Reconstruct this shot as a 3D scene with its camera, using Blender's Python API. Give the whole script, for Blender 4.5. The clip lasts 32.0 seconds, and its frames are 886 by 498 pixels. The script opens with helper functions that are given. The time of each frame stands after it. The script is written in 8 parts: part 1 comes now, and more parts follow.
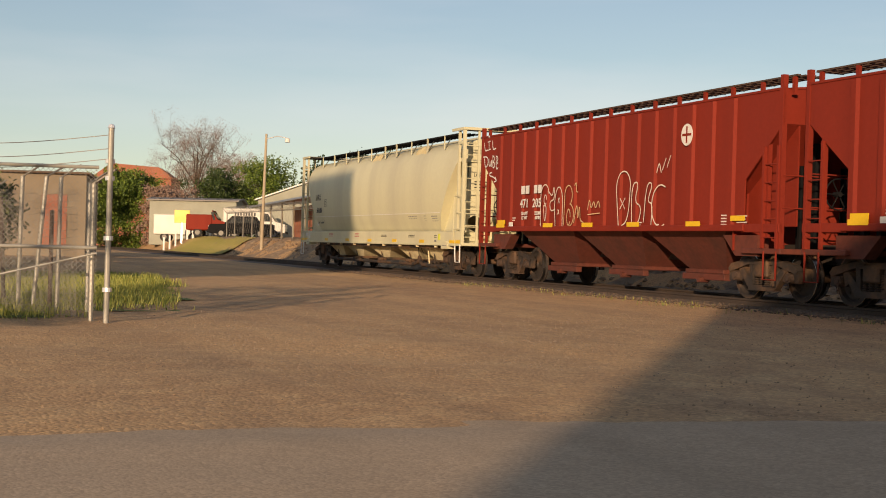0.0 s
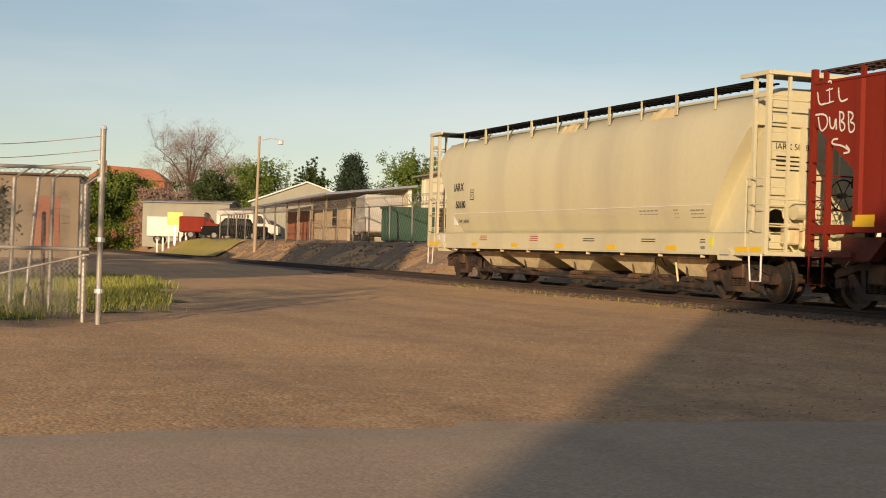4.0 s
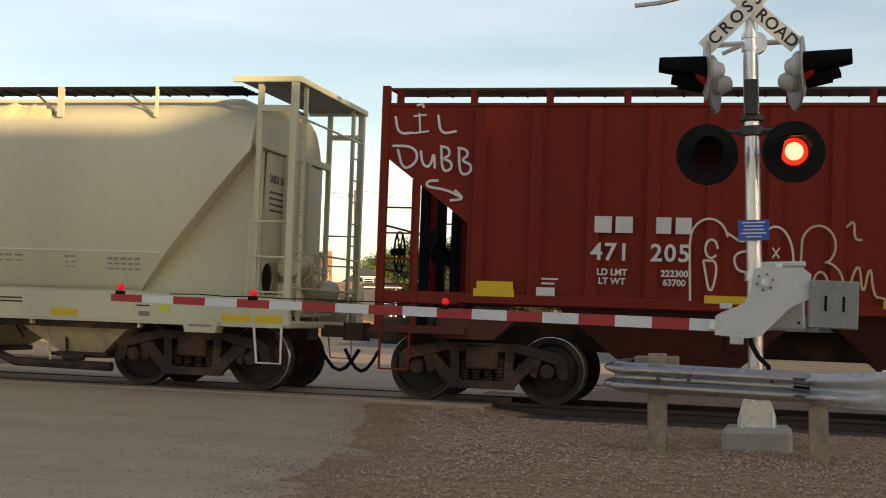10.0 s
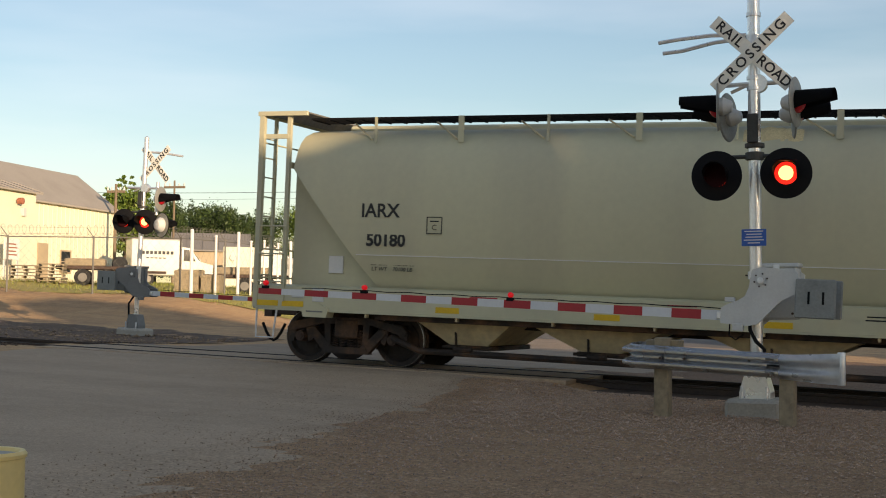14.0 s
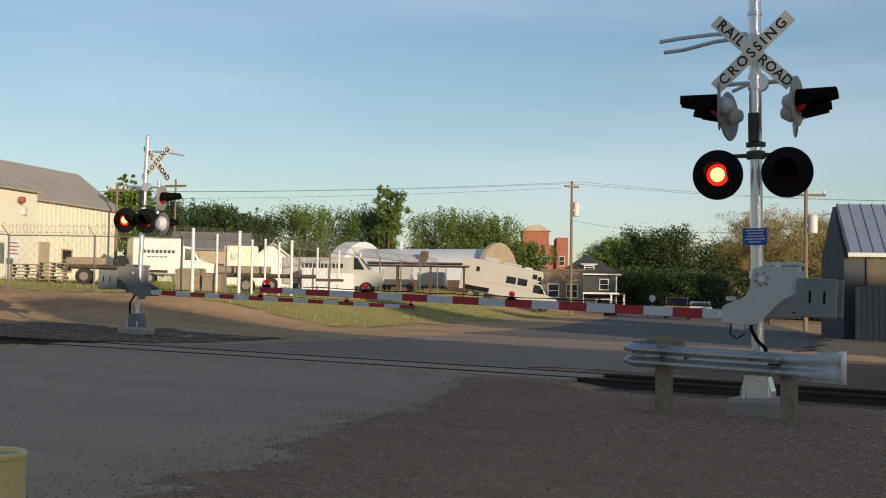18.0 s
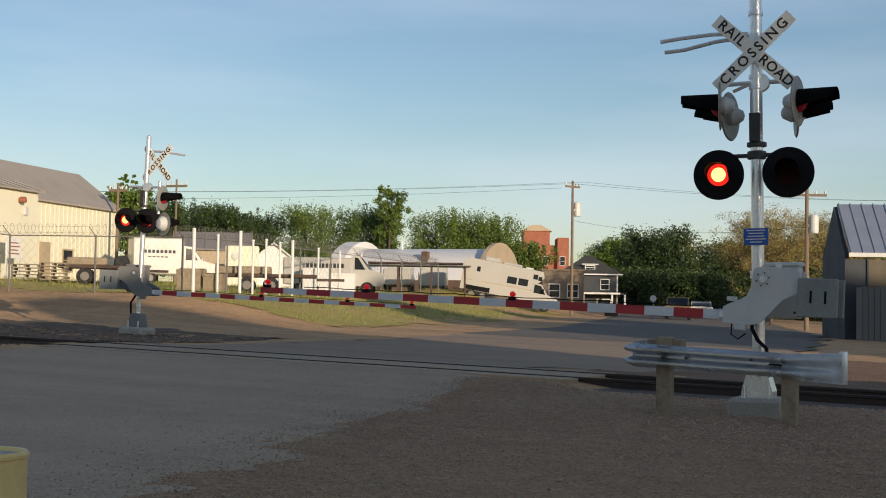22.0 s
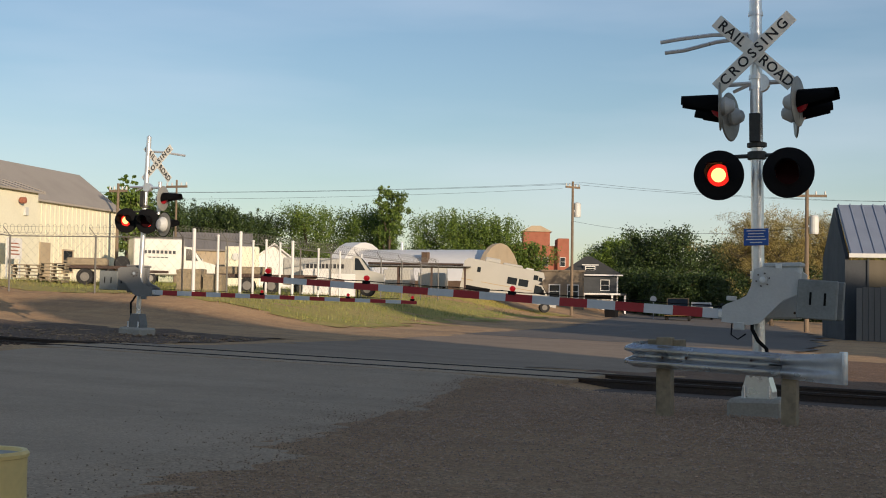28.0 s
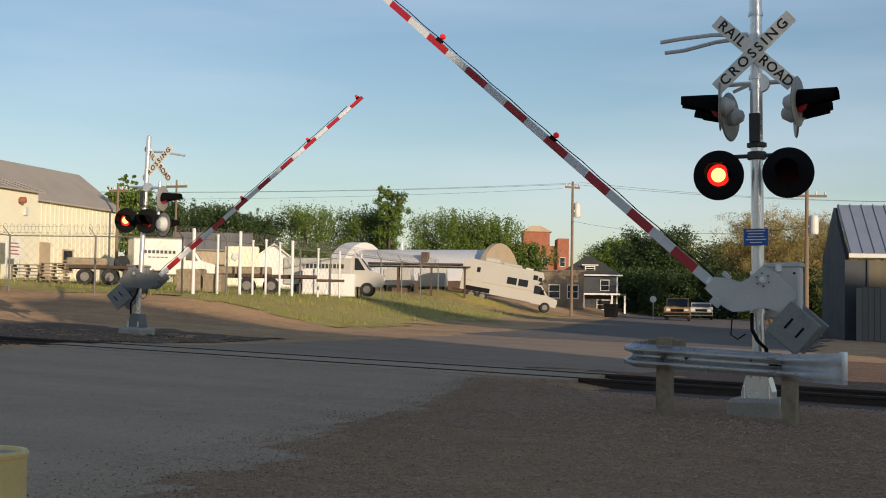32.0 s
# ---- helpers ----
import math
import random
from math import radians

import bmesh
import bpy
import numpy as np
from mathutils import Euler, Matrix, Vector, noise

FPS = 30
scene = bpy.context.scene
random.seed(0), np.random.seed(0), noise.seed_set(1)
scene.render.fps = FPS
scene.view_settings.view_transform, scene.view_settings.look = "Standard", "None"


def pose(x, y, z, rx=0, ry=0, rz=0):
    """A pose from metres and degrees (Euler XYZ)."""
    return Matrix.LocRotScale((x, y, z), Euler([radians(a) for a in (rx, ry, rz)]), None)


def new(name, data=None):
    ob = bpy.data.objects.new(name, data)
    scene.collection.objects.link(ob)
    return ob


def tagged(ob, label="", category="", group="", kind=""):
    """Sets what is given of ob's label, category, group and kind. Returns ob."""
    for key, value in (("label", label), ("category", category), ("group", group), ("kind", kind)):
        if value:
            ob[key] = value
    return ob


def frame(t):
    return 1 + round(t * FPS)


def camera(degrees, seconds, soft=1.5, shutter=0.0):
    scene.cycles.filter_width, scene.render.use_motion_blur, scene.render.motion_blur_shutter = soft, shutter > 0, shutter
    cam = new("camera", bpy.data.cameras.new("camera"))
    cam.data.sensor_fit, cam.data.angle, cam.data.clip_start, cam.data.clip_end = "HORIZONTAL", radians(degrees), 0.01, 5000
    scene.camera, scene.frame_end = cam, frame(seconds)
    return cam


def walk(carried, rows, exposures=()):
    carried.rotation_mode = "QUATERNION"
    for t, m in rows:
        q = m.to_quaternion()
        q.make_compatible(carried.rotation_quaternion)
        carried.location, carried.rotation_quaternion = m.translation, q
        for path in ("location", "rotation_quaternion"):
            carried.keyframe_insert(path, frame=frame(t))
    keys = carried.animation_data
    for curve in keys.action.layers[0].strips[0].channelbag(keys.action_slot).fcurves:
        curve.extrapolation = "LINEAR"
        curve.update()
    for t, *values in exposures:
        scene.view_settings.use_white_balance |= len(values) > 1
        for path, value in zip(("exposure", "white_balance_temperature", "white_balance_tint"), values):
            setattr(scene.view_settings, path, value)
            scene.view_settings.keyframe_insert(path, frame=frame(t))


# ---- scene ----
# The view pans along a railway line: the eye glides from the lot's edge to the roadside.
cam = camera(35.56, 32.0, soft=1.0, shutter=0.12)


def aim(x, y, z, turn, up, lean):
    return Matrix.Translation((x, y, z)) @ pose(0, 0, 0, 0, 0, turn) @ pose(0, 0, 0, 90 + up) @ pose(0, 0, 0, 0, 0, lean)


PATH = [
    (0.0, -10.26, 5.917, 0.845, 68.967, 1.33, 1.2), (0.5, -10.26, 5.92, 0.842, 68.75, 1.38, 1.22),
    (1.0, -10.262, 5.924, 0.84, 68.717, 1.40, 1.22), (2.0, -10.269, 5.921, 0.84, 68.66, 1.40, 1.22),
    (4.0, -10.258, 5.93, 0.835, 68.70, 1.43, 1.2), (6.5, -10.271, 5.923, 0.836, 68.63, 1.426, 1.122),
    (6.7, -9.85, 5.68, 0.825, 66.95, 1.60, 1.05), (7.0, -8.55, 5.0, 0.804, 61.45, 1.95, 0.20),
    (7.2, -8.185, 4.587, 0.805, 55.55, 2.469, 0.574), (7.5, -8.379, 4.642, 0.850, 43.850, 3.535, 0.762),
    (8.0, -7.70, 6.72, 1.08, 37.05, 3.48, -0.22), (8.5, -6.587, 7.05, 1.098, 25.669, 2.825, -0.239),
    (9.0, -4.85, 5.35, 1.065, 20.30, 2.594, -0.168), (9.5, -4.10, 4.527, 1.018, 14.35, 3.002, 0.40),
    (10.0, -3.30, 3.02, 0.985, 13.40, 3.07, 0.60), (10.5, -2.20, 1.88, 0.99, 15.72, 2.748, 0.56),
    (11.0, -0.58, 0.34, 1.01, 19.60, 2.67, 0.36), (11.5, -0.22, 0.05, 1.027, 20.88, 3.03, 0.10),
    (12.0, -0.19, 0.16, 1.019, 22.25, 3.03, 0.53), (12.5, -0.10, 0.06, 1.03, 23.0, 2.714, 0.72),
    (13.0, 0.0, 0.0, 1.051, 23.558, 2.435, 0.75), (13.5, 0.0, 0.0, 1.05, 23.56, 2.402, 0.86),
    (14.0, 0.0, 0.0, 1.05, 23.604, 2.386, 0.873), (16.5, 0.0, 0.0, 1.053, 23.63, 2.35, 0.863),
    (19.0, 0.0, 0.0, 1.058, 23.665, 2.32, 0.86), (25.0, 0.0, 0.0, 1.053, 23.69, 2.349, 0.871),
    (32.0, 0.0, 0.0, 1.05, 23.684, 2.36, 0.9),
]
walk(cam, [(t, aim(*row)) for t, *row in PATH], exposures=[(0.0, 0.06, 7150, 21), (7.4, 0.09, 7150, 21), (8.0, 0.36, 7300, 20), (8.6, 0.92, 7300, 23), (9.3, 1.06, 7300, 24), (10.2, 0.78, 7600, 18), (11.5, 0.54, 7000, 16), (14.5, 0.36, 6600, 16), (17.0, -0.04, 5850, 13), (24.0, -0.03, 5930, 15), (32.0, -0.03, 5950, 15)])

# ---- light: low evening sun, clear sky with thin cloud ----
SUN_WAY = Vector((-0.82, 0.575, -0.172)).normalized()
world = bpy.data.worlds.new("evening_sky")
scene.world = world
world.use_nodes = True
wn, wl = world.node_tree.nodes, world.node_tree.links
sky = wn.new("ShaderNodeTexSky")
sky.sky_type, sky.sun_disc = "NISHITA", False
sky.sun_elevation, sky.sun_rotation = radians(9.5), radians(125)
sky.air_density, sky.dust_density, sky.ozone_density = 1.0, 0.35, 1.6
coord, stretch, wisps = wn.new("ShaderNodeTexCoord"), wn.new("ShaderNodeMapping"), wn.new("ShaderNodeTexNoise")
stretch.inputs["Scale"].default_value = (1.2, 1.2, 7.0)
wisps.inputs["Scale"].default_value, wisps.inputs["Detail"].default_value = 1.6, 5.0
ramp, veil = wn.new("ShaderNodeValToRGB"), wn.new("ShaderNodeMix")
ramp.color_ramp.elements[0].position, ramp.color_ramp.elements[1].position = 0.40, 0.74
ramp.color_ramp.elements[1].color = (0.34, 0.34, 0.34, 1)
veil.data_type = "RGBA"
veil.inputs[7].default_value = (7.2, 7.4, 7.5, 1)
wl.new(coord.outputs["Generated"], stretch.inputs["Vector"])
wl.new(stretch.outputs["Vector"], wisps.inputs["Vector"])
wl.new(wisps.outputs["Fac"], ramp.inputs["Fac"])
wl.new(ramp.outputs["Color"], veil.inputs[0])
wl.new(sky.outputs["Color"], veil.inputs[6])
wl.new(veil.outputs[2], wn["Background"].inputs["Color"])
wn["Background"].inputs["Strength"].default_value = 0.12
sun = new("sun", bpy.data.lights.new("sun", "SUN"))
sun.data.energy, sun.data.angle, sun.data.color = 4.7, radians(0.32), (1.0, 0.78, 0.51)
sun.matrix_world = Matrix.Translation((30, -20, 30)) @ SUN_WAY.to_track_quat("-Z", "Y").to_matrix().to_4x4()

# ---- plan ----
TRACK_Y, GRADE = 22.285, -0.0261


def rail_z(x):
    return GRADE * (x + 10)


def smooth(a, b, v):
    k = min(1.0, max(0.0, (v - a) / (b - a)))
    return k * k * (3 - 2 * k)


def land(x, y):
    """The height of the ground: a tilted plain, with a bank behind the line."""
    xc = max(x, -125.0)
    z = -0.15 + GRADE * (min(xc, 40) + 10)
    bank = 1.2 * smooth(24.4, 27.0, y) * smooth(-30, -42, x)
    edge = -22 - 0.2 * max(0.0, y - 46)
    rise = 1.0 * smooth(36, 46, y) * smooth(edge, edge - 9, x)
    ramp = 0.11 * smooth(4.5, 1.4, abs(y - TRACK_Y)) * smooth(-20, -18.4, x) * smooth(-6.2, -7.4, x)
    mound = 0.5 * smooth(4.5, 1.0, math.hypot(x + 38.2, y - 90.3))
    return z + max(bank, rise) + ramp + mound


# ---- mesh and object helpers ----
def part(name, bm, material, parent=None, label="", m=None, flat=True):
    """Links a bmesh as one mesh object under a thing or part."""
    me = bpy.data.meshes.new(name)
    bm.normal_update()
    bm.to_mesh(me)
    bm.free()
    if not flat:
        for p in me.polygons:
            p.use_smooth = True
        me.set_sharp_from_angle(angle=radians(38))
    me.materials.append(material)
    return link(name, me, parent, label, m)


def link(name, me, parent=None, label="", m=None):
    ob = new(name, me)
    ob.parent = parent
    if m is not None:
        ob.matrix_basis = m
    return tagged(ob, label)


def thing(name, m, label, category, group=""):
    ob = new(name)
    ob.empty_display_size = 0.3
    ob.matrix_basis = m
    return tagged(ob, label, category, group)


def box(bm, x0, x1, y0, y1, z0, z1, bevel=0.0):
    """A box between two corners, with chamfered edges if asked for."""
    geo = bmesh.ops.create_cube(bm, size=1.0)
    vs = geo["verts"]
    for v in vs:
        v.co = ((x0 + x1) / 2 + v.co.x * (x1 - x0), (y0 + y1) / 2 + v.co.y * (y1 - y0), (z0 + z1) / 2 + v.co.z * (z1 - z0))
    if bevel:
        es = {e for v in vs for e in v.link_edges}
        bmesh.ops.bevel(bm, geom=list(es), offset=bevel, segments=1, affect="EDGES")
    return bm


def rod(bm, a, b, r, r2=None, n=8):
    """A round bar from a to b, tapering to r2."""
    a, b = Vector(a), Vector(b)
    r2 = r if r2 is None else r2
    d = (b - a).normalized()
    u = d.orthogonal().normalized()
    w = d.cross(u)
    rings = []
    for p, q in ((a, r), (b, r2)):
        rings.append([bm.verts.new(p + q * (math.cos(k * math.tau / n) * u + math.sin(k * math.tau / n) * w)) for k in range(n)])
    for k in range(n):
        bm.faces.new((rings[0][k], rings[0][(k + 1) % n], rings[1][(k + 1) % n], rings[1][k]))
    bm.faces.new(list(reversed(rings[0])))
    bm.faces.new(rings[1])
    return bm


def pipe(bm, pts, r, n=6):
    """One bent tube through the points."""
    pts = [Vector(p) for p in pts]
    rings, side = [], None
    for k, p in enumerate(pts):
        d = (pts[min(k + 1, len(pts) - 1)] - pts[max(k - 1, 0)]).normalized()
        side = (d.orthogonal() if side is None else side - d * side.dot(d)).normalized()
        up = d.cross(side)
        rings.append([bm.verts.new(p + (side * math.cos(math.tau * j / n) + up * math.sin(math.tau * j / n)) * r) for j in range(n)])
    for a, b in zip(rings, rings[1:]):
        for j in range(n):
            bm.faces.new((a[j], a[(j + 1) % n], b[(j + 1) % n], b[j]))
    bm.faces.new(list(reversed(rings[0])))
    bm.faces.new(rings[-1])
    return bm


def prism(bm, outline, axis, a, b):
    """An outline in the plane across axis ('x': y,z; 'y': x,z; 'z': x,y), pulled from a to b."""
    def at(p, s):
        return {"x": (s, p[0], p[1]), "y": (p[0], s, p[1]), "z": (p[0], p[1], s)}[axis]
    lo = [bm.verts.new(at(p, a)) for p in outline]
    hi = [bm.verts.new(at(p, b)) for p in outline]
    n = len(outline)
    fs = [bm.faces.new(lo), bm.faces.new(list(reversed(hi)))]
    for k in range(n):
        fs.append(bm.faces.new((lo[k], hi[k], hi[(k + 1) % n], lo[(k + 1) % n])))
    bmesh.ops.recalc_face_normals(bm, faces=fs)
    return bm


def lathe(bm, profile, axis_m, n=24, caps=True):
    """A profile of (radius, along) turned round the z axis of axis_m."""
    rings = []
    for r, h in profile:
        rings.append([bm.verts.new(axis_m @ Vector((r * math.cos(k * math.tau / n), r * math.sin(k * math.tau / n), h))) for k in range(n)])
    for a, b in zip(rings, rings[1:]):
        for k in range(n):
            bm.faces.new((a[k], a[(k + 1) % n], b[(k + 1) % n], b[k]))
    for ring, flip in ((rings[0], True), (rings[-1], False)) if caps else ():
        bm.faces.new(list(reversed(ring)) if flip else ring)
    return bm


def letters(text, size, material, parent, m, label="", name="lettering", bold=0.0, spacing=1.0):
    """Words in the built-in font as a thin mesh; m places the middle of the line, facing its -y... its local z."""
    cu = bpy.data.curves.new(name, "FONT")
    cu.body, cu.size, cu.align_x, cu.align_y = text, size, "CENTER", "CENTER"
    cu.extrude, cu.offset, cu.space_character, cu.resolution_u = 0.002, bold, spacing, 3
    tmp = bpy.data.objects.new(name, cu)
    me = bpy.data.meshes.new_from_object(tmp)
    bpy.data.objects.remove(tmp)
    me.materials.clear()
    me.materials.append(material)
    return link(name, me, parent, label, m)


FRONT = pose(0, 0, 0, 90)  # turns a line of words upright, read from the -y side


def strokes(bm, lines, r=0.02):
    """Flat painted strokes in the x,z plane, rounded like a hand's, each a hair in front of the last."""
    for j, line in enumerate(lines):
        pts = [Vector(p) for p in line]
        for _ in range(2 if len(pts) > 2 else 0):
            cut = [pts[0]]
            for p, q in zip(pts, pts[1:]):
                cut += [p.lerp(q, .25), p.lerp(q, .75)]
            pts = cut + [pts[-1]]
        pts = [p for k, p in enumerate(pts) if k == 0 or (p - pts[k - 1]).length > 1e-4]
        y, sides = -.0016 * (j % 14), []
        for k, p in enumerate(pts):
            d = (pts[min(k + 1, len(pts) - 1)] - pts[max(k - 1, 0)]).normalized()
            n = Vector((-d.y, d.x)) * r * (.75 if k in (0, len(pts) - 1) else 1)
            sides.append((bm.verts.new((p.x + n.x, y, p.y + n.y)), bm.verts.new((p.x - n.x, y, p.y - n.y))))
        for (a0, a1), (b0, b1) in zip(sides, sides[1:]):
            bm.faces.new((a0, a1, b1, b0))
    return bm


# ---- materials ----
def paint(name, colour, rough=0.6, metal=0.0, vary=0.12, grain=30.0, patch=1.2, bump=0.15, second=None, amount=0.35, streak=False, per_piece=0.0, coat=0.0):
    """A surface with grain, broad patches of wear in a second colour and fine relief."""
    m = bpy.data.materials.new(name)
    m.use_nodes = True
    n, l = m.node_tree.nodes, m.node_tree.links
    b = n["Principled BSDF"]
    b.inputs["Roughness"].default_value, b.inputs["Metallic"].default_value = rough, metal
    b.inputs["Coat Weight"].default_value = coat
    tc = n.new("ShaderNodeTexCoord")
    mp = n.new("ShaderNodeMapping")
    mp.inputs["Scale"].default_value = (1, 1, 0.09) if streak else (1, 1, 1)
    l.new(tc.outputs["Object"], mp.inputs["Vector"])
    broad, fine = n.new("ShaderNodeTexNoise"), n.new("ShaderNodeTexNoise")
    broad.inputs["Scale"].default_value, broad.inputs["Detail"].default_value = patch, 6
    fine.inputs["Scale"].default_value, fine.inputs["Detail"].default_value = grain, 4
    l.new(mp.outputs["Vector"], broad.inputs["Vector"])
    l.new(tc.outputs["Object"], fine.inputs["Vector"])
    r = n.new("ShaderNodeValToRGB")
    r.color_ramp.elements[0].position, r.color_ramp.elements[1].position = 0.45, 0.75
    l.new(broad.outputs["Fac"], r.inputs["Fac"])
    mixed = n.new("ShaderNodeMix")
    mixed.data_type = "RGBA"
    c2 = second or tuple(c * 0.62 for c in colour)
    mixed.inputs[6].default_value, mixed.inputs[7].default_value = (*colour, 1), (*c2, 1)
    gain = n.new("ShaderNodeMath")
    gain.operation = "MULTIPLY"
    gain.inputs[1].default_value = amount
    l.new(r.outputs["Color"], gain.inputs[0])
    l.new(gain.outputs[0], mixed.inputs[0])
    hsv = n.new("ShaderNodeHueSaturation")
    mr = n.new("ShaderNodeMapRange")
    mr.inputs["From Min"].default_value, mr.inputs["From Max"].default_value = 0.25, 0.75
    mr.inputs["To Min"].default_value, mr.inputs["To Max"].default_value = 1 - vary, 1 + vary
    l.new(fine.outputs["Fac"], mr.inputs["Value"])
    if per_piece:
        info, pm, add = n.new("ShaderNodeObjectInfo"), n.new("ShaderNodeMapRange"), n.new("ShaderNodeMath")
        pm.inputs["To Min"].default_value, pm.inputs["To Max"].default_value = -per_piece, per_piece
        l.new(info.outputs["Random"], pm.inputs["Value"])
        l.new(mr.outputs[0], add.inputs[0])
        l.new(pm.outputs[0], add.inputs[1])
        l.new(add.outputs[0], hsv.inputs["Value"])
    else:
        l.new(mr.outputs[0], hsv.inputs["Value"])
    l.new(mixed.outputs[2], hsv.inputs["Color"])
    l.new(hsv.outputs["Color"], b.inputs["Base Color"])
    rr = n.new("ShaderNodeMapRange")
    rr.inputs["To Min"].default_value, rr.inputs["To Max"].default_value = max(0.03, rough - 0.12), min(1.0, rough + 0.12)
    l.new(broad.outputs["Fac"], rr.inputs["Value"])
    l.new(rr.outputs[0], b.inputs["Roughness"])
    if bump:
        bp = n.new("ShaderNodeBump")
        bp.inputs["Strength"].default_value, bp.inputs["Distance"].default_value = bump, 0.02
        l.new(fine.outputs["Fac"], bp.inputs["Height"])
        l.new(bp.outputs["Normal"], b.inputs["Normal"])
    return m


def glow(name, colour, strength):
    m = bpy.data.materials.new(name)
    m.use_nodes = True
    b = m.node_tree.nodes["Principled BSDF"]
    b.inputs["Base Color"].default_value = (*colour, 1)
    b.inputs["Emission Color"].default_value, b.inputs["Emission Strength"].default_value = (*colour, 1), strength
    return m


M_WHITECAR = paint("cream_car_paint", (0.59, 0.565, 0.375), 0.5, vary=0.03, grain=9, patch=0.55, second=(0.40, 0.37, 0.275), amount=0.7, streak=True, bump=0.05)
M_REDCAR = paint("oxide_red_paint", (0.212, 0.022, 0.0095), 0.75, vary=0.06, grain=14, patch=0.8, second=(0.14, 0.017, 0.011), amount=0.5, streak=True, bump=0.06)
M_REDCAR.node_tree.nodes["Principled BSDF"].inputs["Specular IOR Level"].default_value = 0.25
M_UNDER = paint("sooty_steel", (0.026, 0.020, 0.017), 0.75, vary=0.25, grain=20, patch=2, second=(0.23, 0.12, 0.058), amount=0.7)
# darker copy of the red for the undercar: shade and grime in one colour
M_REDSHADEDIRT = paint("shaded_grimy_red_paint", (0.115, 0.026, 0.015), 0.8, vary=0.2, grain=10, patch=1.5, second=(0.045, 0.02, 0.014), amount=0.6)
# base brighter than the body's cream, for low sun on the hoppers; patches are grime
M_CREAMSUNDIRT = paint("sunned_grimy_cream_paint", (0.70, 0.60, 0.37), 0.75, vary=0.15, grain=10, patch=2.0, second=(0.26, 0.165, 0.085), amount=0.45)
M_RUST = paint("rusty_steel", (0.075, 0.045, 0.032), 0.8, vary=0.25, grain=25, second=(0.035, 0.025, 0.021), amount=0.6)
M_TREAD = paint("bright_steel", (0.55, 0.54, 0.52), 0.28, metal=1.0, vary=0.08)
M_GALV = paint("galvanised_steel", (0.80, 0.82, 0.83), 0.30, metal=0.5, vary=0.08, grain=40, patch=5, second=(0.45, 0.47, 0.5), amount=0.6, bump=0.02)
M_ALU = paint("silver_paint", (0.84, 0.84, 0.83), 0.30, metal=0.7, vary=0.06, patch=2, amount=0.3)
M_GREYBOX = paint("grey_enamel", (0.63, 0.635, 0.60), 0.5, vary=0.05, patch=2.5, amount=0.3)
M_BLACK = paint("black_enamel", (0.006, 0.006, 0.007), 0.8, vary=0.1, second=(0.02, 0.02, 0.02))
M_BLACK.node_tree.nodes["Principled BSDF"].inputs["Specular IOR Level"].default_value = 0.2
M_SIGN = paint("sign_white", (0.74, 0.73, 0.70), 0.45, vary=0.03, amount=0.15, bump=0.02)
M_INK = paint("sign_black", (0.015, 0.015, 0.015), 0.5, vary=0.05, bump=0)
M_STENCIL = paint("white_stencil", (0.70, 0.68, 0.64), 0.6, vary=0.08, grain=60, amount=0.3, second=(0.4, 0.3, 0.26), bump=0)
M_SPRAY = paint("cream_spray", (0.74, 0.66, 0.56), 0.6, vary=0.1, grain=50, amount=0.3, bump=0)
M_SPRAYGOLD = paint("faded_gold_spray", (0.60, 0.42, 0.22), 0.6, vary=0.15, grain=40, amount=0.5, second=(0.66, 0.56, 0.42), bump=0)
M_STRIPE_RED = paint("red_sheeting", (0.42, 0.02, 0.03), 0.35, vary=0.05, amount=0.2, bump=0.02)
M_STRIPE_WHITE = paint("white_sheeting", (0.70, 0.72, 0.73), 0.35, vary=0.04, amount=0.2, bump=0.02)
M_YELLOW = paint("yellow_sheeting", (0.77, 0.49, 0.013), 0.4, vary=0.06, amount=0.3, bump=0.02)
M_BOLLARD = paint("bollard_yellow", (0.87, 0.67, 0.26), 0.55, vary=0.05, patch=4, second=(0.5, 0.4, 0.2), amount=0.5)
M_BLUE = paint("blue_plate", (0.02, 0.10, 0.42), 0.4, vary=0.04, bump=0)
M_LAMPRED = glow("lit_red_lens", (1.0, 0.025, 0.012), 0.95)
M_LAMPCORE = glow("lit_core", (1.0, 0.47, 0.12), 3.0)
M_LENS = paint("dark_red_lens", (0.022, 0.0012, 0.002), 0.7, vary=0.05, bump=0)
M_LENS.node_tree.nodes["Principled BSDF"].inputs["Specular IOR Level"].default_value = 0.15
M_SIDELENS = paint("bright_red_lens", (0.50, 0.012, 0.025), 0.25, vary=0.05, bump=0)
M_TIPLAMP = glow("gate_lamp", (0.75, 0.01, 0.015), 0.32)
M_CONCRETE = paint("concrete", (0.43, 0.40, 0.335), 0.85, vary=0.14, grain=30, patch=3)
M_WOOD = paint("weathered_wood", (0.31, 0.25, 0.16), 0.8, vary=0.2, grain=18, patch=6, second=(0.12, 0.10, 0.07), amount=0.6)
M_POLE = paint("pole_wood", (0.20, 0.15, 0.10), 0.85, vary=0.2, grain=12, patch=3)
M_GLASS = paint("dark_glass", (0.02, 0.025, 0.03), 0.08, vary=0.02, bump=0)
M_WHITEWALL = paint("cream_siding", (0.79, 0.755, 0.58), 0.6, vary=0.04, grain=10, patch=0.5, amount=0.25)
M_ROOFGREY = paint("grey_roofing", (0.24, 0.22, 0.20), 0.7, vary=0.08, grain=12, patch=0.6)
M_TANROOF = paint("weathered_tan_roofing", (0.37, 0.33, 0.28), 0.7, vary=0.06, grain=12, patch=0.6)
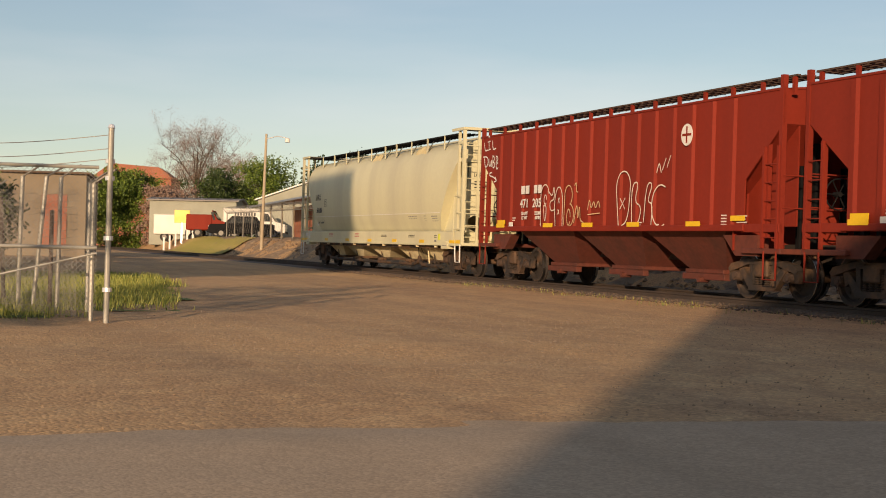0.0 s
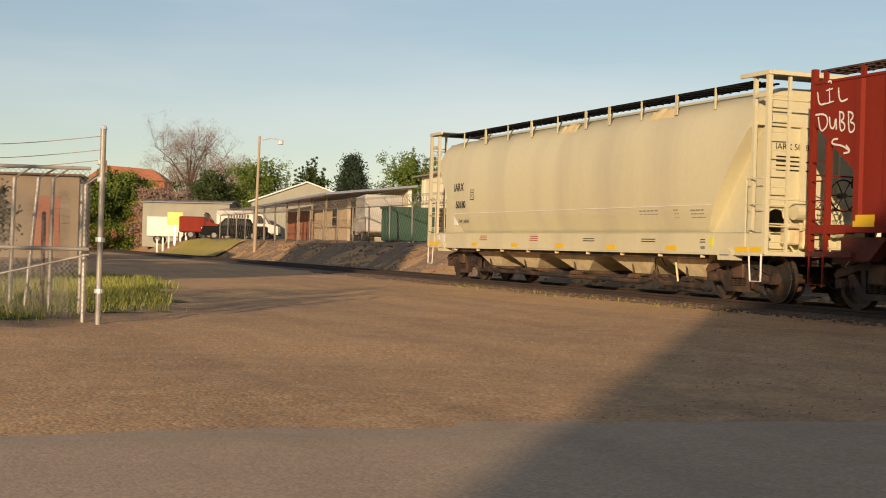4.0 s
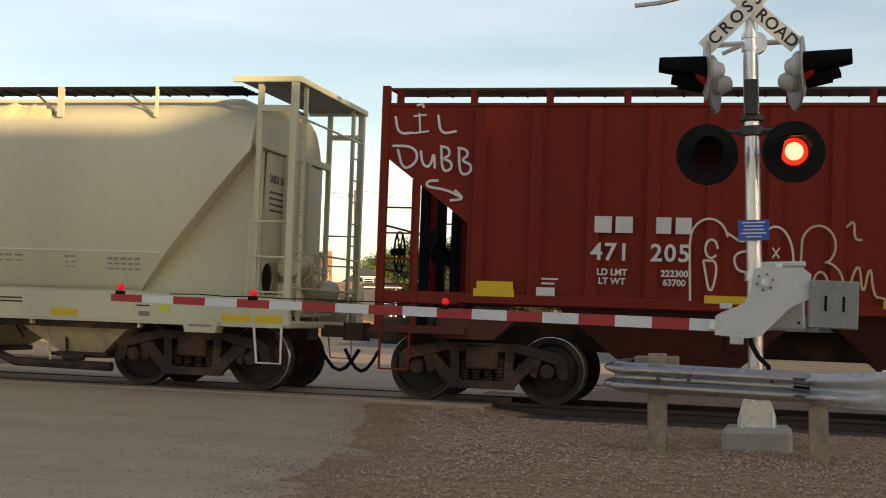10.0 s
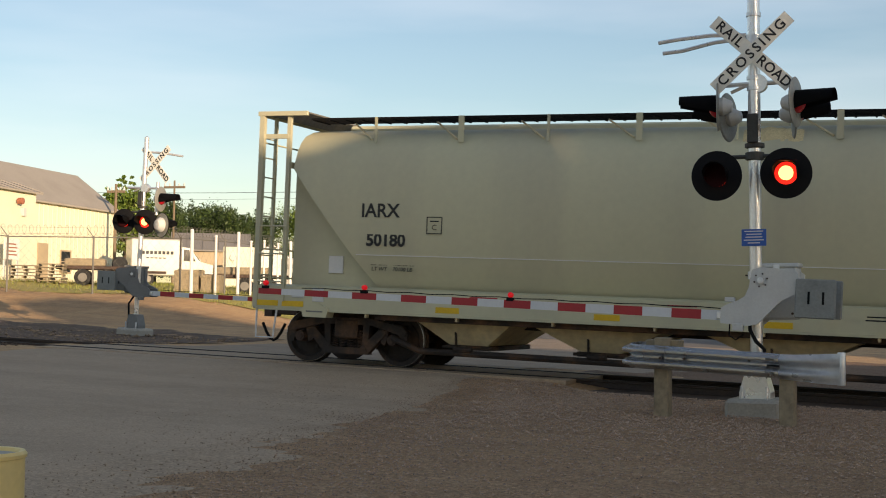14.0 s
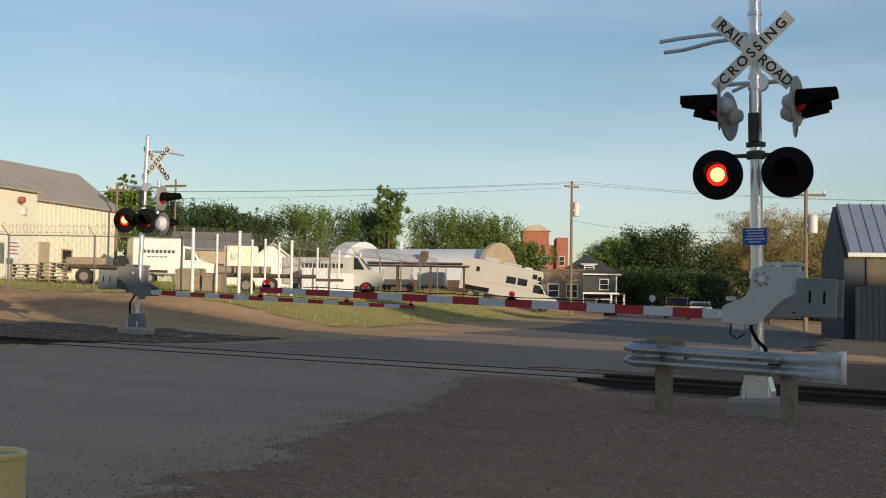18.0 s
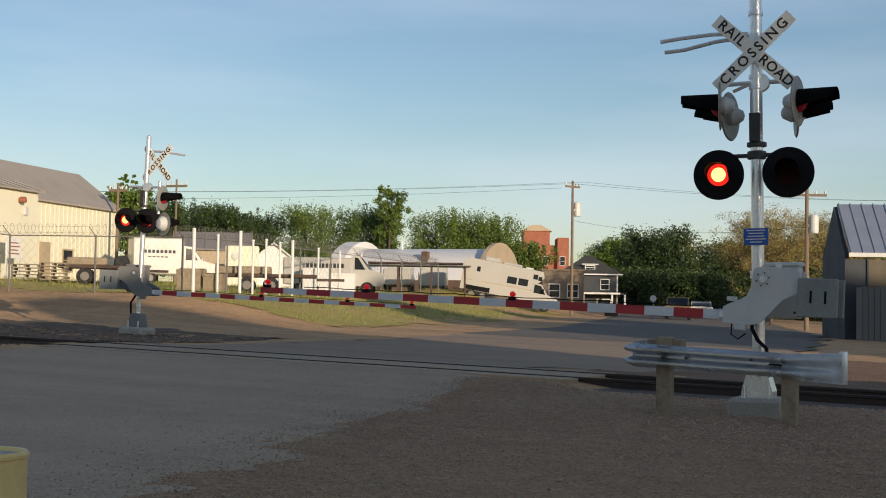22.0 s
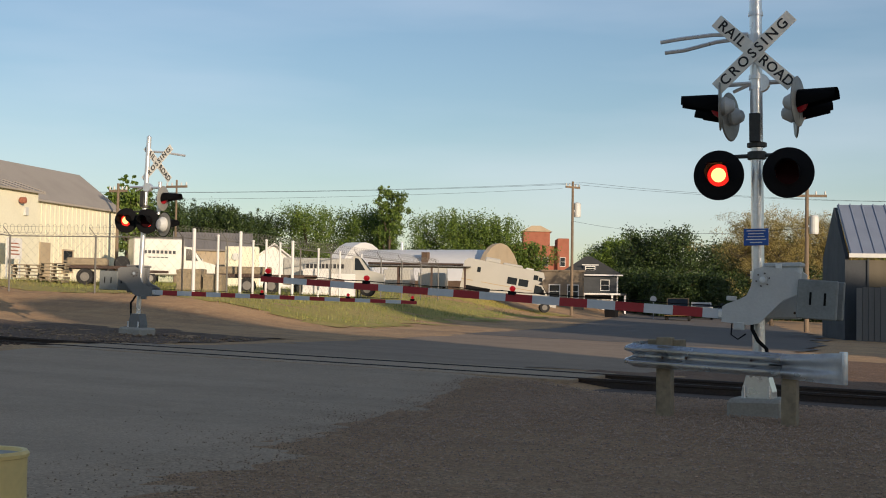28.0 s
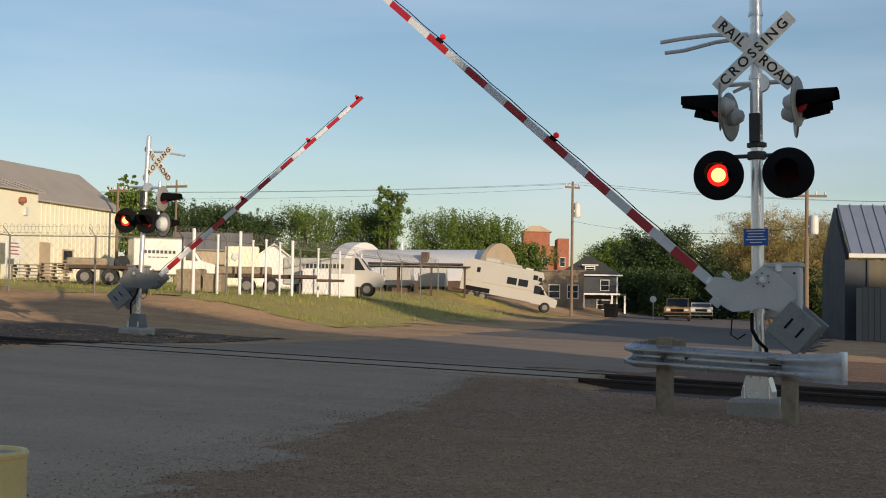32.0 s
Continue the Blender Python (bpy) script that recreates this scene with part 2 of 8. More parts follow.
M_PALEPOLE = paint("pale_weathered_pole", (0.38, 0.31, 0.21), 0.8, vary=0.15, grain=12, patch=3)
M_OLDPIPE = paint("dull_galvanised_pipe", (0.34, 0.33, 0.29), 0.5, metal=0.3, vary=0.1, patch=3, amount=0.4)
M_ROOFDARK = paint("dark_shingles", (0.055, 0.055, 0.05), 0.9, vary=0.15, grain=30, patch=1.0)
M_ROOFBLUE = paint("blue_grey_metal_roof", (0.30, 0.34, 0.42), 0.35, metal=0.4, vary=0.05, patch=0.7)
M_DARKWALL = paint("slate_siding", (0.045, 0.052, 0.06), 0.7, vary=0.08, grain=10)
M_BRICK = paint("far_brick", (0.33, 0.12, 0.07), 0.85, vary=0.15, grain=8)
M_VEHICLE = paint("white_vehicle_paint", (0.47, 0.455, 0.405), 0.35, vary=0.02, patch=1, amount=0.15, coat=0.4, bump=0.01)
M_TYRE = paint("tyre_rubber", (0.02, 0.02, 0.02), 0.85, vary=0.15)
M_GREENBIN = paint("green_bin_paint", (0.03, 0.09, 0.06), 0.6, vary=0.1, patch=1.5)
M_TANBIN = paint("tan_container_paint", (0.42, 0.24, 0.11), 0.65, vary=0.1, patch=1.2, second=(0.25, 0.12, 0.06), amount=0.5)
M_TAN = paint("tan_render", (0.45, 0.36, 0.24), 0.8, vary=0.06, patch=0.6)
M_BARK = paint("bark", (0.10, 0.075, 0.05), 0.9, vary=0.25, grain=15)
M_BEAM = paint("bright_galvanised_beam", (0.72, 0.74, 0.76), 0.24, metal=0.95, vary=0.03, grain=60, patch=3, amount=0.15, bump=0.0)
M_PANEL = paint("dusty_crossing_panel", (0.36, 0.29, 0.225), 0.9, vary=0.12, grain=25, patch=1.5)
M_RAILTOP = paint("worn_rail_top", (0.055, 0.045, 0.038), 0.7, vary=0.2)
# darker twin of grey_enamel: the far signal's shade is put into its colour
M_DARKBOX = paint("dark_grey_enamel", (0.21, 0.21, 0.20), 0.6, vary=0.15, patch=3, amount=0.5)
M_RAIL = paint("dark_rail_steel", (0.045, 0.032, 0.025), 0.75, vary=0.25, grain=25, second=(0.09, 0.055, 0.035), amount=0.4)
M_JBOX = paint("dark_cast_iron", (0.055, 0.055, 0.05), 0.55, metal=0.3, vary=0.2, patch=4)
M_WEIGHT = paint("dull_steel_plate", (0.27, 0.285, 0.27), 0.6, metal=0.2, vary=0.1, patch=4, amount=0.5)
M_TIE = paint("creosoted_timber", (0.075, 0.055, 0.04), 0.9, vary=0.25, grain=18, patch=5)
M_BLADE = paint("reflective_sign_white", (0.88, 0.85, 0.75), 0.5, vary=0.03, amount=0.12, bump=0.02)
M_STONE = paint("loose_pale_stone", (0.46, 0.325, 0.225), 0.9, vary=0.45, grain=60, patch=9, second=(0.15, 0.10, 0.07), amount=0.8)
M_BROWNWALL = paint("brown_render", (0.22, 0.175, 0.12), 0.8, vary=0.1, patch=0.8)
M_DULLPANEL = paint("yellowed_plastic_panel", (0.11, 0.09, 0.055), 0.6, vary=0.15, patch=2, streak=True)
M_DULLSHED = paint("dull_olive_siding", (0.29, 0.295, 0.235), 0.7, vary=0.08, patch=0.8)
# this grey is set dark to carry the shade on the board fence
M_GREYBOARD = paint("dark_weathered_board", (0.13, 0.13, 0.125), 0.85, vary=0.2, streak=True, per_piece=0.25)
M_FENCE = paint("weathered_zinc", (0.20, 0.19, 0.17), 0.6, metal=0.3, vary=0.15, amount=0.4)
M_DULLBRICK = paint("dull_brown_brick", (0.13, 0.085, 0.055), 0.9, vary=0.2, grain=12, patch=1.0)
M_GRAIN = paint("spilled_grain", (0.66, 0.55, 0.30), 0.9, vary=0.25, grain=60, patch=6, second=(0.5, 0.38, 0.2), amount=0.4)
M_TAG = paint("yellow_green_tag", (0.62, 0.66, 0.06), 0.5, vary=0.05, bump=0)
M_BALLAST = paint("ballast", (0.125, 0.088, 0.062), 0.95, vary=0.35, grain=25, patch=2)


# ---- ground ----
def ground_material(name, base, second, third, grain=9.0, bump=0.7, speck=0.35):
    """Earth with stones: broad stains, clods and small pebbles in relief."""
    m = bpy.data.materials.new(name)
    m.use_nodes = True
    n, l = m.node_tree.nodes, m.node_tree.links
    b = n["Principled BSDF"]
    b.inputs["Roughness"].default_value = 0.95
    tc = n.new("ShaderNodeTexCoord")
    a, c = n.new("ShaderNodeTexNoise"), n.new("ShaderNodeTexNoise")
    v = n.new("ShaderNodeTexVoronoi")
    a.inputs["Scale"].default_value, a.inputs["Detail"].default_value = 0.16, 8
    c.inputs["Scale"].default_value, c.inputs["Detail"].default_value, c.inputs["Roughness"].default_value = 2.2, 10, 0.7
    v.inputs["Scale"].default_value = grain
    for x in (a, c, v):
        l.new(tc.outputs["Object"], x.inputs["Vector"])
    ruts, along = n.new("ShaderNodeTexNoise"), n.new("ShaderNodeMapping")
    along.inputs["Scale"].default_value, along.inputs["Rotation"].default_value = (0.12, 1.1, 1), (0, 0, 0.35)
    ruts.inputs["Scale"].default_value, ruts.inputs["Detail"].default_value = 0.9, 5
    l.new(tc.outputs["Object"], along.inputs["Vector"])
    l.new(along.outputs["Vector"], ruts.inputs["Vector"])
    r1, r2, r3 = (n.new("ShaderNodeValToRGB") for _ in range(3))
    r1.color_ramp.elements[0].position, r1.color_ramp.elements[1].position = 0.42, 0.62
    r2.color_ramp.elements[0].position, r2.color_ramp.elements[1].position = 0.45, 0.68
    r3.color_ramp.elements[0].position, r3.color_ramp.elements[1].position = 0.0, 0.35
    l.new(a.outputs["Fac"], r1.inputs["Fac"])
    l.new(c.outputs["Fac"], r2.inputs["Fac"])
    l.new(v.outputs["Distance"], r3.inputs["Fac"])
    m1, m2, m3 = (n.new("ShaderNodeMix") for _ in range(3))
    for x in (m1, m2, m3):
        x.data_type = "RGBA"
    m1.inputs[6].default_value, m1.inputs[7].default_value = (*base, 1), (*second, 1)
    m2.inputs[7].default_value = (*third, 1)
    mean = n.new("ShaderNodeMix")
    mean.data_type = "RGBA"
    mean.inputs[0].default_value = 0.5
    rr = n.new("ShaderNodeValToRGB")
    rr.color_ramp.elements[0].position, rr.color_ramp.elements[1].position = 0.45, 0.62
    l.new(ruts.outputs["Fac"], rr.inputs["Fac"])
    l.new(r1.outputs["Color"], mean.inputs[6])
    l.new(rr.outputs["Color"], mean.inputs[7])
    l.new(mean.outputs[2], m1.inputs[0])
    half = n.new("ShaderNodeMath")
    half.operation = "MULTIPLY"
    half.inputs[1].default_value = 0.5
    l.new(r2.outputs["Color"], half.inputs[0])
    l.new(half.outputs[0], m2.inputs[0])
    l.new(m1.outputs[2], m2.inputs[6])
    m3.blend_type = "MULTIPLY"
    m3.inputs[0].default_value = speck
    l.new(m2.outputs[2], m3.inputs[6])
    bw = n.new("ShaderNodeRGBToBW")
    l.new(v.outputs["Color"], bw.inputs[0])
    l.new(bw.outputs[0], m3.inputs[7])
    l.new(m3.outputs[2], b.inputs["Base Color"])
    bp, bq = n.new("ShaderNodeBump"), n.new("ShaderNodeBump")
    bp.inputs["Strength"].default_value, bp.inputs["Distance"].default_value = bump, 0.05
    bq.inputs["Strength"].default_value, bq.inputs["Distance"].default_value = bump * 0.8, 0.12
    bp.invert = True
    l.new(v.outputs["Distance"], bp.inputs["Height"])
    l.new(c.outputs["Fac"], bq.inputs["Height"])
    l.new(bp.outputs["Normal"], bq.inputs["Normal"])
    l.new(bq.outputs["Normal"], b.inputs["Normal"])
    return m


M_DIRT = ground_material("gravelly_dirt", (0.70, 0.42, 0.192), (0.44, 0.262, 0.128), (0.84, 0.56, 0.28), 38, 0.16, 0.5)
M_GRAVEL = ground_material("crushed_gravel", (0.72, 0.445, 0.24), (0.56, 0.345, 0.19), (0.84, 0.565, 0.32), 34, 1.0, 0.46)
M_ROAD = ground_material("worn_asphalt", (0.54, 0.393, 0.252), (0.44, 0.32, 0.203), (0.59, 0.437, 0.286), 60, 0.06, 0.35)
M_FARROAD = ground_material("dark_asphalt", (0.19, 0.16, 0.13), (0.155, 0.13, 0.11), (0.22, 0.185, 0.15), 30, 0.15, 0.35)
M_CINDER = ground_material("dark_cinders", (0.25, 0.16, 0.10), (0.17, 0.11, 0.07), (0.34, 0.235, 0.155), 14, 0.9, 0.6)
M_BANK = ground_material("dry_bank_earth", (0.36, 0.25, 0.15), (0.28, 0.19, 0.12), (0.44, 0.32, 0.2), 6, 0.9)
M_LAWN = ground_material("rough_grass_ground", (0.46, 0.39, 0.08), (0.60, 0.44, 0.14), (0.33, 0.34, 0.06), 30, 0.4)
M_STREETEND = ground_material("dusty_street_end", (0.40, 0.29, 0.19), (0.31, 0.22, 0.145), (0.47, 0.345, 0.23), 40, 0.12, 0.35)
M_REDGRAVEL = ground_material("reddish_crushed_gravel", (0.37, 0.215, 0.12), (0.27, 0.155, 0.085), (0.46, 0.28, 0.165), 30, 0.9, 0.55)
M_TURF = ground_material("green_turf", (0.13, 0.20, 0.04), (0.19, 0.20, 0.06), (0.10, 0.18, 0.03), 30, 0.5)


def spaced(a, b, fine0, fine1, step, growth=1.35):
    """Stations from a to b: even between fine0 and fine1, widening beyond."""
    out = list(np.arange(fine0, fine1 + step / 2, step))
    d, p = step, out[-1]
    while p < b:
        d *= growth
        p += d
        out.append(min(p, b))
    d, p = step, out[0]
    while p > a:
        d *= growth
        p -= d
        out.insert(0, max(p, a))
    return out


def sheet(name, xs, ys, lift, material, label, rough=0.03, inside=None, fade=None):
    """A sheet over the land; its quads are kept where inside(x, y) holds."""
    bm = bmesh.new()
    grid = {}
    def vert(i, j):
        if (i, j) not in grid:
            x, y = xs[i], ys[j]
            bump = rough * noise.noise(Vector((x * 0.7, y * 0.7, 3.1))) + rough * 0.6 * noise.noise(Vector((x * 2.3, y * 2.3, 7.7)))
            near = smooth(0.9, 2.2, abs(y - TRACK_Y)) if x < 30 else 1
            f = 1.0 if fade is None else fade(x, y)
            if name == "ground" and -70 < x < -2 and on_road(x, y):
                bump = bump * .2 - .012
            elif name == "ground" and -9.6 < x < 8.5 and 2 < y < 21:
                bump = bump * .2 - .04
            grid[i, j] = bm.verts.new((x, y, land(x, y) + lift * f - .015 * (1 - f) + bump * near))
        return grid[i, j]
    for i in range(len(xs) - 1):
        for j in range(len(ys) - 1):
            if inside is None or inside((xs[i] + xs[i + 1]) / 2, (ys[j] + ys[j + 1]) / 2):
                bm.faces.new((vert(i, j), vert(i + 1, j), vert(i + 1, j + 1), vert(i, j + 1)))
    ob = part(name, bm, material, flat=False)
    return tagged(ob, label, kind="structure")




def road_edges(y):
    """The worn street's left and right side at y."""
    if y < 26:
        lo, hi = -17.6, min(-6.6 - 0.06 * (y - 14), -5.1 - 0.24 * (y - 8.5))
    else:
        lo, hi = np.interp(y, [26, 36, 60, 95, 220], [-17.6, -17.5, -20.5, -28.5, -60]), np.interp(y, [26, 36, 66, 95, 220], [-7.0, -6.0, -9.5, -17, -46])
    return lo, hi


def on_road(x, y):
    lo, hi = road_edges(y)
    wob = 0.35 * noise.noise(Vector((x * 0.5, y * 0.45, 1.0))) + 0.25 * noise.noise(Vector((x * 1.7, y * 1.6, 5.0)))
    return lo + wob < x < hi + wob * 1.6


sheet("ground", spaced(-2500, 2500, -60, 8, 0.8), spaced(-2500, 2500, -4, 62, 0.8), 0.0, M_DIRT, "sandy gravelly dirt ground of an industrial lot", 0.05)
sheet("road", list(np.arange(-21, -3, 0.22)), list(np.arange(-30, TRACK_Y - 1.3, 0.22)), 0.022, M_ROAD, "worn grey asphalt street dusted with sand", 0.012, on_road, lambda x, y: smooth(-.1, .9, min(x - road_edges(y)[0], road_edges(y)[1] - x)))
sheet("road", list(np.arange(-62, -3, 0.5)), list(np.arange(44, 220, 0.5)), 0.024, M_FARROAD, "worn grey asphalt street beyond the crossing", 0.012, on_road)
sheet("road", list(np.arange(-34, -3, 0.4)), list(np.arange(TRACK_Y + 1.3, 44.2, 0.4)), 0.02, M_STREETEND, "dusty street end beyond the crossing", 0.012, on_road)
def in_weeds(x, y):
    """The weedy corner behind the gate post."""
    w = 0.7 * noise.noise(Vector((x * .8, y * .8, 4)))
    return (x + w < -29.2 and y + w < 9.5 + .14 * (-30 - x)) or (x + .5 * w < -27.2 and y + .5 * w < 7.7)


M_SHOULDER = ground_material("packed_gritty_dirt", (0.55, 0.398, 0.252), (0.45, 0.322, 0.20), (0.61, 0.447, 0.29), 46, 0.16, 0.45)


def grit_edge(y):
    """Where the trodden grit beside the street gives way to loose gravel."""
    return -4.75 - 0.24 * (y - 8.5) + 0.55 * noise.noise(Vector((y * .55, 2.0, 12))) + 0.3 * noise.noise(Vector((y * 1.9, 5.0, 3)))


sheet("dirt_shoulder", list(np.arange(-9.3, -2.4, 0.2)), list(np.arange(3, TRACK_Y - 1.6, 0.2)), 0.0115, M_SHOULDER, "packed grey grit between road and gravel", 0.022,
      lambda x, y: -7.6 < x < grit_edge(y) + .5 * noise.noise(Vector((x * 2.1, y * 2.1, 3))), lambda x, y: smooth(0, 1.9, grit_edge(y) + .3 - x))
sheet("gravel_shoulder", list(np.arange(-9.3, 8, 0.3)), list(np.arange(3, TRACK_Y - 1.6, 0.3)), 0.006, M_GRAVEL, "coarse pinkish gravel beside the street", 0.02)
sheet("bank", list(np.arange(-112, -24, 0.9)), list(np.arange(23.6, 29, 0.45)), 0.016, M_BANK, "dry earth bank with stones behind the railway", 0.22,
      lambda x, y: x < -27 + 1.2 * noise.noise(Vector((x, y, 4))))
sheet("lawn", list(np.arange(-75, -19, 0.4)), list(np.arange(41, 96, 0.4)), 0.02, M_LAWN, "sloping rough grass verge turning yellow", 0.012,
      lambda x, y: x < -22.6 - 0.2 * max(0, y - 46) + 2.5 * noise.noise(Vector((x * .3, y * .3, 4))) + 1.1 * noise.noise(Vector((x * 1.5, y * 1.5, 6))) and y > 43.5 + 1.5 * noise.noise(Vector((x * .2, y * .2, 9))))
sheet("lawn", list(np.arange(-46, -26, 0.3)), list(np.arange(4, 13, 0.3)), 0.004, M_TURF, "weedy grass patch at the foot of the fence", 0.012,
      lambda x, y: in_weeds(x, y))
sheet("lawn", list(np.arange(-118, -98, 0.8)), list(np.arange(23, 31, 0.8)), 0.10, M_LAWN, "green grass strip in front of the far shed", 0.05)

sheet("cinder_bed", list(np.arange(-44, -17.6, 0.4)), list(np.arange(23.7, 38, 0.4)), 0.014, M_CINDER, "dark cinders and rubble beside the rails", 0.07,
      lambda x, y: x > -30 - 14 * smooth(29, 24, y) and y < 34.5 + 1.5 * noise.noise(Vector((x * .4, y * .4, 3))) - .5 * (x + 24) * (x > -24) and x < -18.6 + 0.8 * noise.noise(Vector((x * .6, y * .6, 8))))

sheet("gravel_shoulder", list(np.arange(-7.6, 26, 0.5)), list(np.arange(23.6, 42, 0.5)), 0.02, M_REDGRAVEL, "reddish crushed gravel beyond the rails", 0.05,
      lambda x, y: x > road_edges(y)[1] - .4 + .8 * noise.noise(Vector((x * .5, y * .5, 21))) and y < 38 + 2.5 * noise.noise(Vector((x * .3, y * .3, 17))))

# ---- railway line ----
SLOPE = pose(0, 0, 0, 0, -math.degrees(math.atan(GRADE)), 0)
line_m = Matrix.Translation((0, TRACK_Y, rail_z(0))) @ SLOPE
RAIL = [(-0.07, -0.17), (0.07, -0.17), (0.07, -0.155), (0.012, -0.13), (0.012, -0.045), (0.036, -0.035), (0.036, 0.0), (-0.036, 0.0), (-0.036, -0.035), (-0.012, -0.045), (-0.012, -0.13), (-0.07, -0.155)]
railway = thing("railway_track", line_m, "single railway track of rusty rails across the street", "railway track")
railway["kind"] = "structure"
for side in (-0.755, 0.755):
    part("rail", prism(bmesh.new(), [(side + y, z) for y, z in RAIL], "x", -260, 160), M_RAIL, railway, "dark rust-brown steel rail")
    part("rail_head", prism(bmesh.new(), [(side - 0.026, 0.0), (side + 0.026, 0.0), (side + 0.026, 0.003), (side - 0.026, 0.003)], "x", -260, 160), M_RAILTOP, railway, "polished running surface")
bm = bmesh.new()
prism(bm, [(-2.3, -0.32), (2.3, -0.32), (1.45, -0.12), (-1.45, -0.12)], "x", -260, -17.8)
prism(bm, [(-2.3, -0.32), (2.3, -0.32), (1.45, -0.14), (-1.45, -0.14)], "x", -6.9, 160)
part("ballast", bm, M_BALLAST, railway, "dirty ballast shoulders")
tie_bm = box(bmesh.new(), -0.11, 0.11, -1.28, 1.28, -0.24, -0.10, 0.012)
tie_me = None
for k in range(120):
    x = -17.9 - 0.55 * k if k < 88 else -6.6 + 0.55 * (k - 88)
    if tie_me is None:
        ob = part("tie", tie_bm, M_TIE, railway)
        tie_me = ob.data
        ob.matrix_basis = pose(x, 0, 0)
    else:
        link("tie", tie_me, railway, "", pose(x, random.uniform(-.05, .05), random.uniform(-.05, -.03), 0, 0, random.uniform(-1.5, 1.5)))
# crossing panels: concrete slabs between and outside the rails
for x0 in np.arange(-17.6, -7.0, 2.66):
    for y0, y1 in ((-1.32, -0.80), (-0.69, 0.69), (0.80, 1.32)):
        part("crossing_panel", box(bmesh.new(), x0, x0 + 2.63, y0, y1, -0.2, -0.012, 0.012), M_ROAD, railway, "worn dusty crossing panel")


# ---- freight cars ----
def make_truck(car, x, rusty):
    """A two-axle bogie under a car: bolster with side frames, springs, bearing caps and two wheelsets."""
    bol = part("truck", box(bmesh.new(), -0.22, 0.22, -1.15, 1.15, 0.45, 0.78, 0.03), M_UNDER, car, "cast steel bogie", pose(x, 0, 0))
    for s in (-1, 1):
        bm = bmesh.new()
        prism(bm, [(-1.16, 0.60), (-1.06, 0.70), (-0.50, 0.80), (0.50, 0.80), (1.06, 0.70), (1.16, 0.60), (1.10, 0.53), (0.48, 0.69), (-0.48, 0.69), (-1.10, 0.53)], "y", s * 0.98, s * 1.12)
        for q in (-1, 1):
            prism(bm, [(q * 1.15, 0.62), (q * 1.15, 0.36), (q * 1.04, 0.36), (q * 0.99, 0.56)], "y", s * 0.96, s * 1.09)
            prism(bm, [(q * 0.80, 0.60), (q * 0.74, 0.36), (q * 0.66, 0.40), (q * 0.62, 0.64)], "y", s * 0.96, s * 1.09)
            prism(bm, [(q * 0.78, 0.58), (q * 0.62, 0.62), (q * 0.26, 0.29), (q * 0.42, 0.20)], "y", s * 0.98, s * 1.11)
            prism(bm, [(q * 0.30, 0.26), (q * 0.41, 0.26), (q * 0.44, 0.72), (q * 0.32, 0.72)], "y", s * 0.96, s * 1.10)
        prism(bm, [(-0.44, 0.19), (0.44, 0.19), (0.38, 0.30), (-0.38, 0.30)], "y", s * 0.95, s * 1.13)
        part("side_frame", bm, M_UNDER if not rusty else M_RUST, bol, "sooty cast side frame")
        for k in range(4):
            coil = [(0.045, 0.30)] + [(0.045 + 0.028 * (j % 2), 0.30 + 0.022 * j) for j in range(1, 14)] + [(0.045, 0.60)]
            part("spring", lathe(bmesh.new(), coil, pose(-0.24 + 0.16 * k, s * 1.03, 0), 8), M_UNDER, bol)
        for q in (-0.89, 0.89):
            bm = bmesh.new()
            rod(bm, (q, s * 0.98, 0.457), (q, s * 1.15, 0.457), 0.105, 0.09, n=12)
            rod(bm, (q, s * 1.15, 0.457), (q, s * 1.17, 0.457), 0.06, n=6)
            part("bearing_cap", bm, M_RUST, bol)
    sets = []
    for q in (-0.89, 0.89):
        ax = part("wheelset", rod(bmesh.new(), (0, -0.95, 0), (0, 0.95, 0), 0.075, n=10), M_UNDER, bol, "steel axle with two wheels", pose(q, 0, 0.457))
        for s in (-1, 1):
            turn = pose(0, 0, 0, -90 * s)
            prof = [(0.06, 0.855), (0.10, 0.86), (0.12, 0.80), (0.33, 0.755), (0.37, 0.815), (0.452, 0.812), (0.457, 0.74), (0.463, 0.712), (0.487, 0.70), (0.487, 0.672), (0.38, 0.665), (0.33, 0.70), (0.12, 0.70), (0.06, 0.69)]
            bm = lathe(bmesh.new(), prof, turn, 36)
            for k in range(3):
                a = k * math.tau / 3
                rod(bm, (0.24 * math.cos(a), s * 0.772, 0.24 * math.sin(a)), (0.24 * math.cos(a), s * 0.79, 0.24 * math.sin(a)), 0.035, n=8)
            part("wheel", bm, M_UNDER, ax, "dark steel wheel", flat=False)
            rim = lathe(bmesh.new(), [(0.447, 0.8155), (0.455, 0.814), (0.459, 0.74), (0.45, 0.74)], turn, 36, caps=False)
            part("tread", rim, M_TREAD, ax, "worn bright wheel rim", flat=False)
        sets.append(ax)
    return sets


def hand_brake(car, x, y, z, material):
    bm = bmesh.new()
    for k in range(20):
        a, b = k * math.tau / 20, (k + 1) * math.tau / 20
        rod(bm, (x, y + .28 * math.cos(a), z + .28 * math.sin(a)), (x, y + .28 * math.cos(b), z + .28 * math.sin(b)), 0.016, n=5)
    for k in range(6):
        a = k * math.tau / 6
        rod(bm, (x, y, z), (x, y + .28 * math.cos(a), z + .28 * math.sin(a)), 0.012, n=5)
    rod(bm, (x - .12, y, z), (x + .05, y, z), 0.05, n=8)
    part("brake_wheel", bm, material, car, "spoked hand brake wheel")


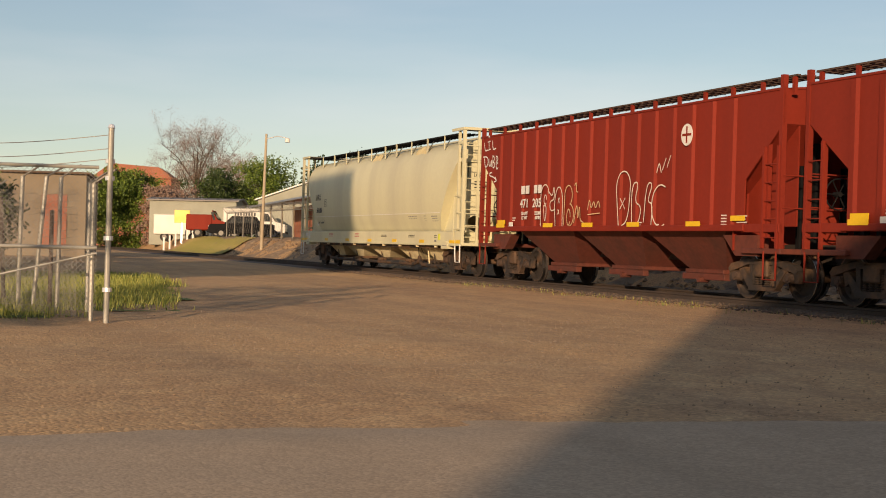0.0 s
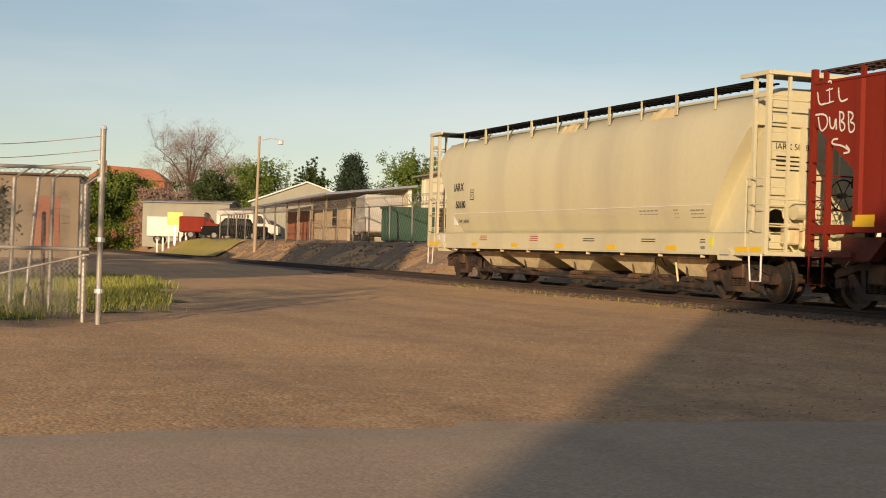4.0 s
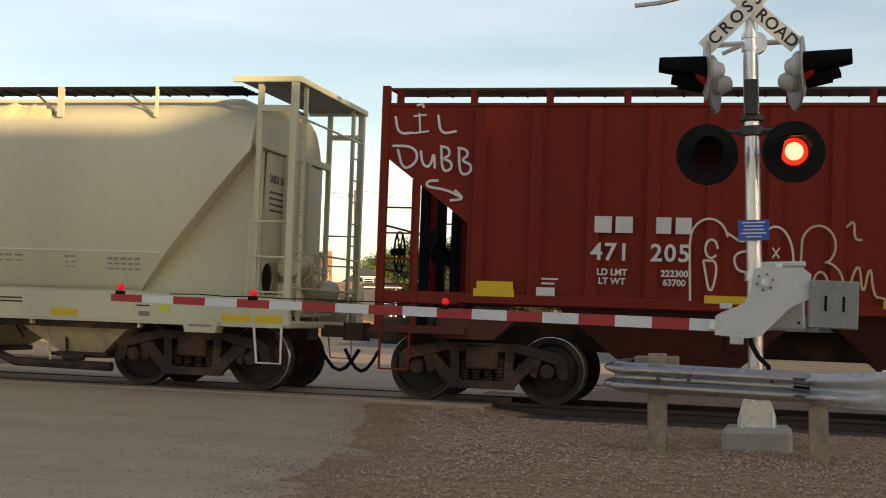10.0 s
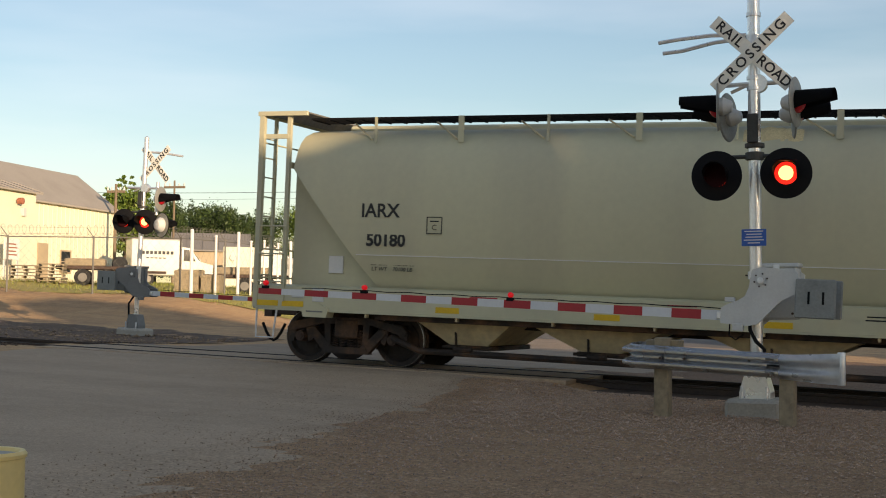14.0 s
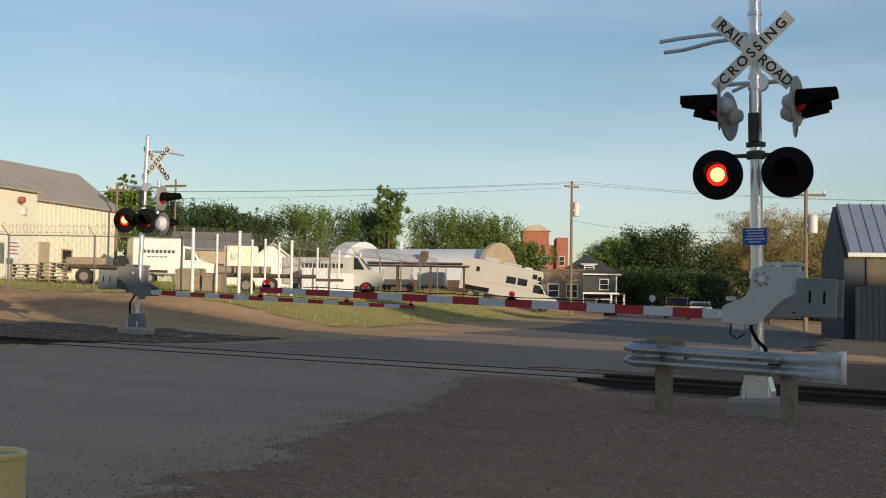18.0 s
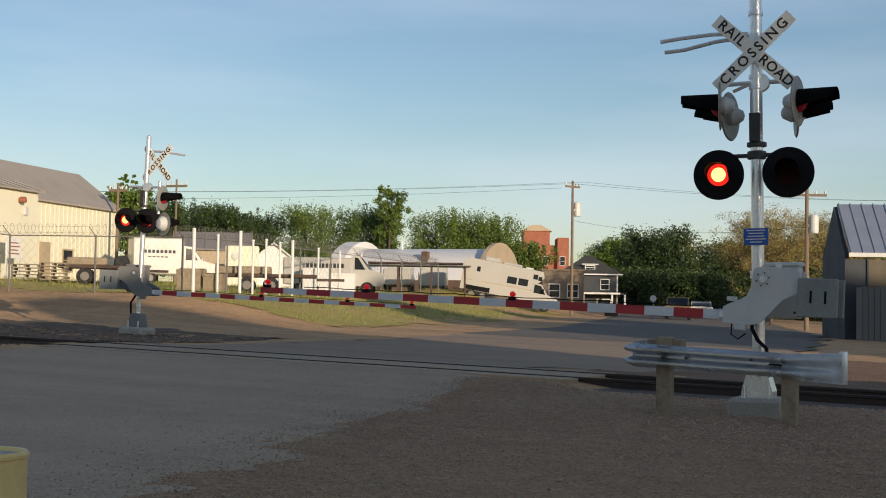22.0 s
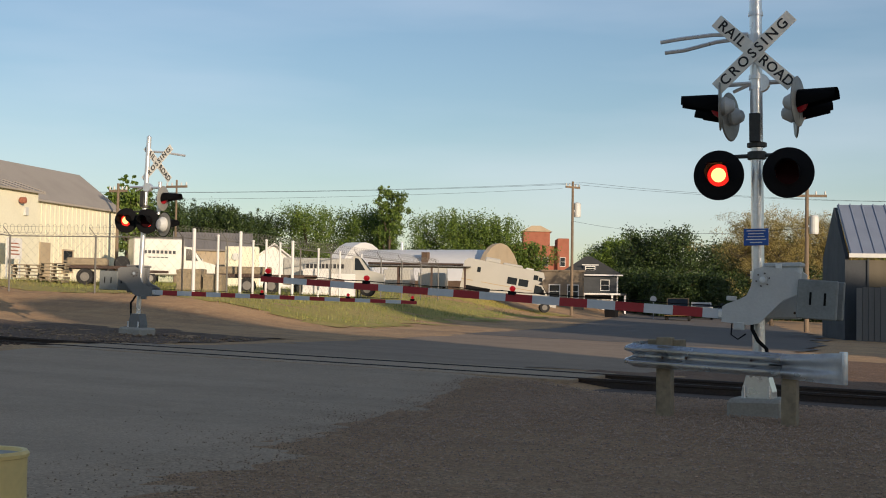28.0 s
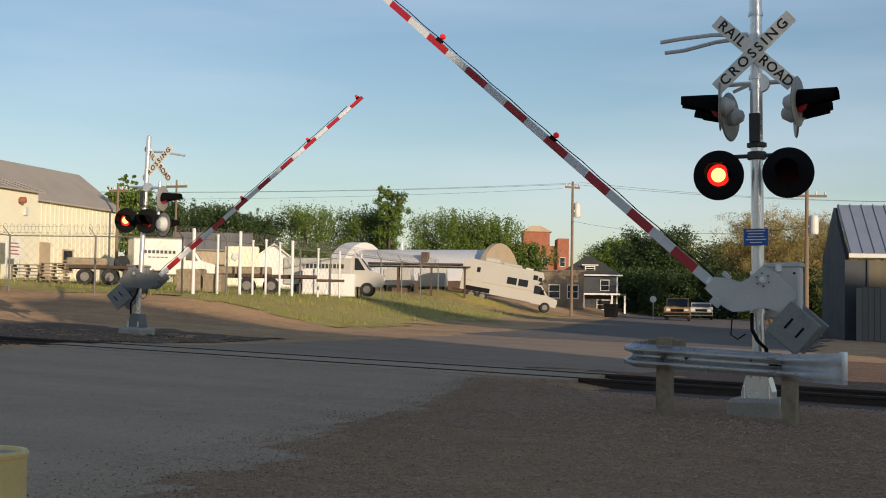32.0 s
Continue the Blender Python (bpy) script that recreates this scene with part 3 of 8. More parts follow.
def ladder(car, x0, x1, y, z0, z1, material, step=0.34, name="ladder"):
    bm = bmesh.new()
    for x in (x0, x1):
        box(bm, x - .03, x + .03, y - .03, y + .03, z0, z1)
    z = z0 + step * .6
    while z < z1 - 0.1:
        rod(bm, (x0, y, z), (x1, y, z), 0.013, n=5)
        z += step
    return part(name, bm, material, car, "steel rung ladder")


def end_ladder(car, x, y0, y1, z0, z1, material, step=0.34):
    bm = bmesh.new()
    for y in (y0, y1):
        box(bm, x - .025, x + .025, y - .03, y + .03, z0, z1)
    z = z0 + step * .6
    while z < z1 - 0.1:
        rod(bm, (x, y0, z), (x, y1, z), 0.013, n=5)
        z += step
    part("ladder", bm, material, car, "steel rung ladder")


def coupler(car, x, q, material):
    bm = box(bmesh.new(), min(x, x + q * .55), max(x, x + q * .55), -0.09, 0.09, 0.78, 0.95, 0.02)
    prism(bm, [(x + q * .50, -.16), (x + q * .66, -.16), (x + q * .74, -.03), (x + q * .60, .02), (x + q * .66, .16), (x + q * .50, .18)], "z", 0.74, 1.0)
    part("coupler", bm, material, car, "rusty knuckle coupler")
    bm = bmesh.new()
    pts = [(x + q * (.1 + .09 * k), -.35 + .02 * k, .62 - .34 * math.sin(k / 6 * math.pi) * .9) for k in range(7)]
    pipe(bm, pts, 0.028, 6)
    part("air_hose", bm, M_BLACK, car, "hanging rubber brake hose")


def roof_walk(car, half, y, z, material, deck, gap, wide=0.55):
    """Running boards round the roof hatches, on brackets."""
    for s in (-1, 1):
        bm = bmesh.new()
        for k in range(4):
            yy = s * (y - wide * k / 3)
            box(bm, -half, half, yy - .035, yy + .035, z - 0.02, z + .012)
        x = -half
        while x < half:
            box(bm, x, x + .025, s * y - (wide + .04 if s > 0 else .04), s * y + (.04 if s > 0 else wide + .04), z - .03, z + .004)
            x += .35
        part("running_board", bm, deck, car, "dark steel grating walkway")
        n = int(2 * half / gap)
        for k in range(n + 1):
            x = -half + .12 + k * (2 * half - .24) / n
            part("bracket", box(bmesh.new(), x - .045, x + .045, s * y - .03, s * y + .03, z - 0.36, z - .02), material, car)


BOARD_X = [(-6.65, .022), (-5.08, .05), (-3.56, .022), (-2.06, .05), (-.53, .022), (.99, .05), (2.16, .05), (3.65, .022), (5.13, .05), (6.62, .022)]


def holed_plate(bm, x, y0, y1, z0, z1, cy, cz, r, thick=.02, n=28):
    """An upright plate across x with one round hole through it."""
    rim, out = [], []
    for k in range(n):
        a = math.tau * k / n + .11
        c, s = math.cos(a), math.sin(a)
        far = min(((y1 - cy) / c if c > 0 else (y0 - cy) / c) if abs(c) > 1e-6 else 99, ((z1 - cz) / s if s > 0 else (z0 - cz) / s) if abs(s) > 1e-6 else 99)
        rim.append((cy + r * c, cz + r * s))
        out.append((cy + far * c, cz + far * s))
    rows = [[bm.verts.new((xx, *p)) for p in ring] for xx in (x, x + thick) for ring in (rim, out)]
    for k in range(n):
        j = (k + 1) % n
        bm.faces.new((rows[0][k], rows[1][k], rows[1][j], rows[0][j]))
        bm.faces.new((rows[2][j], rows[3][j], rows[3][k], rows[2][k]))
        bm.faces.new((rows[0][j], rows[2][j], rows[2][k], rows[0][k]))
    for y, z in ((y0, z0), (y0, z1), (y1, z0), (y1, z1)):
        # the corners that the ring of rays leaves open
        near = sorted(range(n), key=lambda k: (out[k][0] - y) ** 2 + (out[k][1] - z) ** 2)[:2]
        for row in (rows[1], rows[3]):
            bm.faces.new((row[near[0]], bm.verts.new((row[near[0]].co.x, y, z)), row[near[1]]))
    bmesh.ops.recalc_face_normals(bm, faces=bm.faces[:])
    return bm


def grain_heap(rng, x0, x1, y, z):
    """Pale grain spilled along the roof's shoulder: a low lumpy ridge."""
    bm, n, rows = bmesh.new(), 16, []
    for i in range(n + 1):
        f = i / n
        swell = math.sin(math.pi * f) ** .6
        ring = []
        for j in range(5):
            g = j / 4
            h = (.10 * swell * math.sin(math.pi * g) + .02 * rng.normal()) if 0 < i < n and 0 < j < 4 else -.02
            ring.append(bm.verts.new((x0 + (x1 - x0) * f, y + .34 * g * (.4 + .6 * swell), z + .27 * g - .06 * g * g + h)))
        rows.append(ring)
    for a, b in zip(rows, rows[1:]):
        for j in range(4):
            bm.faces.new((a[j], b[j], b[j + 1], a[j + 1]))
    return bm


def cream_car(m):
    car = thing("hopper_car", m, "cream curved-sided covered hopper car with dark lettering", "freight car", "freight cars of the train")
    # barrel: the sides bulge and the shoulders curve in to the roof; both ends are cut by sloping sheets
    half = [(1.30, 1.28), (1.40, 1.45), (1.487, 1.68), (1.545, 1.88), (1.578, 2.15), (1.596, 2.45), (1.60, 2.72), (1.59, 2.98), (1.562, 3.22), (1.51, 3.45), (1.43, 3.65), (1.33, 3.80), (1.18, 3.93), (.9, 4.04), (.5, 4.11), (0.0, 4.14)]
    outline = half + [(-y, z) for y, z in reversed(half[:-1])]
    bm = prism(bmesh.new(), outline, "x", -8.12, 8.12)
    for q in (-1, 1):
        nrm = Vector((q * 1.96, 0, -1.60)).normalized()
        geo = bmesh.ops.bisect_plane(bm, geom=bm.verts[:] + bm.edges[:] + bm.faces[:], plane_co=(q * 6.46, 0, 1.30), plane_no=nrm, clear_outer=True)
        cut = [e for e in geo["geom_cut"] if isinstance(e, bmesh.types.BMEdge)]
        bmesh.ops.contextual_create(bm, geom=cut)
    part("tank", bm, M_WHITECAR, car, "cream rounded hopper body with weld lines", flat=False)
    rng = np.random.default_rng(12)
    for s in (-1, 1):
        part("weld_line", box(bmesh.new(), -6.85, 6.85, min(s * 1.53, s * 1.556), max(s * 1.53, s * 1.556), 1.878, 1.892), M_SIGN, car, "pale weld line along the side")
    for x0, x1 in ((-.45, .45), (3.95, 4.95)):
        part("spilled_grain", grain_heap(rng, x0, x1, -1.36, 3.77), M_GRAIN, car, "pale yellow grain spilled on the roof", flat=False)
    part("roof_coaming", box(bmesh.new(), -7.6, 7.6, -.5, .5, 4.08, 4.20, .03), M_WHITECAR, car, "hatch trough along the roof")
    # side sills with reflector strips
    for s in (-1, 1):
        bm = prism(bmesh.new(), [(s * 1.50, .93), (s * 1.60, .93), (s * 1.60, 1.31), (s * 1.42, 1.345), (s * 1.42, 1.30), (s * 1.50, 1.28)], "x", -8.7, 8.7)
        prism(bm, [(s * 1.30, .895), (s * 1.63, .895), (s * 1.63, .927), (s * 1.30, .927)], "x", -8.7, 8.7)
        part("side_sill", bm, M_WHITECAR, car, "cream side sill")
        for x in (-8.5, -8.0, -5.11, -2.41, .22, 2.85, 5.46, 8.04, 8.52):
            part("reflector", box(bmesh.new(), x - .21, x + .21, s * 1.602 - .004, s * 1.602 + .004, .965, 1.06), M_YELLOW, car, "yellow reflector strip")
        for x in np.arange(-6.6, 6.7, 1.65):
            part("stake_pocket", box(bmesh.new(), x - .02, x + .02, s * 1.55 - .05, s * 1.55 + .05, .83, .893, .01), M_CREAMSUNDIRT, car)
        part("cross_bearer", box(bmesh.new(), -6.5, 6.5, min(s * 1.34, s * 1.46), max(s * 1.34, s * 1.46), .80, .893, .01), M_UNDER, car, "sooty beam under the sill")
        for q in (-1, 1):
            # flat plate closing the side beyond the slope sheet
            prof = [(q * 6.38, 1.31), (q * 8.05, 3.36), (q * 8.22, 3.40), (q * 8.22, 1.31)]
            part("end_plate", prism(bmesh.new(), prof, "y", s * 1.24, s * 1.26), M_WHITECAR, car, "flat cream end plate")
            # corner posts, ladders, grab irons and stirrup step
            part("corner_post", box(bmesh.new(), q * 8.75 - .045, q * 8.75 + .045, s * 1.57 - .045, s * 1.57 + .045, .93, 4.28), M_WHITECAR, car)
            part("corner_post", box(bmesh.new(), q * 8.24 - .035, q * 8.24 + .035, s * 1.52 - .035, s * 1.52 + .035, 1.25, 4.25), M_WHITECAR, car)
            end_ladder(car, q * 8.75, s * 1.12, s * 1.57, .95, 4.27, M_WHITECAR)
            part("top_brace", box(bmesh.new(), min(q * 8.24, q * 8.75), max(q * 8.24, q * 8.75), s * 1.545 - .02, s * 1.545 + .02, 3.86, 3.94), M_WHITECAR, car)
            for z in (1.38, 1.86, 2.34):
                part("grab_iron", pipe(bmesh.new(), [(q * 8.72, s * 1.62, z), (q * 8.18, s * 1.62, z)], .014, 5), M_WHITECAR, car)
            part("grab_iron", pipe(bmesh.new(), [(q * 8.18, s * 1.62, 1.05), (q * 8.18, s * 1.62, 2.36)], .014, 5), M_WHITECAR, car)
            bm = pipe(bmesh.new(), [(q * 8.30, s * 1.61, .93), (q * 8.36, s * 1.61, .42), (q * 8.70, s * 1.61, .42), (q * 8.70, s * 1.61, .93)], .018, 5)
            part("stirrup_step", bm, M_SIGN, car, "white sill step")
            part("jacking_pad", prism(bmesh.new(), [(q * 7.28, .94), (q * 7.42, 1.02), (q * 7.66, 1.02), (q * 7.80, .94), (q * 7.76, .80), (q * 7.32, .80)], "y", s * 1.40, s * 1.66), M_WHITECAR, car, "white jacking pad")
            part("pad_stencil", box(bmesh.new(), q * 7.54 - .16, q * 7.54 + .16, s * 1.664 - .003, s * 1.664 + .003, .885, .91), M_DARKBOX, car)
    # ends: end sheet, sloping struts, deck, upper platforms
    for q in (-1, 1):
        part("end_sheet", holed_plate(bmesh.new(), q * 8.21, -1.26, 1.26, 1.0, 3.34, -.98, 1.57, .225), M_WHITECAR, car, "upright end sheet with stencils and a round hole")
        part("end_deck", box(bmesh.new(), min(q * 8.0, q * 8.8), max(q * 8.0, q * 8.8), -1.58, 1.58, .9, .99, .01), M_WHITECAR, car, "end platform")
        part("end_tie", box(bmesh.new(), q * 8.24 - .04, q * 8.24 + .04, -1.5, 1.5, 3.36, 3.46, .008), M_WHITECAR, car)
        for y in (-.45, .45):
            part("end_brace", box(bmesh.new(), q * 8.27 - .035, q * 8.27 + .035, y - .05, y + .05, .95, 3.36), M_WHITECAR, car)
        for k in range(11):
            x = q * (7.9 + .088 * k)
            part("platform_slat", box(bmesh.new(), x - .028, x + .028, -1.58, 1.58, 4.295, 4.32), M_FENCE, car, "dull steel grating bar")
        for s in (-1, 1):
            part("top_platform", box(bmesh.new(), min(q * 7.85, q * 8.83), max(q * 7.85, q * 8.83), s * 1.6 - .025, s * 1.6 + .025, 4.25, 4.33, .006), M_WHITECAR, car, "cream angle round the end grating")
        part("top_platform", box(bmesh.new(), q * 8.82 - .02, q * 8.82 + .02, -1.57, 1.57, 4.25, 4.33, .006), M_WHITECAR, car, "cream angle round the end grating")
        for z in (1.45, 1.95, 3.80):
            part("end_rail", pipe(bmesh.new(), [(q * 8.77, -1.55, z), (q * 8.77, 1.55, z)], .016, 5), M_WHITECAR, car)
        coupler(car, q * 8.75, q, M_RUST)
    # brake gear of the end
    hand_brake(car, 8.70, -.15, 1.72, M_WHITECAR)
    bm = rod(bmesh.new(), (8.45, -.75, 1.75), (8.45, -.25, 1.75), .16, n=16)
    part("brake_cylinder", rod(bm, (8.45, -.25, 1.75), (8.45, -.14, 1.75), .19, n=16), M_WHITECAR, car, "cream brake cylinder")
    part("air_reservoir", rod(bmesh.new(), (8.48, .15, 1.45), (8.48, 1.05, 1.45), .17, n=16), M_WHITECAR, car, "cream air reservoir")
    bm = box(bmesh.new(), 8.36, 8.62, -.98, -.70, 1.12, 1.52, .03)
    box(bm, 8.40, 8.58, -.60, -.38, 1.05, 1.40, .03)
    rod(bm, (8.49, -.49, 1.38), (8.49, -.49, 1.62), .05, n=8)
    part("control_valve", bm, M_CREAMSUNDIRT, car, "grimy brake control valve")
    for k, pts in enumerate((((8.49, -.85, 1.12), (8.55, -.75, .98), (8.58, .3, .97), (8.5, .5, 1.3)), ((8.49, -.49, 1.05), (8.62, -.30, 1.08), (8.66, .6, 1.1)), ((8.5, -.3, 1.6), (8.6, -.05, 1.35), (8.6, .0, .98)), ((8.45, -.8, 1.52), (8.5, -1.0, 1.62), (8.42, -.98, 1.78)))):
        part("brake_pipe", pipe(bmesh.new(), pts, .018, 6), M_CREAMSUNDIRT, car)
    # hopper bays and gates
    for x, w in ((-4.98, 1.0), (-2.68, 1.3), (.22, 1.45), (3.13, 1.3), (5.42, 1.0)):
        bm = bmesh.new()
        v = [bm.verts.new(p) for p in ((x - w, -1.30, 1.3), (x + w, -1.30, 1.3), (x + w, 1.30, 1.3), (x - w, 1.30, 1.3), (x - w, -1.30, .93), (x + w, -1.30, .93), (x + w, 1.30, .93), (x - w, 1.30, .93), (x - .34, -.95, .44), (x + .34, -.95, .44), (x + .34, .95, .44), (x - .34, .95, .44))]
        for f in ((0, 1, 2, 3), (11, 10, 9, 8), (0, 4, 5, 1), (1, 5, 6, 2), (2, 6, 7, 3), (3, 7, 4, 0), (4, 8, 9, 5), (5, 9, 10, 6), (6, 10, 11, 7), (7, 11, 8, 4)):
            bm.faces.new([v[k] for k in f])
        bmesh.ops.recalc_face_normals(bm, faces=bm.faces[:])
        hop = part("hopper", bm, M_CREAMSUNDIRT, car, "sloping discharge hopper in sun-brightened grimy cream")
        bm = box(bmesh.new(), x - .40, x + .40, -.98, .98, .36, .44, .012)
        rod(bm, (x - .44, -1.02, .40), (x + .44, -1.02, .40), .028, n=6)
        part("outlet_gate", bm, M_UNDER, hop, "rusty sliding outlet gate")
        bm = box(bmesh.new(), x - .07, x + .07, -1.22, -.96, .33, .42, .01)
        rod(bm, (x - .16, -1.18, .37), (x + .16, -1.18, .37), .045, n=8)
        part("gate_capstan", bm, M_UNDER, hop, "rusty gate opening gear")
        part("hanger", rod(bmesh.new(), (x - .18, -1.12, .90), (x - .18, -1.05, .42), .022, n=6), M_UNDER, hop)
    part("train_pipe", pipe(bmesh.new(), [(-6.3, -1.14, .50), (-5.8, -1.14, .31), (3.6, -1.14, .27), (3.95, -1.14, .36), (4.1, -1.16, .50)], .055, 8), M_UNDER, car, "long discharge pipe under the hoppers")
    part("train_pipe", pipe(bmesh.new(), [(4.1, -1.16, .52), (4.2, -1.16, .38), (4.45, -1.15, .27), (6.0, -1.14, .25)], .065, 8), M_UNDER, car, "elbowed discharge pipe")
    part("hose", pipe(bmesh.new(), [(4.1, -1.16, .5), (4.2, -1.24, .78), (4.5, -1.28, .84), (4.62, -1.2, .62)], .012, 5), M_BLACK, car)
    part("hanger", rod(bmesh.new(), (4.95, -1.2, .90), (5.05, -1.16, .28), .022, n=6), M_CREAMSUNDIRT, car)
    part("centre_sill", box(bmesh.new(), -8.6, 8.6, -.28, .28, .72, 1.05, .02), M_UNDER, car)
    # running boards round the roof hatches, on brackets
    for s in (-1, 1):
        bm = bmesh.new()
        for k in range(5):
            yy = s * (1.35 - .14 * k)
            box(bm, -7.9, 7.9, yy - .028, yy + .028, 4.20, 4.232)
        for x in np.arange(-7.88, 7.9, .3):
            box(bm, x, x + .025, min(s * .76, s * 1.375), max(s * .76, s * 1.375), 4.185, 4.222)
        part("running_board", bm, M_BLACK, car, "dark steel grating walkway")
        for x, w in BOARD_X:
            part("bracket", box(bmesh.new(), x - w, x + w, s * 1.375 - .012, s * 1.375 + .012, 3.80, 4.235), M_WHITECAR, car)
            part("board_brace", rod(bmesh.new(), (x - .62, s * .95, 4.19), (x - .10, s * 1.30, 3.86), .017, n=5), M_CREAMSUNDIRT, car)
    # lettering
    y = -1.603
    letters("IARX", .32, M_INK, car, pose(-6.40, y, 2.62) @ FRONT, bold=.006)
    letters("50180", .29, M_INK, car, pose(-6.29, y + .022, 2.13) @ FRONT, bold=.010)
    letters("LD LMT   192900 LB\nLT WT    70100 LB", .095, M_INK, car, pose(-6.18, y + .095, 1.70) @ pose(0, 0, 0, -17) @ FRONT)
    bm = box(bmesh.new(), -5.54, -5.26, y - .002, y + .002, 2.255, 2.27)
    box(bm, -5.54, -5.26, y - .002, y + .002, 2.525, 2.54)
    box(bm, -5.54, -5.525, y - .002, y + .002, 2.27, 2.525)
    box(bm, -5.275, -5.26, y - .002, y + .002, 2.27, 2.525)
    part("stencil_frame", bm, M_INK, car)
    letters("C", .13, M_INK, car, pose(-5.40, y - .001, 2.36) @ FRONT)
    part("stencil_bar", box(bmesh.new(), -5.48, -5.32, y - .002, y + .002, 2.455, 2.475), M_INK, car)
    letters("IARX 50180", .17, M_INK, car, pose(8.235, -.62, 2.98) @ pose(0, 0, 0, 90, 0, 90))
    for k in range(4):
        part("stencil_bar", box(bmesh.new(), 8.232, 8.236, -1.02, -.38 + .1 * (k % 2), 2.78 - .085 * k, 2.81 - .085 * k), M_INK, car)
    lean = pose(0, 0, 0, -17)
    for x, w, rows, z in ((4.36, .82, 2, 1.80), (5.48, .2, 3, 1.80), (6.30, .52, 3, 1.785)):
        for k in range(rows):
            n = 5 if w > .4 else 2
            for j in range(n):
                # a line of small letters too small to read: short dashes
                cell = w / n
                part("stencil_bar", box(bmesh.new(), j * cell - w / 2, (j + .78 - .12 * ((j + k) % 2)) * cell - w / 2, -.002, .002, -.014, .014), M_DARKBOX, car, "", pose(x, -1.526 + .026 * k, z - .07 * k) @ lean)
    for x, w, ink in ((-4.5, .52, M_STRIPE_RED), (-1.25, .5, M_STRIPE_RED), (1.75, .6, M_INK), (4.5, .6, M_INK), (6.66, .2, M_INK)):
        for k in range(3 if ink is M_STRIPE_RED else 2):
            part("stencil_bar", box(bmesh.new(), x - w / 2 + .02 * k, x + w / 2, -1.6045, -1.599, 1.13 + .05 * k, 1.15 + .05 * k), ink, car)
    part("inspection_tag", box(bmesh.new(), 6.90, 7.05, -1.609, -1.601, 1.06, 1.24), M_TAG, car, "small yellow-green tag")
    part("card_board", box(bmesh.new(), 6.60, 6.76, -1.61, -1.60, 1.00, 1.06, .004), M_DARKBOX, car)
    part("routing_board", box(bmesh.new(), -7.5, -7.22, -1.29, -1.262, 1.56, 1.86, .008), M_SIGN, car, "white routing board")
    part("placard_holder", box(bmesh.new(), -7.62, -7.40, -1.615, -1.60, 1.06, 1.30, .006), M_GREYBOX, car, "card holder on the sill")
    part("placard_holder", box(bmesh.new(), -8.02, -7.78, -1.615, -1.60, 1.12, 1.26, .006), M_GREYBOX, car, "card holder on the sill")
    return car, make_truck(car, -7.2, False) + make_truck(car, 7.2, False)


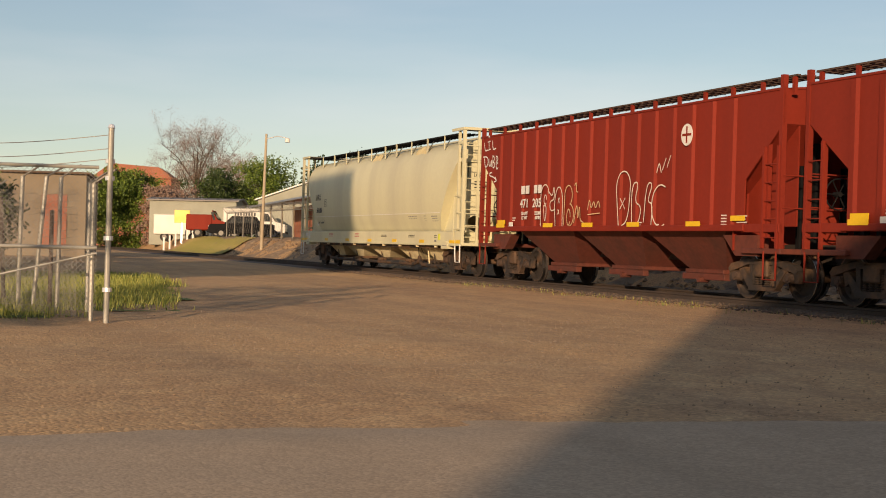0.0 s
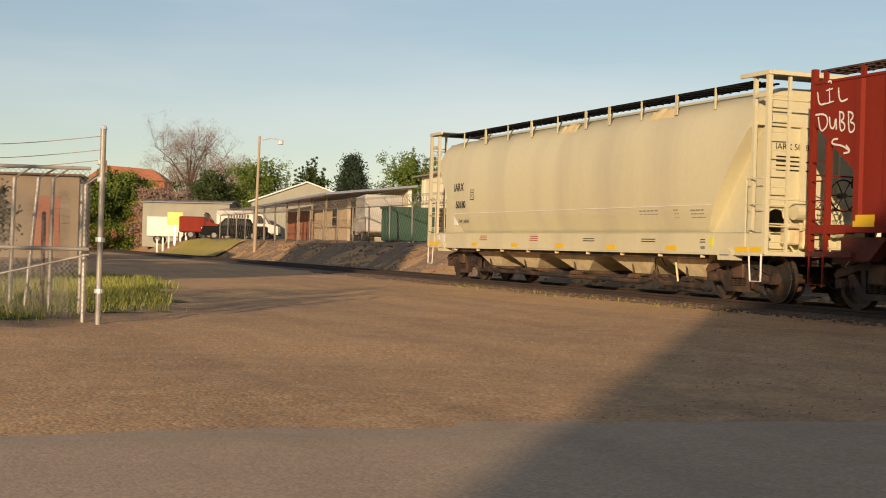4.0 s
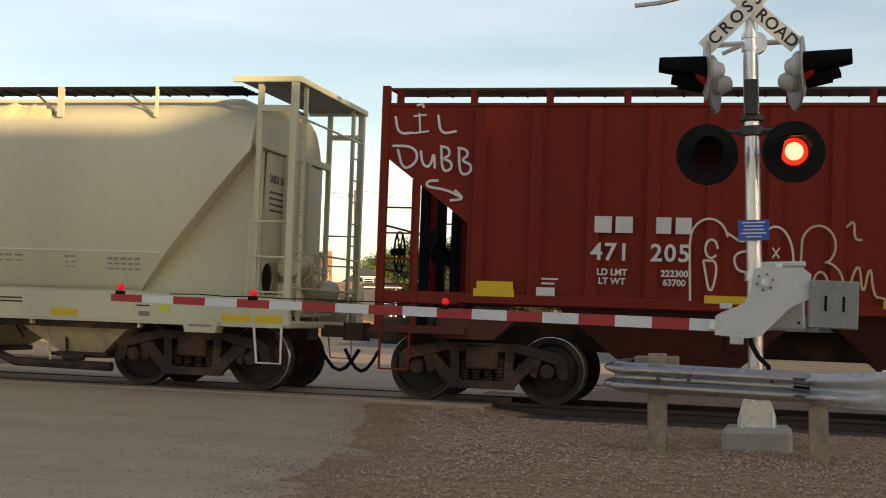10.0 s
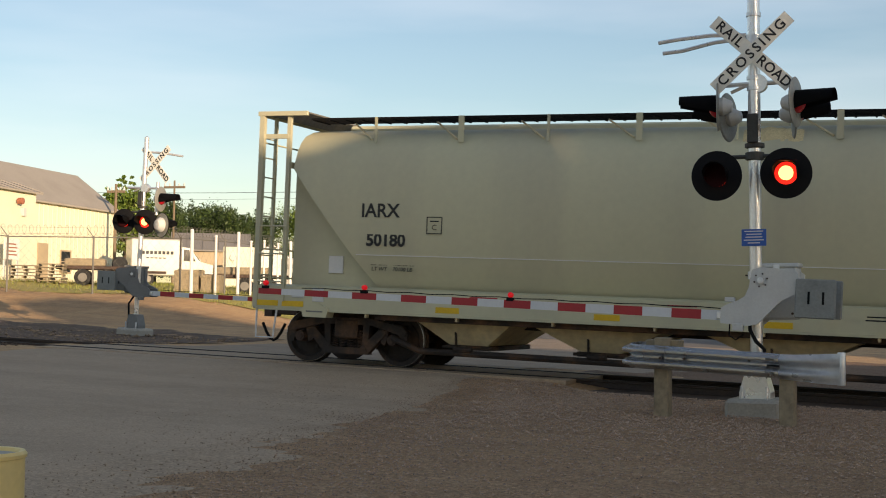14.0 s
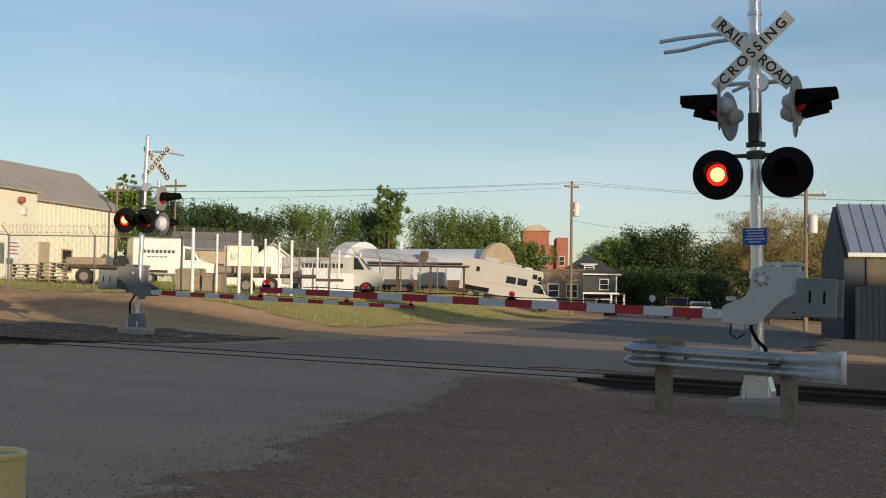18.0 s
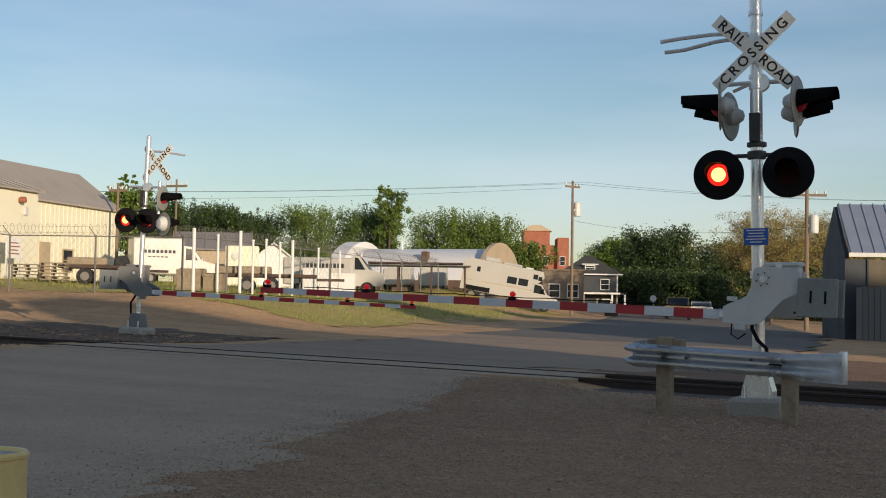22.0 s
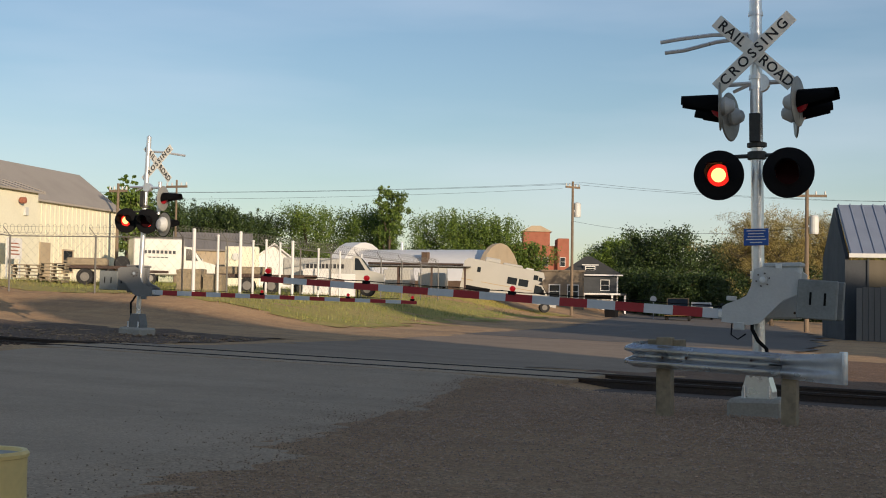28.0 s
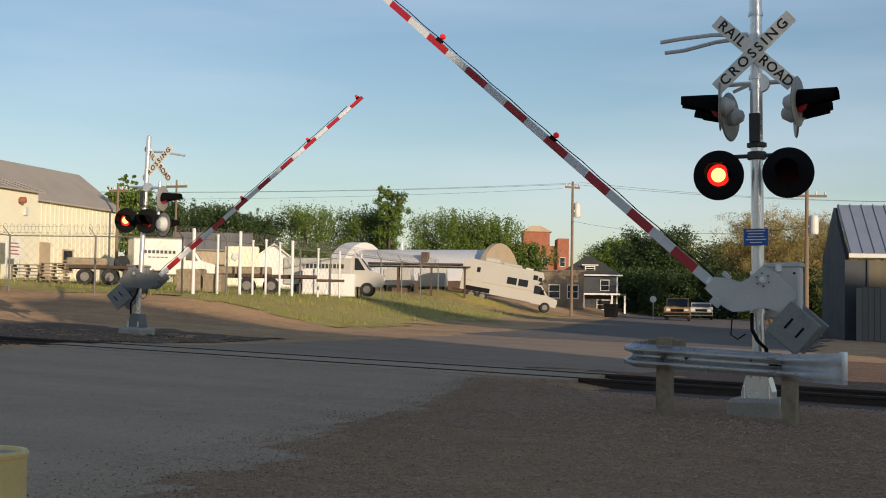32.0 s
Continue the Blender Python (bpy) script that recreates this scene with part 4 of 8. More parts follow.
def red_car(m, number, first):
    car = thing("hopper_car", m, "oxide-red ribbed covered hopper car with sprayed graffiti", "freight car", "freight cars of the train")
    top, low = 3.95, 1.42
    SH = {-1: 0.0, 1: 0.32}  # the far end is a little shorter
    for s in (-1, 1):
        prof = [(-7.34, top), (-7.34, 3.3), (-6.12, 2.38), (-6.12, low), (5.82, low), (5.82, 2.3), (7.02, 3.3), (7.02, top)]
        part("side_sheet", prism(bmesh.new(), prof, "y", s * 1.50, s * 1.53), M_REDCAR, car, "oxide-red side sheet")
        part("top_chord", box(bmesh.new(), -7.34, 7.02, s * 1.52 - .03, s * 1.52 + .03, top - .03, top + .02, .008), M_REDCAR, car)
        part("side_sill", box(bmesh.new(), -6.2, 5.9, s * 1.56 - .05, s * 1.56 + .05, low - .10, low + .03, .012), M_REDCAR, car)
        for k in range(16):
            x = -5.97 + k * .757
            part("rib", prism(bmesh.new(), [(x - .105, s * 1.53), (x - .07, s * 1.592), (x + .07, s * 1.592), (x + .105, s * 1.53)], "z", low + .03, top - .05), M_REDCAR, car)
        for k, x in enumerate((-5.72, -2.75, -.6, 1.6, 4.1)):
            part("reflector", box(bmesh.new(), x - .27, x + .27, s * 1.612 - .005, s * 1.612 + .005, low + .0, low + .10), M_YELLOW, car, "yellow reflector strip")
        for x in (-5.70, 5.7):
            part("reflector", box(bmesh.new(), x - .25, x + .23, s * 1.59 - .008, s * 1.59 + .008, low + .10, low + .20), M_YELLOW, car, "yellow reflector strip")
        for q in (-1, 1):
            part("end_post", box(bmesh.new(), (q * 7.29 - SH[q]) - .05, (q * 7.29 - SH[q]) + .05, s * 1.5 - .05, s * 1.5 + .05, .95, 4.2), M_REDCAR, car)
            part("end_post", box(bmesh.new(), (q * 6.85 - SH[q]) - .04, (q * 6.85 - SH[q]) + .04, s * 1.48 - .04, s * 1.48 + .04, 1.2, 2.95), M_REDCAR, car)
            part("end_sill", box(bmesh.new(), min((q * 6.1 - SH[q]), (q * 7.34 - SH[q])), max((q * 6.1 - SH[q]), (q * 7.34 - SH[q])), s * 1.52 - .05, s * 1.52 + .05, 1.30, 1.46, .01), M_REDCAR, car)
            bm = prism(bmesh.new(), [((q * 6.5 - SH[q]), 1.25), ((q * 5.3 - SH[q]), 1.25), ((q * 5.75 - SH[q]), .85), ((q * 6.5 - SH[q]), .85)], "y", s * 1.2, s * 1.45)
            part("bolster_web", bm, M_REDSHADEDIRT, car, "red bolster gusset")
            ladder(car, (q * 6.8 - SH[q]), (q * 7.26 - SH[q]), s * 1.55, 1.0, 4.1 if s > 0 else 2.9, M_REDCAR)
            part("stirrup_step", pipe(bmesh.new(), [((q * 6.85 - SH[q]), s * 1.55, .95), ((q * 6.85 - SH[q]), s * 1.55, .42), ((q * 7.25 - SH[q]), s * 1.55, .42), ((q * 7.25 - SH[q]), s * 1.55, .95)], .02, 5), M_REDCAR, car)
    roof = prism(bmesh.new(), [(-1.53, top), (1.53, top), (.6, top + .1), (-.6, top + .1)], "x", -7.34, 7.02)
    part("roof", roof, M_REDCAR, car, "shallow red roof")
    for q in (-1, 1):
        bm = bmesh.new()
        v = [bm.verts.new(p) for p in (((q * 7.32 - SH[q]), -1.5, 3.3), ((q * 7.32 - SH[q]), 1.5, 3.3), ((q * 5.7 - SH[q]), 1.5, 2.05), ((q * 5.7 - SH[q]), -1.5, 2.05), ((q * 7.32 - SH[q]), -1.5, top), ((q * 7.32 - SH[q]), 1.5, top))]
        bm.faces.new((v[0], v[1], v[2], v[3]))
        bm.faces.new((v[4], v[5], v[1], v[0]))
        part("slope_sheet", bm, M_REDCAR, car, "sloping red end sheet")
        if q > 0:
            part("end_bulkhead", box(bmesh.new(), 5.36, 5.40, -1.48, 1.48, .95, 2.08), M_REDCAR, car, "upright red end bulkhead")
            part("recess_panel", prism(bmesh.new(), [(5.4, 1.42), (5.4, 2.06), (6.98, 3.28), (6.98, 1.42)], "y", -1.16, -1.13), M_REDCAR, car, "recessed red side panel")
    for q in (-1, 1):
        for y in (-.5, .5):
            for x, h in ((q * 6.95 - SH[q], 3.0), (q * 6.5 - SH[q], 2.6)):
                part("end_brace", box(bmesh.new(), x - .06, x + .06, y - .06, y + .06, 1.0, h), M_BLACK, car, "dark upright under the slope sheet")
        part("end_deck", box(bmesh.new(), min((q * 6.1 - SH[q]), (q * 7.38 - SH[q])), max((q * 6.1 - SH[q]), (q * 7.38 - SH[q])), -1.55, 1.55, .9, 1.0, .01), M_REDSHADEDIRT, car)
        end_ladder(car, (q * 7.36 - SH[q]), 1.0, 1.5, 1.0, 4.2, M_REDCAR)
        part("end_rail", pipe(bmesh.new(), [((q * 7.34 - SH[q]), -1.5, 1.75), ((q * 7.34 - SH[q]), 1.5, 1.75)], .016, 5), M_REDCAR, car)
        part("end_rail", pipe(bmesh.new(), [((q * 7.34 - SH[q]), -1.5, 2.35), ((q * 7.34 - SH[q]), 1.5, 2.35)], .016, 5), M_REDCAR, car)
        coupler(car, (q * 7.5 - SH[q]), q, M_RUST)
    hand_brake(car, -7.2, -.9, 2.0, M_BLACK)
    bm = rod(bmesh.new(), (-6.75, -1.0, 2.2), (-6.75, -.5, 2.2), .12, n=16)
    rod(bm, (-6.8, -.2, 2.0), (-6.8, .6, 2.0), .14, n=14)
    part("brake_gear", bm, M_BLACK, car, "black air reservoir and brake cylinder")
    for x in (-3.35, 0, 3.35):
        bm = bmesh.new()
        v = [bm.verts.new(p) for p in ((x - 1.66, -1.42, 1.4), (x + 1.66, -1.42, 1.4), (x + 1.66, 1.42, 1.4), (x - 1.66, 1.42, 1.4), (x - .72, -.75, .55), (x + .72, -.75, .55), (x + .72, .75, .55), (x - .72, .75, .55))]
        for f in ((0, 1, 2, 3), (7, 6, 5, 4), (0, 4, 5, 1), (1, 5, 6, 2), (2, 6, 7, 3), (3, 7, 4, 0)):
            bm.faces.new([v[k] for k in f])
        bmesh.ops.recalc_face_normals(bm, faces=bm.faces[:])
        hop = part("hopper", bm, M_REDSHADEDIRT, car, "dark red discharge hopper")
        bm = box(bmesh.new(), x - .75, x + .75, -.85, .85, .46, .55, .015)
        box(bm, x - .70, x + .95, -.95, -.8, .33, .46, .01)
        rod(bm, (x + .1, -1.05, .33), (x + .1, -.8, .33), .06, n=8)
        part("outlet_gate", bm, M_REDSHADEDIRT, hop, "dull red outlet gate rail")
    part("centre_sill", box(bmesh.new(), -7.6, 7.6, -.3, .3, .72, 1.1, .02), M_UNDER, car)
    roof_walk(car, 7.25, 1.38, 4.18, M_REDCAR, M_RUST, 1.0, .5)
    y = -1.601
    if first:
        # the owner's initials stand as plain blocks
        for x, w in ((-4.32, .22), (-4.05, .22), (-3.55, .19), (-3.30, .20)):
            part("owner_mark", box(bmesh.new(), x - w / 2, x + w / 2, y, y + .004, 2.285, 2.495), M_STENCIL, car, "white block mark")
        letters("471", .31, M_STENCIL, car, pose(-4.22, y, 2.03) @ FRONT, bold=.006, spacing=1.12)
        letters("205", .31, M_STENCIL, car, pose(-3.46, y, 2.03) @ FRONT, bold=.006, spacing=1.12)
        letters("LD LMT\nLT WT", .115, M_STENCIL, car, pose(-4.19, y, 1.72) @ FRONT, bold=.004)
        letters("222300\n63700", .115, M_STENCIL, car, pose(-3.40, y, 1.72) @ FRONT, bold=.004)
        tag = [[(-7.35, 3.86), (-7.3, 3.62), (-7.1, 3.64)], [(-7.02, 3.9), (-7.0, 3.64)], [(-7.1, 3.86), (-6.92, 3.88)], [(-7.1, 3.63), (-6.88, 3.66)], [(-7.06, 4.0), (-6.98, 4.03), (-6.96, 3.97)], [(-6.76, 3.88), (-6.72, 3.62), (-6.5, 3.66)],
               [(-7.3, 3.42), (-7.22, 3.14), (-7.05, 3.22), (-7.02, 3.36), (-7.12, 3.46), (-7.38, 3.46)],
               [(-6.98, 3.40), (-6.95, 3.2), (-6.84, 3.18), (-6.80, 3.4), (-6.78, 3.16)], [(-6.70, 3.44), (-6.68, 3.12), (-6.55, 3.15), (-6.56, 3.26), (-6.68, 3.29), (-6.58, 3.34), (-6.60, 3.44), (-6.72, 3.46)],
               [(-6.46, 3.42), (-6.44, 3.08), (-6.30, 3.1), (-6.28, 3.22), (-6.43, 3.27), (-6.33, 3.34), (-6.36, 3.42), (-6.48, 3.44)],
               [(-6.72, 3.0), (-6.86, 3.0), (-6.9, 2.92), (-6.6, 2.88), (-6.4, 2.78)], [(-6.5, 2.88), (-6.36, 2.76), (-6.56, 2.74)]]
        part("spray_tag", strokes(bmesh.new(), tag, .017), M_STENCIL, car, "white sprayed hand lettering", pose(.2, -1.545, -.07))

        def arc(cx, cz, rx, rz, a0, a1, n=10):
            return [(cx + rx * math.cos(radians(a0 + (a1 - a0) * k / n)), cz + rz * math.sin(radians(a0 + (a1 - a0) * k / n))) for k in range(n + 1)]
        big = [[(-2.78, 1.35), (-2.82, 2.1)] + arc(-2.45, 2.15, .36, .28, 180, 10), arc(-2.4, 2.05, .12, .12, 0, 320), [(-2.55, 1.9), (-2.4, 1.4), (-2.25, 1.9), (-2.55, 1.9)], [(-2.1, 2.25), (-1.75, 2.1), (-1.65, 2.42), (-1.55, 2.05), (-2.0, 2.0), (-1.9, 1.75), (-1.5, 1.8)],
               [(-1.45, 1.36)] + arc(-1.2, 1.9, .35, .45, 200, -20) + [(-.85, 1.36)], [(-.75, 1.4), (-.7, 2.2)] + arc(-.4, 2.12, .32, .25, 170, -60) + arc(-.35, 1.65, .42, .28, 80, -90), arc(-.35, 1.6, .15, .2, 0, 330),
               [(.1, 1.45), (.35, 2.0), (.42, 1.45), (.55, 1.95), (.62, 1.5), (.8, 1.5), (1.0, 1.4)], [(.1, 2.35), (.25, 2.45), (.25, 2.2), (.4, 2.2)], [(-1.25, 2.08), (-1.12, 1.95)], [(-1.12, 2.08), (-1.25, 1.95)], [(-1.25, 1.8), (-1.12, 1.67)], [(-1.12, 1.8), (-1.25, 1.67)],
               [(3.0, 1.36), (2.85, 2.2)] + arc(3.2, 2.25, .34, .35, 180, 0) + [(3.45, 1.5), (3.1, 1.36)], [(3.05, 2.0), (3.3, 1.75)], [(3.3, 2.0), (3.05, 1.75)], [(3.65, 1.4), (3.6, 2.3), (3.95, 2.35), (3.75, 1.9), (4.1, 1.8), (3.95, 1.4), (3.65, 1.4)],
               [(4.2, 1.45), (4.3, 2.3), (4.6, 2.3), (4.35, 1.9), (4.6, 1.85), (4.55, 1.4)]] + [arc(4.95, 1.8, .4, .45, 60, 300), [(4.75, 2.5), (4.85, 2.75), (4.95, 2.5)], [(5.0, 2.55), (5.15, 2.8)], [(5.2, 2.6), (5.35, 2.85)], [(1.6, 1.75), (1.7, 2.05), (1.8, 1.75), (1.95, 2.0), (2.05, 1.75), (2.2, 2.0), (2.3, 1.8)], [(1.6, 1.65), (2.3, 1.68)]]
        big = [[(-3.22 + (x + 2.82) * .65 if x < 1.3 else -.62 + (x - 1.6) * .9 if x < 2.5 else .78 + (x - 2.85) * .95, z + .06) for x, z in line] for line in big]
        for lo, hi, ink in ((-9, -2.05, M_SPRAY), (-2.05, -.66, M_SPRAYGOLD), (-.66, .74, M_SPRAYGOLD), (.74, 9, M_SPRAY)):
            word = [line for line in big if lo <= line[0][0] < hi]
            part("spray_mural", strokes(bmesh.new(), word, .014), ink, car, "large outlined spray-painted letters", pose(0, -1.601, 0))
        bm = bmesh.new()
        lathe(bm, [(.225, 0), (.225, .006)], pose(3.76, -1.599, 3.3, 90), 28)
        seal = part("round_emblem", bm, M_STENCIL, car, "round cream emblem")
        bm = box(bmesh.new(), 3.735, 3.785, -1.613, -1.607, 3.13, 3.47)
        box(bm, 3.59, 3.93, -1.613, -1.607, 3.275, 3.325)
        part("emblem_cross", bm, M_REDCAR, seal)
    for x, z, w, rows in ((-5.02, 1.66, .26, 2), (1.6, 1.5, .5, 3), (2.4, 1.45, .4, 2), (5.2, 1.62, .35, 4), (5.75, 1.6, .35, 3)):
        for k in range(rows):
            part("stencil_bar", box(bmesh.new(), x - w / 2, x + w / 2 - .05 * (k % 2), -1.535, -1.531, z - .06 * k, z + .025 - .06 * k), M_STENCIL, car)
    part("white_card", box(bmesh.new(), -5.16, -4.92, -1.606, -1.594, 1.45, 1.56), M_STENCIL, car, "white routing card")
    return car, make_truck(car, -5.95, False) + make_truck(car, 5.85, False)


def on_rails(u, t):
    x = u + shift(t)
    return Matrix.Translation((x, TRACK_Y, rail_z(x))) @ SLOPE


SHIFTS = [(0, -34.25), (2, -26.6), (4, -18.85), (6.5, -9.0), (7, -6.98), (7.2, -6.42), (7.5, -5.62), (8, -4.15), (8.5, -2.53), (9, -0.51), (9.5, 1.44), (10, 3.31), (10.5, 5.03), (11, 6.72), (11.5, 8.50), (12, 10.42), (13, 14.05), (13.5, 15.95), (14, 17.90), (14.5, 19.84), (16.5, 27.5), (19, 37.1), (25, 60.1), (32, 87.0)]


def shift(t):
    return float(np.interp(t, [a for a, b in SHIFTS], [b for a, b in SHIFTS]))


TRAIN = [(-21.765, *cream_car(on_rails(-21.765, 0))), (-4.455, *red_car(on_rails(-4.455, 0), "471205", True)), (10.6, *red_car(on_rails(10.6, 0), "471", False))]


# ---- crossing signals and gates ----
MOVING = []


def lamp_head(sig, x, z, y, turn, lit, shuttered, hood=.38, back=.11):
    """A signal lamp: round black background disc, hooded housing, red lens; an added drop shutter covers the steady
    glow to stand for its dark spells.
    """
    m = pose(x, y, z, 0, 0, turn)
    sideways = hood > .44
    disc = part("signal_background", lathe(bmesh.new(), [(.02, -.012), (.315, -.012), (.33, 0.0), (.315, .008), (.02, .008)], pose(0, 0, 0, 90), 40), M_OLDPIPE if sideways else M_BLACK, sig, "round grey lamp background" if sideways else "round black lamp background", m, flat=False)
    bm = lathe(bmesh.new(), [(.06, -.01), (back, -.01), (back + .015, -.07), (back * .65, -.18), (.03, -.20)], pose(0, 0, 0, 90), 20)
    part("lamp_housing", bm, M_GREYBOX, disc, "grey lamp housing", flat=False)
    part("disc_back", lathe(bmesh.new(), [(.02, -.0165), (.312, -.0165), (.312, -.0125), (.02, -.0125)], pose(0, 0, 0, 90), 40), M_OLDPIPE, disc, "dull grey back of the disc", flat=False)
    bm = bmesh.new()
    n = 16
    rows = []
    for ring, (yy, r, cut) in enumerate(((0.0, .155, -40), (-.12, .155, -25), (-hood, .15, 5))):
        rows.append([])
        for k in range(n + 1):
            a = radians(cut + (180 - 2 * cut) * k / n)
            rows[-1].append(bm.verts.new((r * math.cos(a), yy, r * math.sin(a))))
    for a, b in zip(rows, rows[1:]):
        for k in range(n):
            bm.faces.new((a[k], b[k], b[k + 1], a[k + 1]))
    bmesh.ops.solidify(bm, geom=bm.faces[:], thickness=.008)
    part("visor", bm, M_BLACK, disc, "black half-round visor", flat=False)
    bulge = 2.6 if sideways else 1.0
    bm = lathe(bmesh.new(), [(.0001, .045 * bulge), (.07, .042 * bulge), (.118, .03 * bulge), (.147, .014 * bulge), (.147, 0.0)], pose(0, 0, 0, 90), 24)
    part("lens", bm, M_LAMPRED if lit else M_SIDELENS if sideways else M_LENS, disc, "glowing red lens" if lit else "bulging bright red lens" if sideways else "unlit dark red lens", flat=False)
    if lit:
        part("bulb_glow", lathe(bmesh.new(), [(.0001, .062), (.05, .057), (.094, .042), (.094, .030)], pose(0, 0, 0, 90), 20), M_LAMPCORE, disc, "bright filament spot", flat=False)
    # no such part on the lamp: the vane imitates the light going out
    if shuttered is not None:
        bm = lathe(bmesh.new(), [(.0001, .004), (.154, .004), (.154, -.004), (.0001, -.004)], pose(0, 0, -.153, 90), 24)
        vane = part("shutter", bm, M_LENS, disc, "added dark red vane standing for the unlit lens", pose(0, -.068, .153))
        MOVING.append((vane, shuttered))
    return disc


def crossbuck(sig, x, y, z, turn, size=1.33, tilt=0):
    holder = part("crossbuck", rod(bmesh.new(), (0, .02, 0), (0, .10, 0), .05, n=8), M_GALV, sig, "white X-shaped crossing sign with black words", pose(x, y, z, 0, tilt, turn))
    for a, words, front in ((43, ("RAIL", "ROAD"), 0.0), (-43, ("CROSSING",), -.012)):
        blade = part("blade", box(bmesh.new(), -size / 2, size / 2, -.008 + front, .0 + front, -.093, .093, .003), M_BLADE, holder, "white reflective blade", pose(0, 0, 0, 0, a))
        if len(words) == 2:
            letters(words[0], .185, M_INK, blade, pose(-size * .29, front - .012, -.0) @ FRONT, bold=.003, spacing=1.17)
            letters(words[1], .185, M_INK, blade, pose(size * .29, front - .012, -.0) @ FRONT, bold=.003, spacing=1.04)
        else:
            letters(words[0], .185, M_INK, blade, pose(0, front - .012, 0) @ FRONT, bold=.003, spacing=1.38)
    return holder


def gate_arm(sig, pivot, q, length, rows):
    """The arm with its stripes, lamps, casting and counterweight; it turns about the shaft of the motor box."""
    # the far gate takes the darker enamel in place of the shade on it
    enamel = M_GREYBOX if q < 0 else M_DARKBOX
    arm = part("gate_arm", rod(bmesh.new(), (0, -.13, 0), (0, .30, 0), .055, n=14), enamel, sig, "striped gate arm on its shaft", pose(*pivot))
    root, drop = .276, -.479
    n = 18
    step = (length - .1) / n
    for k in range(n):
        x0 = root + .1 + step * k
        h = .064 - .022 * k / n
        part("stripe", box(bmesh.new(), min(q * x0, q * (x0 + step)), max(q * x0, q * (x0 + step)), -.018, .018, drop - h, drop + h), M_STRIPE_WHITE if k % 2 == 0 else M_STRIPE_RED, arm, "white reflective band" if k % 2 == 0 else "red reflective band")
    for f in (.44, .755, .985):
        lamp = part("gate_lamp", lathe(bmesh.new(), [(.0001, .045), (.03, .036), (.042, 0), (.036, -.036), (.0001, -.036)], pose(q * (root + length * f), 0, drop + .125, 90), 14), M_TIPLAMP, arm, "small red gate lamp", flat=False)
        part("lamp_clip", box(bmesh.new(), q * (root + length * f) - .05, q * (root + length * f) + .05, -.03, .03, drop + .04, drop + .085), M_BLACK, lamp)
    bm = bmesh.new()
    pts = [(q * (root + .2 + .35 * k), -.02, drop + .088 - .001 * k + .012 * (k % 2)) for k in range(int((length - .3) / .35))]
    pipe(bm, pts, .009, 4)
    part("lamp_cable", bm, M_BLACK, arm, "black lamp cable")
    prof = [(.44, -.34), (.50, -.38), (.50, -.58), (.16, -.60), (.02, -.57), (-.10, -.44), (-.26, -.26), (-.45, -.16), (-.47, .10), (-.40, .15), (.0, .17), (.12, .13), (.15, -.10), (.20, -.22), (.28, -.27)]
    part("arm_casting", prism(bmesh.new(), [(q * u, w) for u, w in prof], "y", -.10, -.05), enamel, arm, "grey cast arm bracket")
    part("arm_casting", prism(bmesh.new(), [(q * u, w) for u, w in prof], "y", .42, .47), enamel, arm, "grey cast arm bracket")
    part("clevis", box(bmesh.new(), min(q * .30, q * .56), max(q * .30, q * .56), -.07, .07, drop - .05, drop + .05, .01), M_GALV, arm, "bolted arm socket")
    part("arm_foot", box(bmesh.new(), min(q * .20, q * .34), max(q * .20, q * .34), -.11, -.02, drop - .19, drop - .09, .008), enamel, arm)
    part("terminal_block", box(bmesh.new(), min(q * .33, q * .46), max(q * .33, q * .46), -.08, -.02, drop + .18, drop + .24, .008), enamel, arm)
    hub = part("shaft_cap", lathe(bmesh.new(), [(.0001, .135), (.04, .132), (.045, .10)], pose(0, 0, 0, 90), 14), M_GALV, arm, "bolted shaft end", flat=False)
    for k in range(6):
        a = k * math.tau / 6 + .3
        part("bolt", rod(bmesh.new(), (.085 * math.cos(a), -.098, .085 * math.sin(a)), (.085 * math.cos(a), -.112, .085 * math.sin(a)), .011, n=6), M_RUST, hub)
    for y0, y1 in ((-.16, -.08), (.46, .54)):
        w = part("counterweight", box(bmesh.new(), min(q * -.45, q * -.95), max(q * -.45, q * -.95), y0, y1, -.46, .04, .014), M_WEIGHT, arm, "dull grey steel counterweight plates")
        for x in (q * -.62, q * -.80):
            part("bolt_slot", box(bmesh.new(), x - .014, x + .014, y0 - .006, y0 + .01, -.28, -.12), M_BLACK, w)
    part("counterweight_arm", prism(bmesh.new(), [(q * -.36, .06), (q * -.90, -.14), (q * -.90, -.26), (q * -.36, -.14)], "y", -.09, -.06), enamel, arm)
    MOVING.append((arm, rows))
    return arm


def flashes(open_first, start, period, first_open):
    """Rows for the added drop shutter: hanging (lamp dark) or swung up under the visor (lamp lit), by turns."""
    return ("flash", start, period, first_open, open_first)


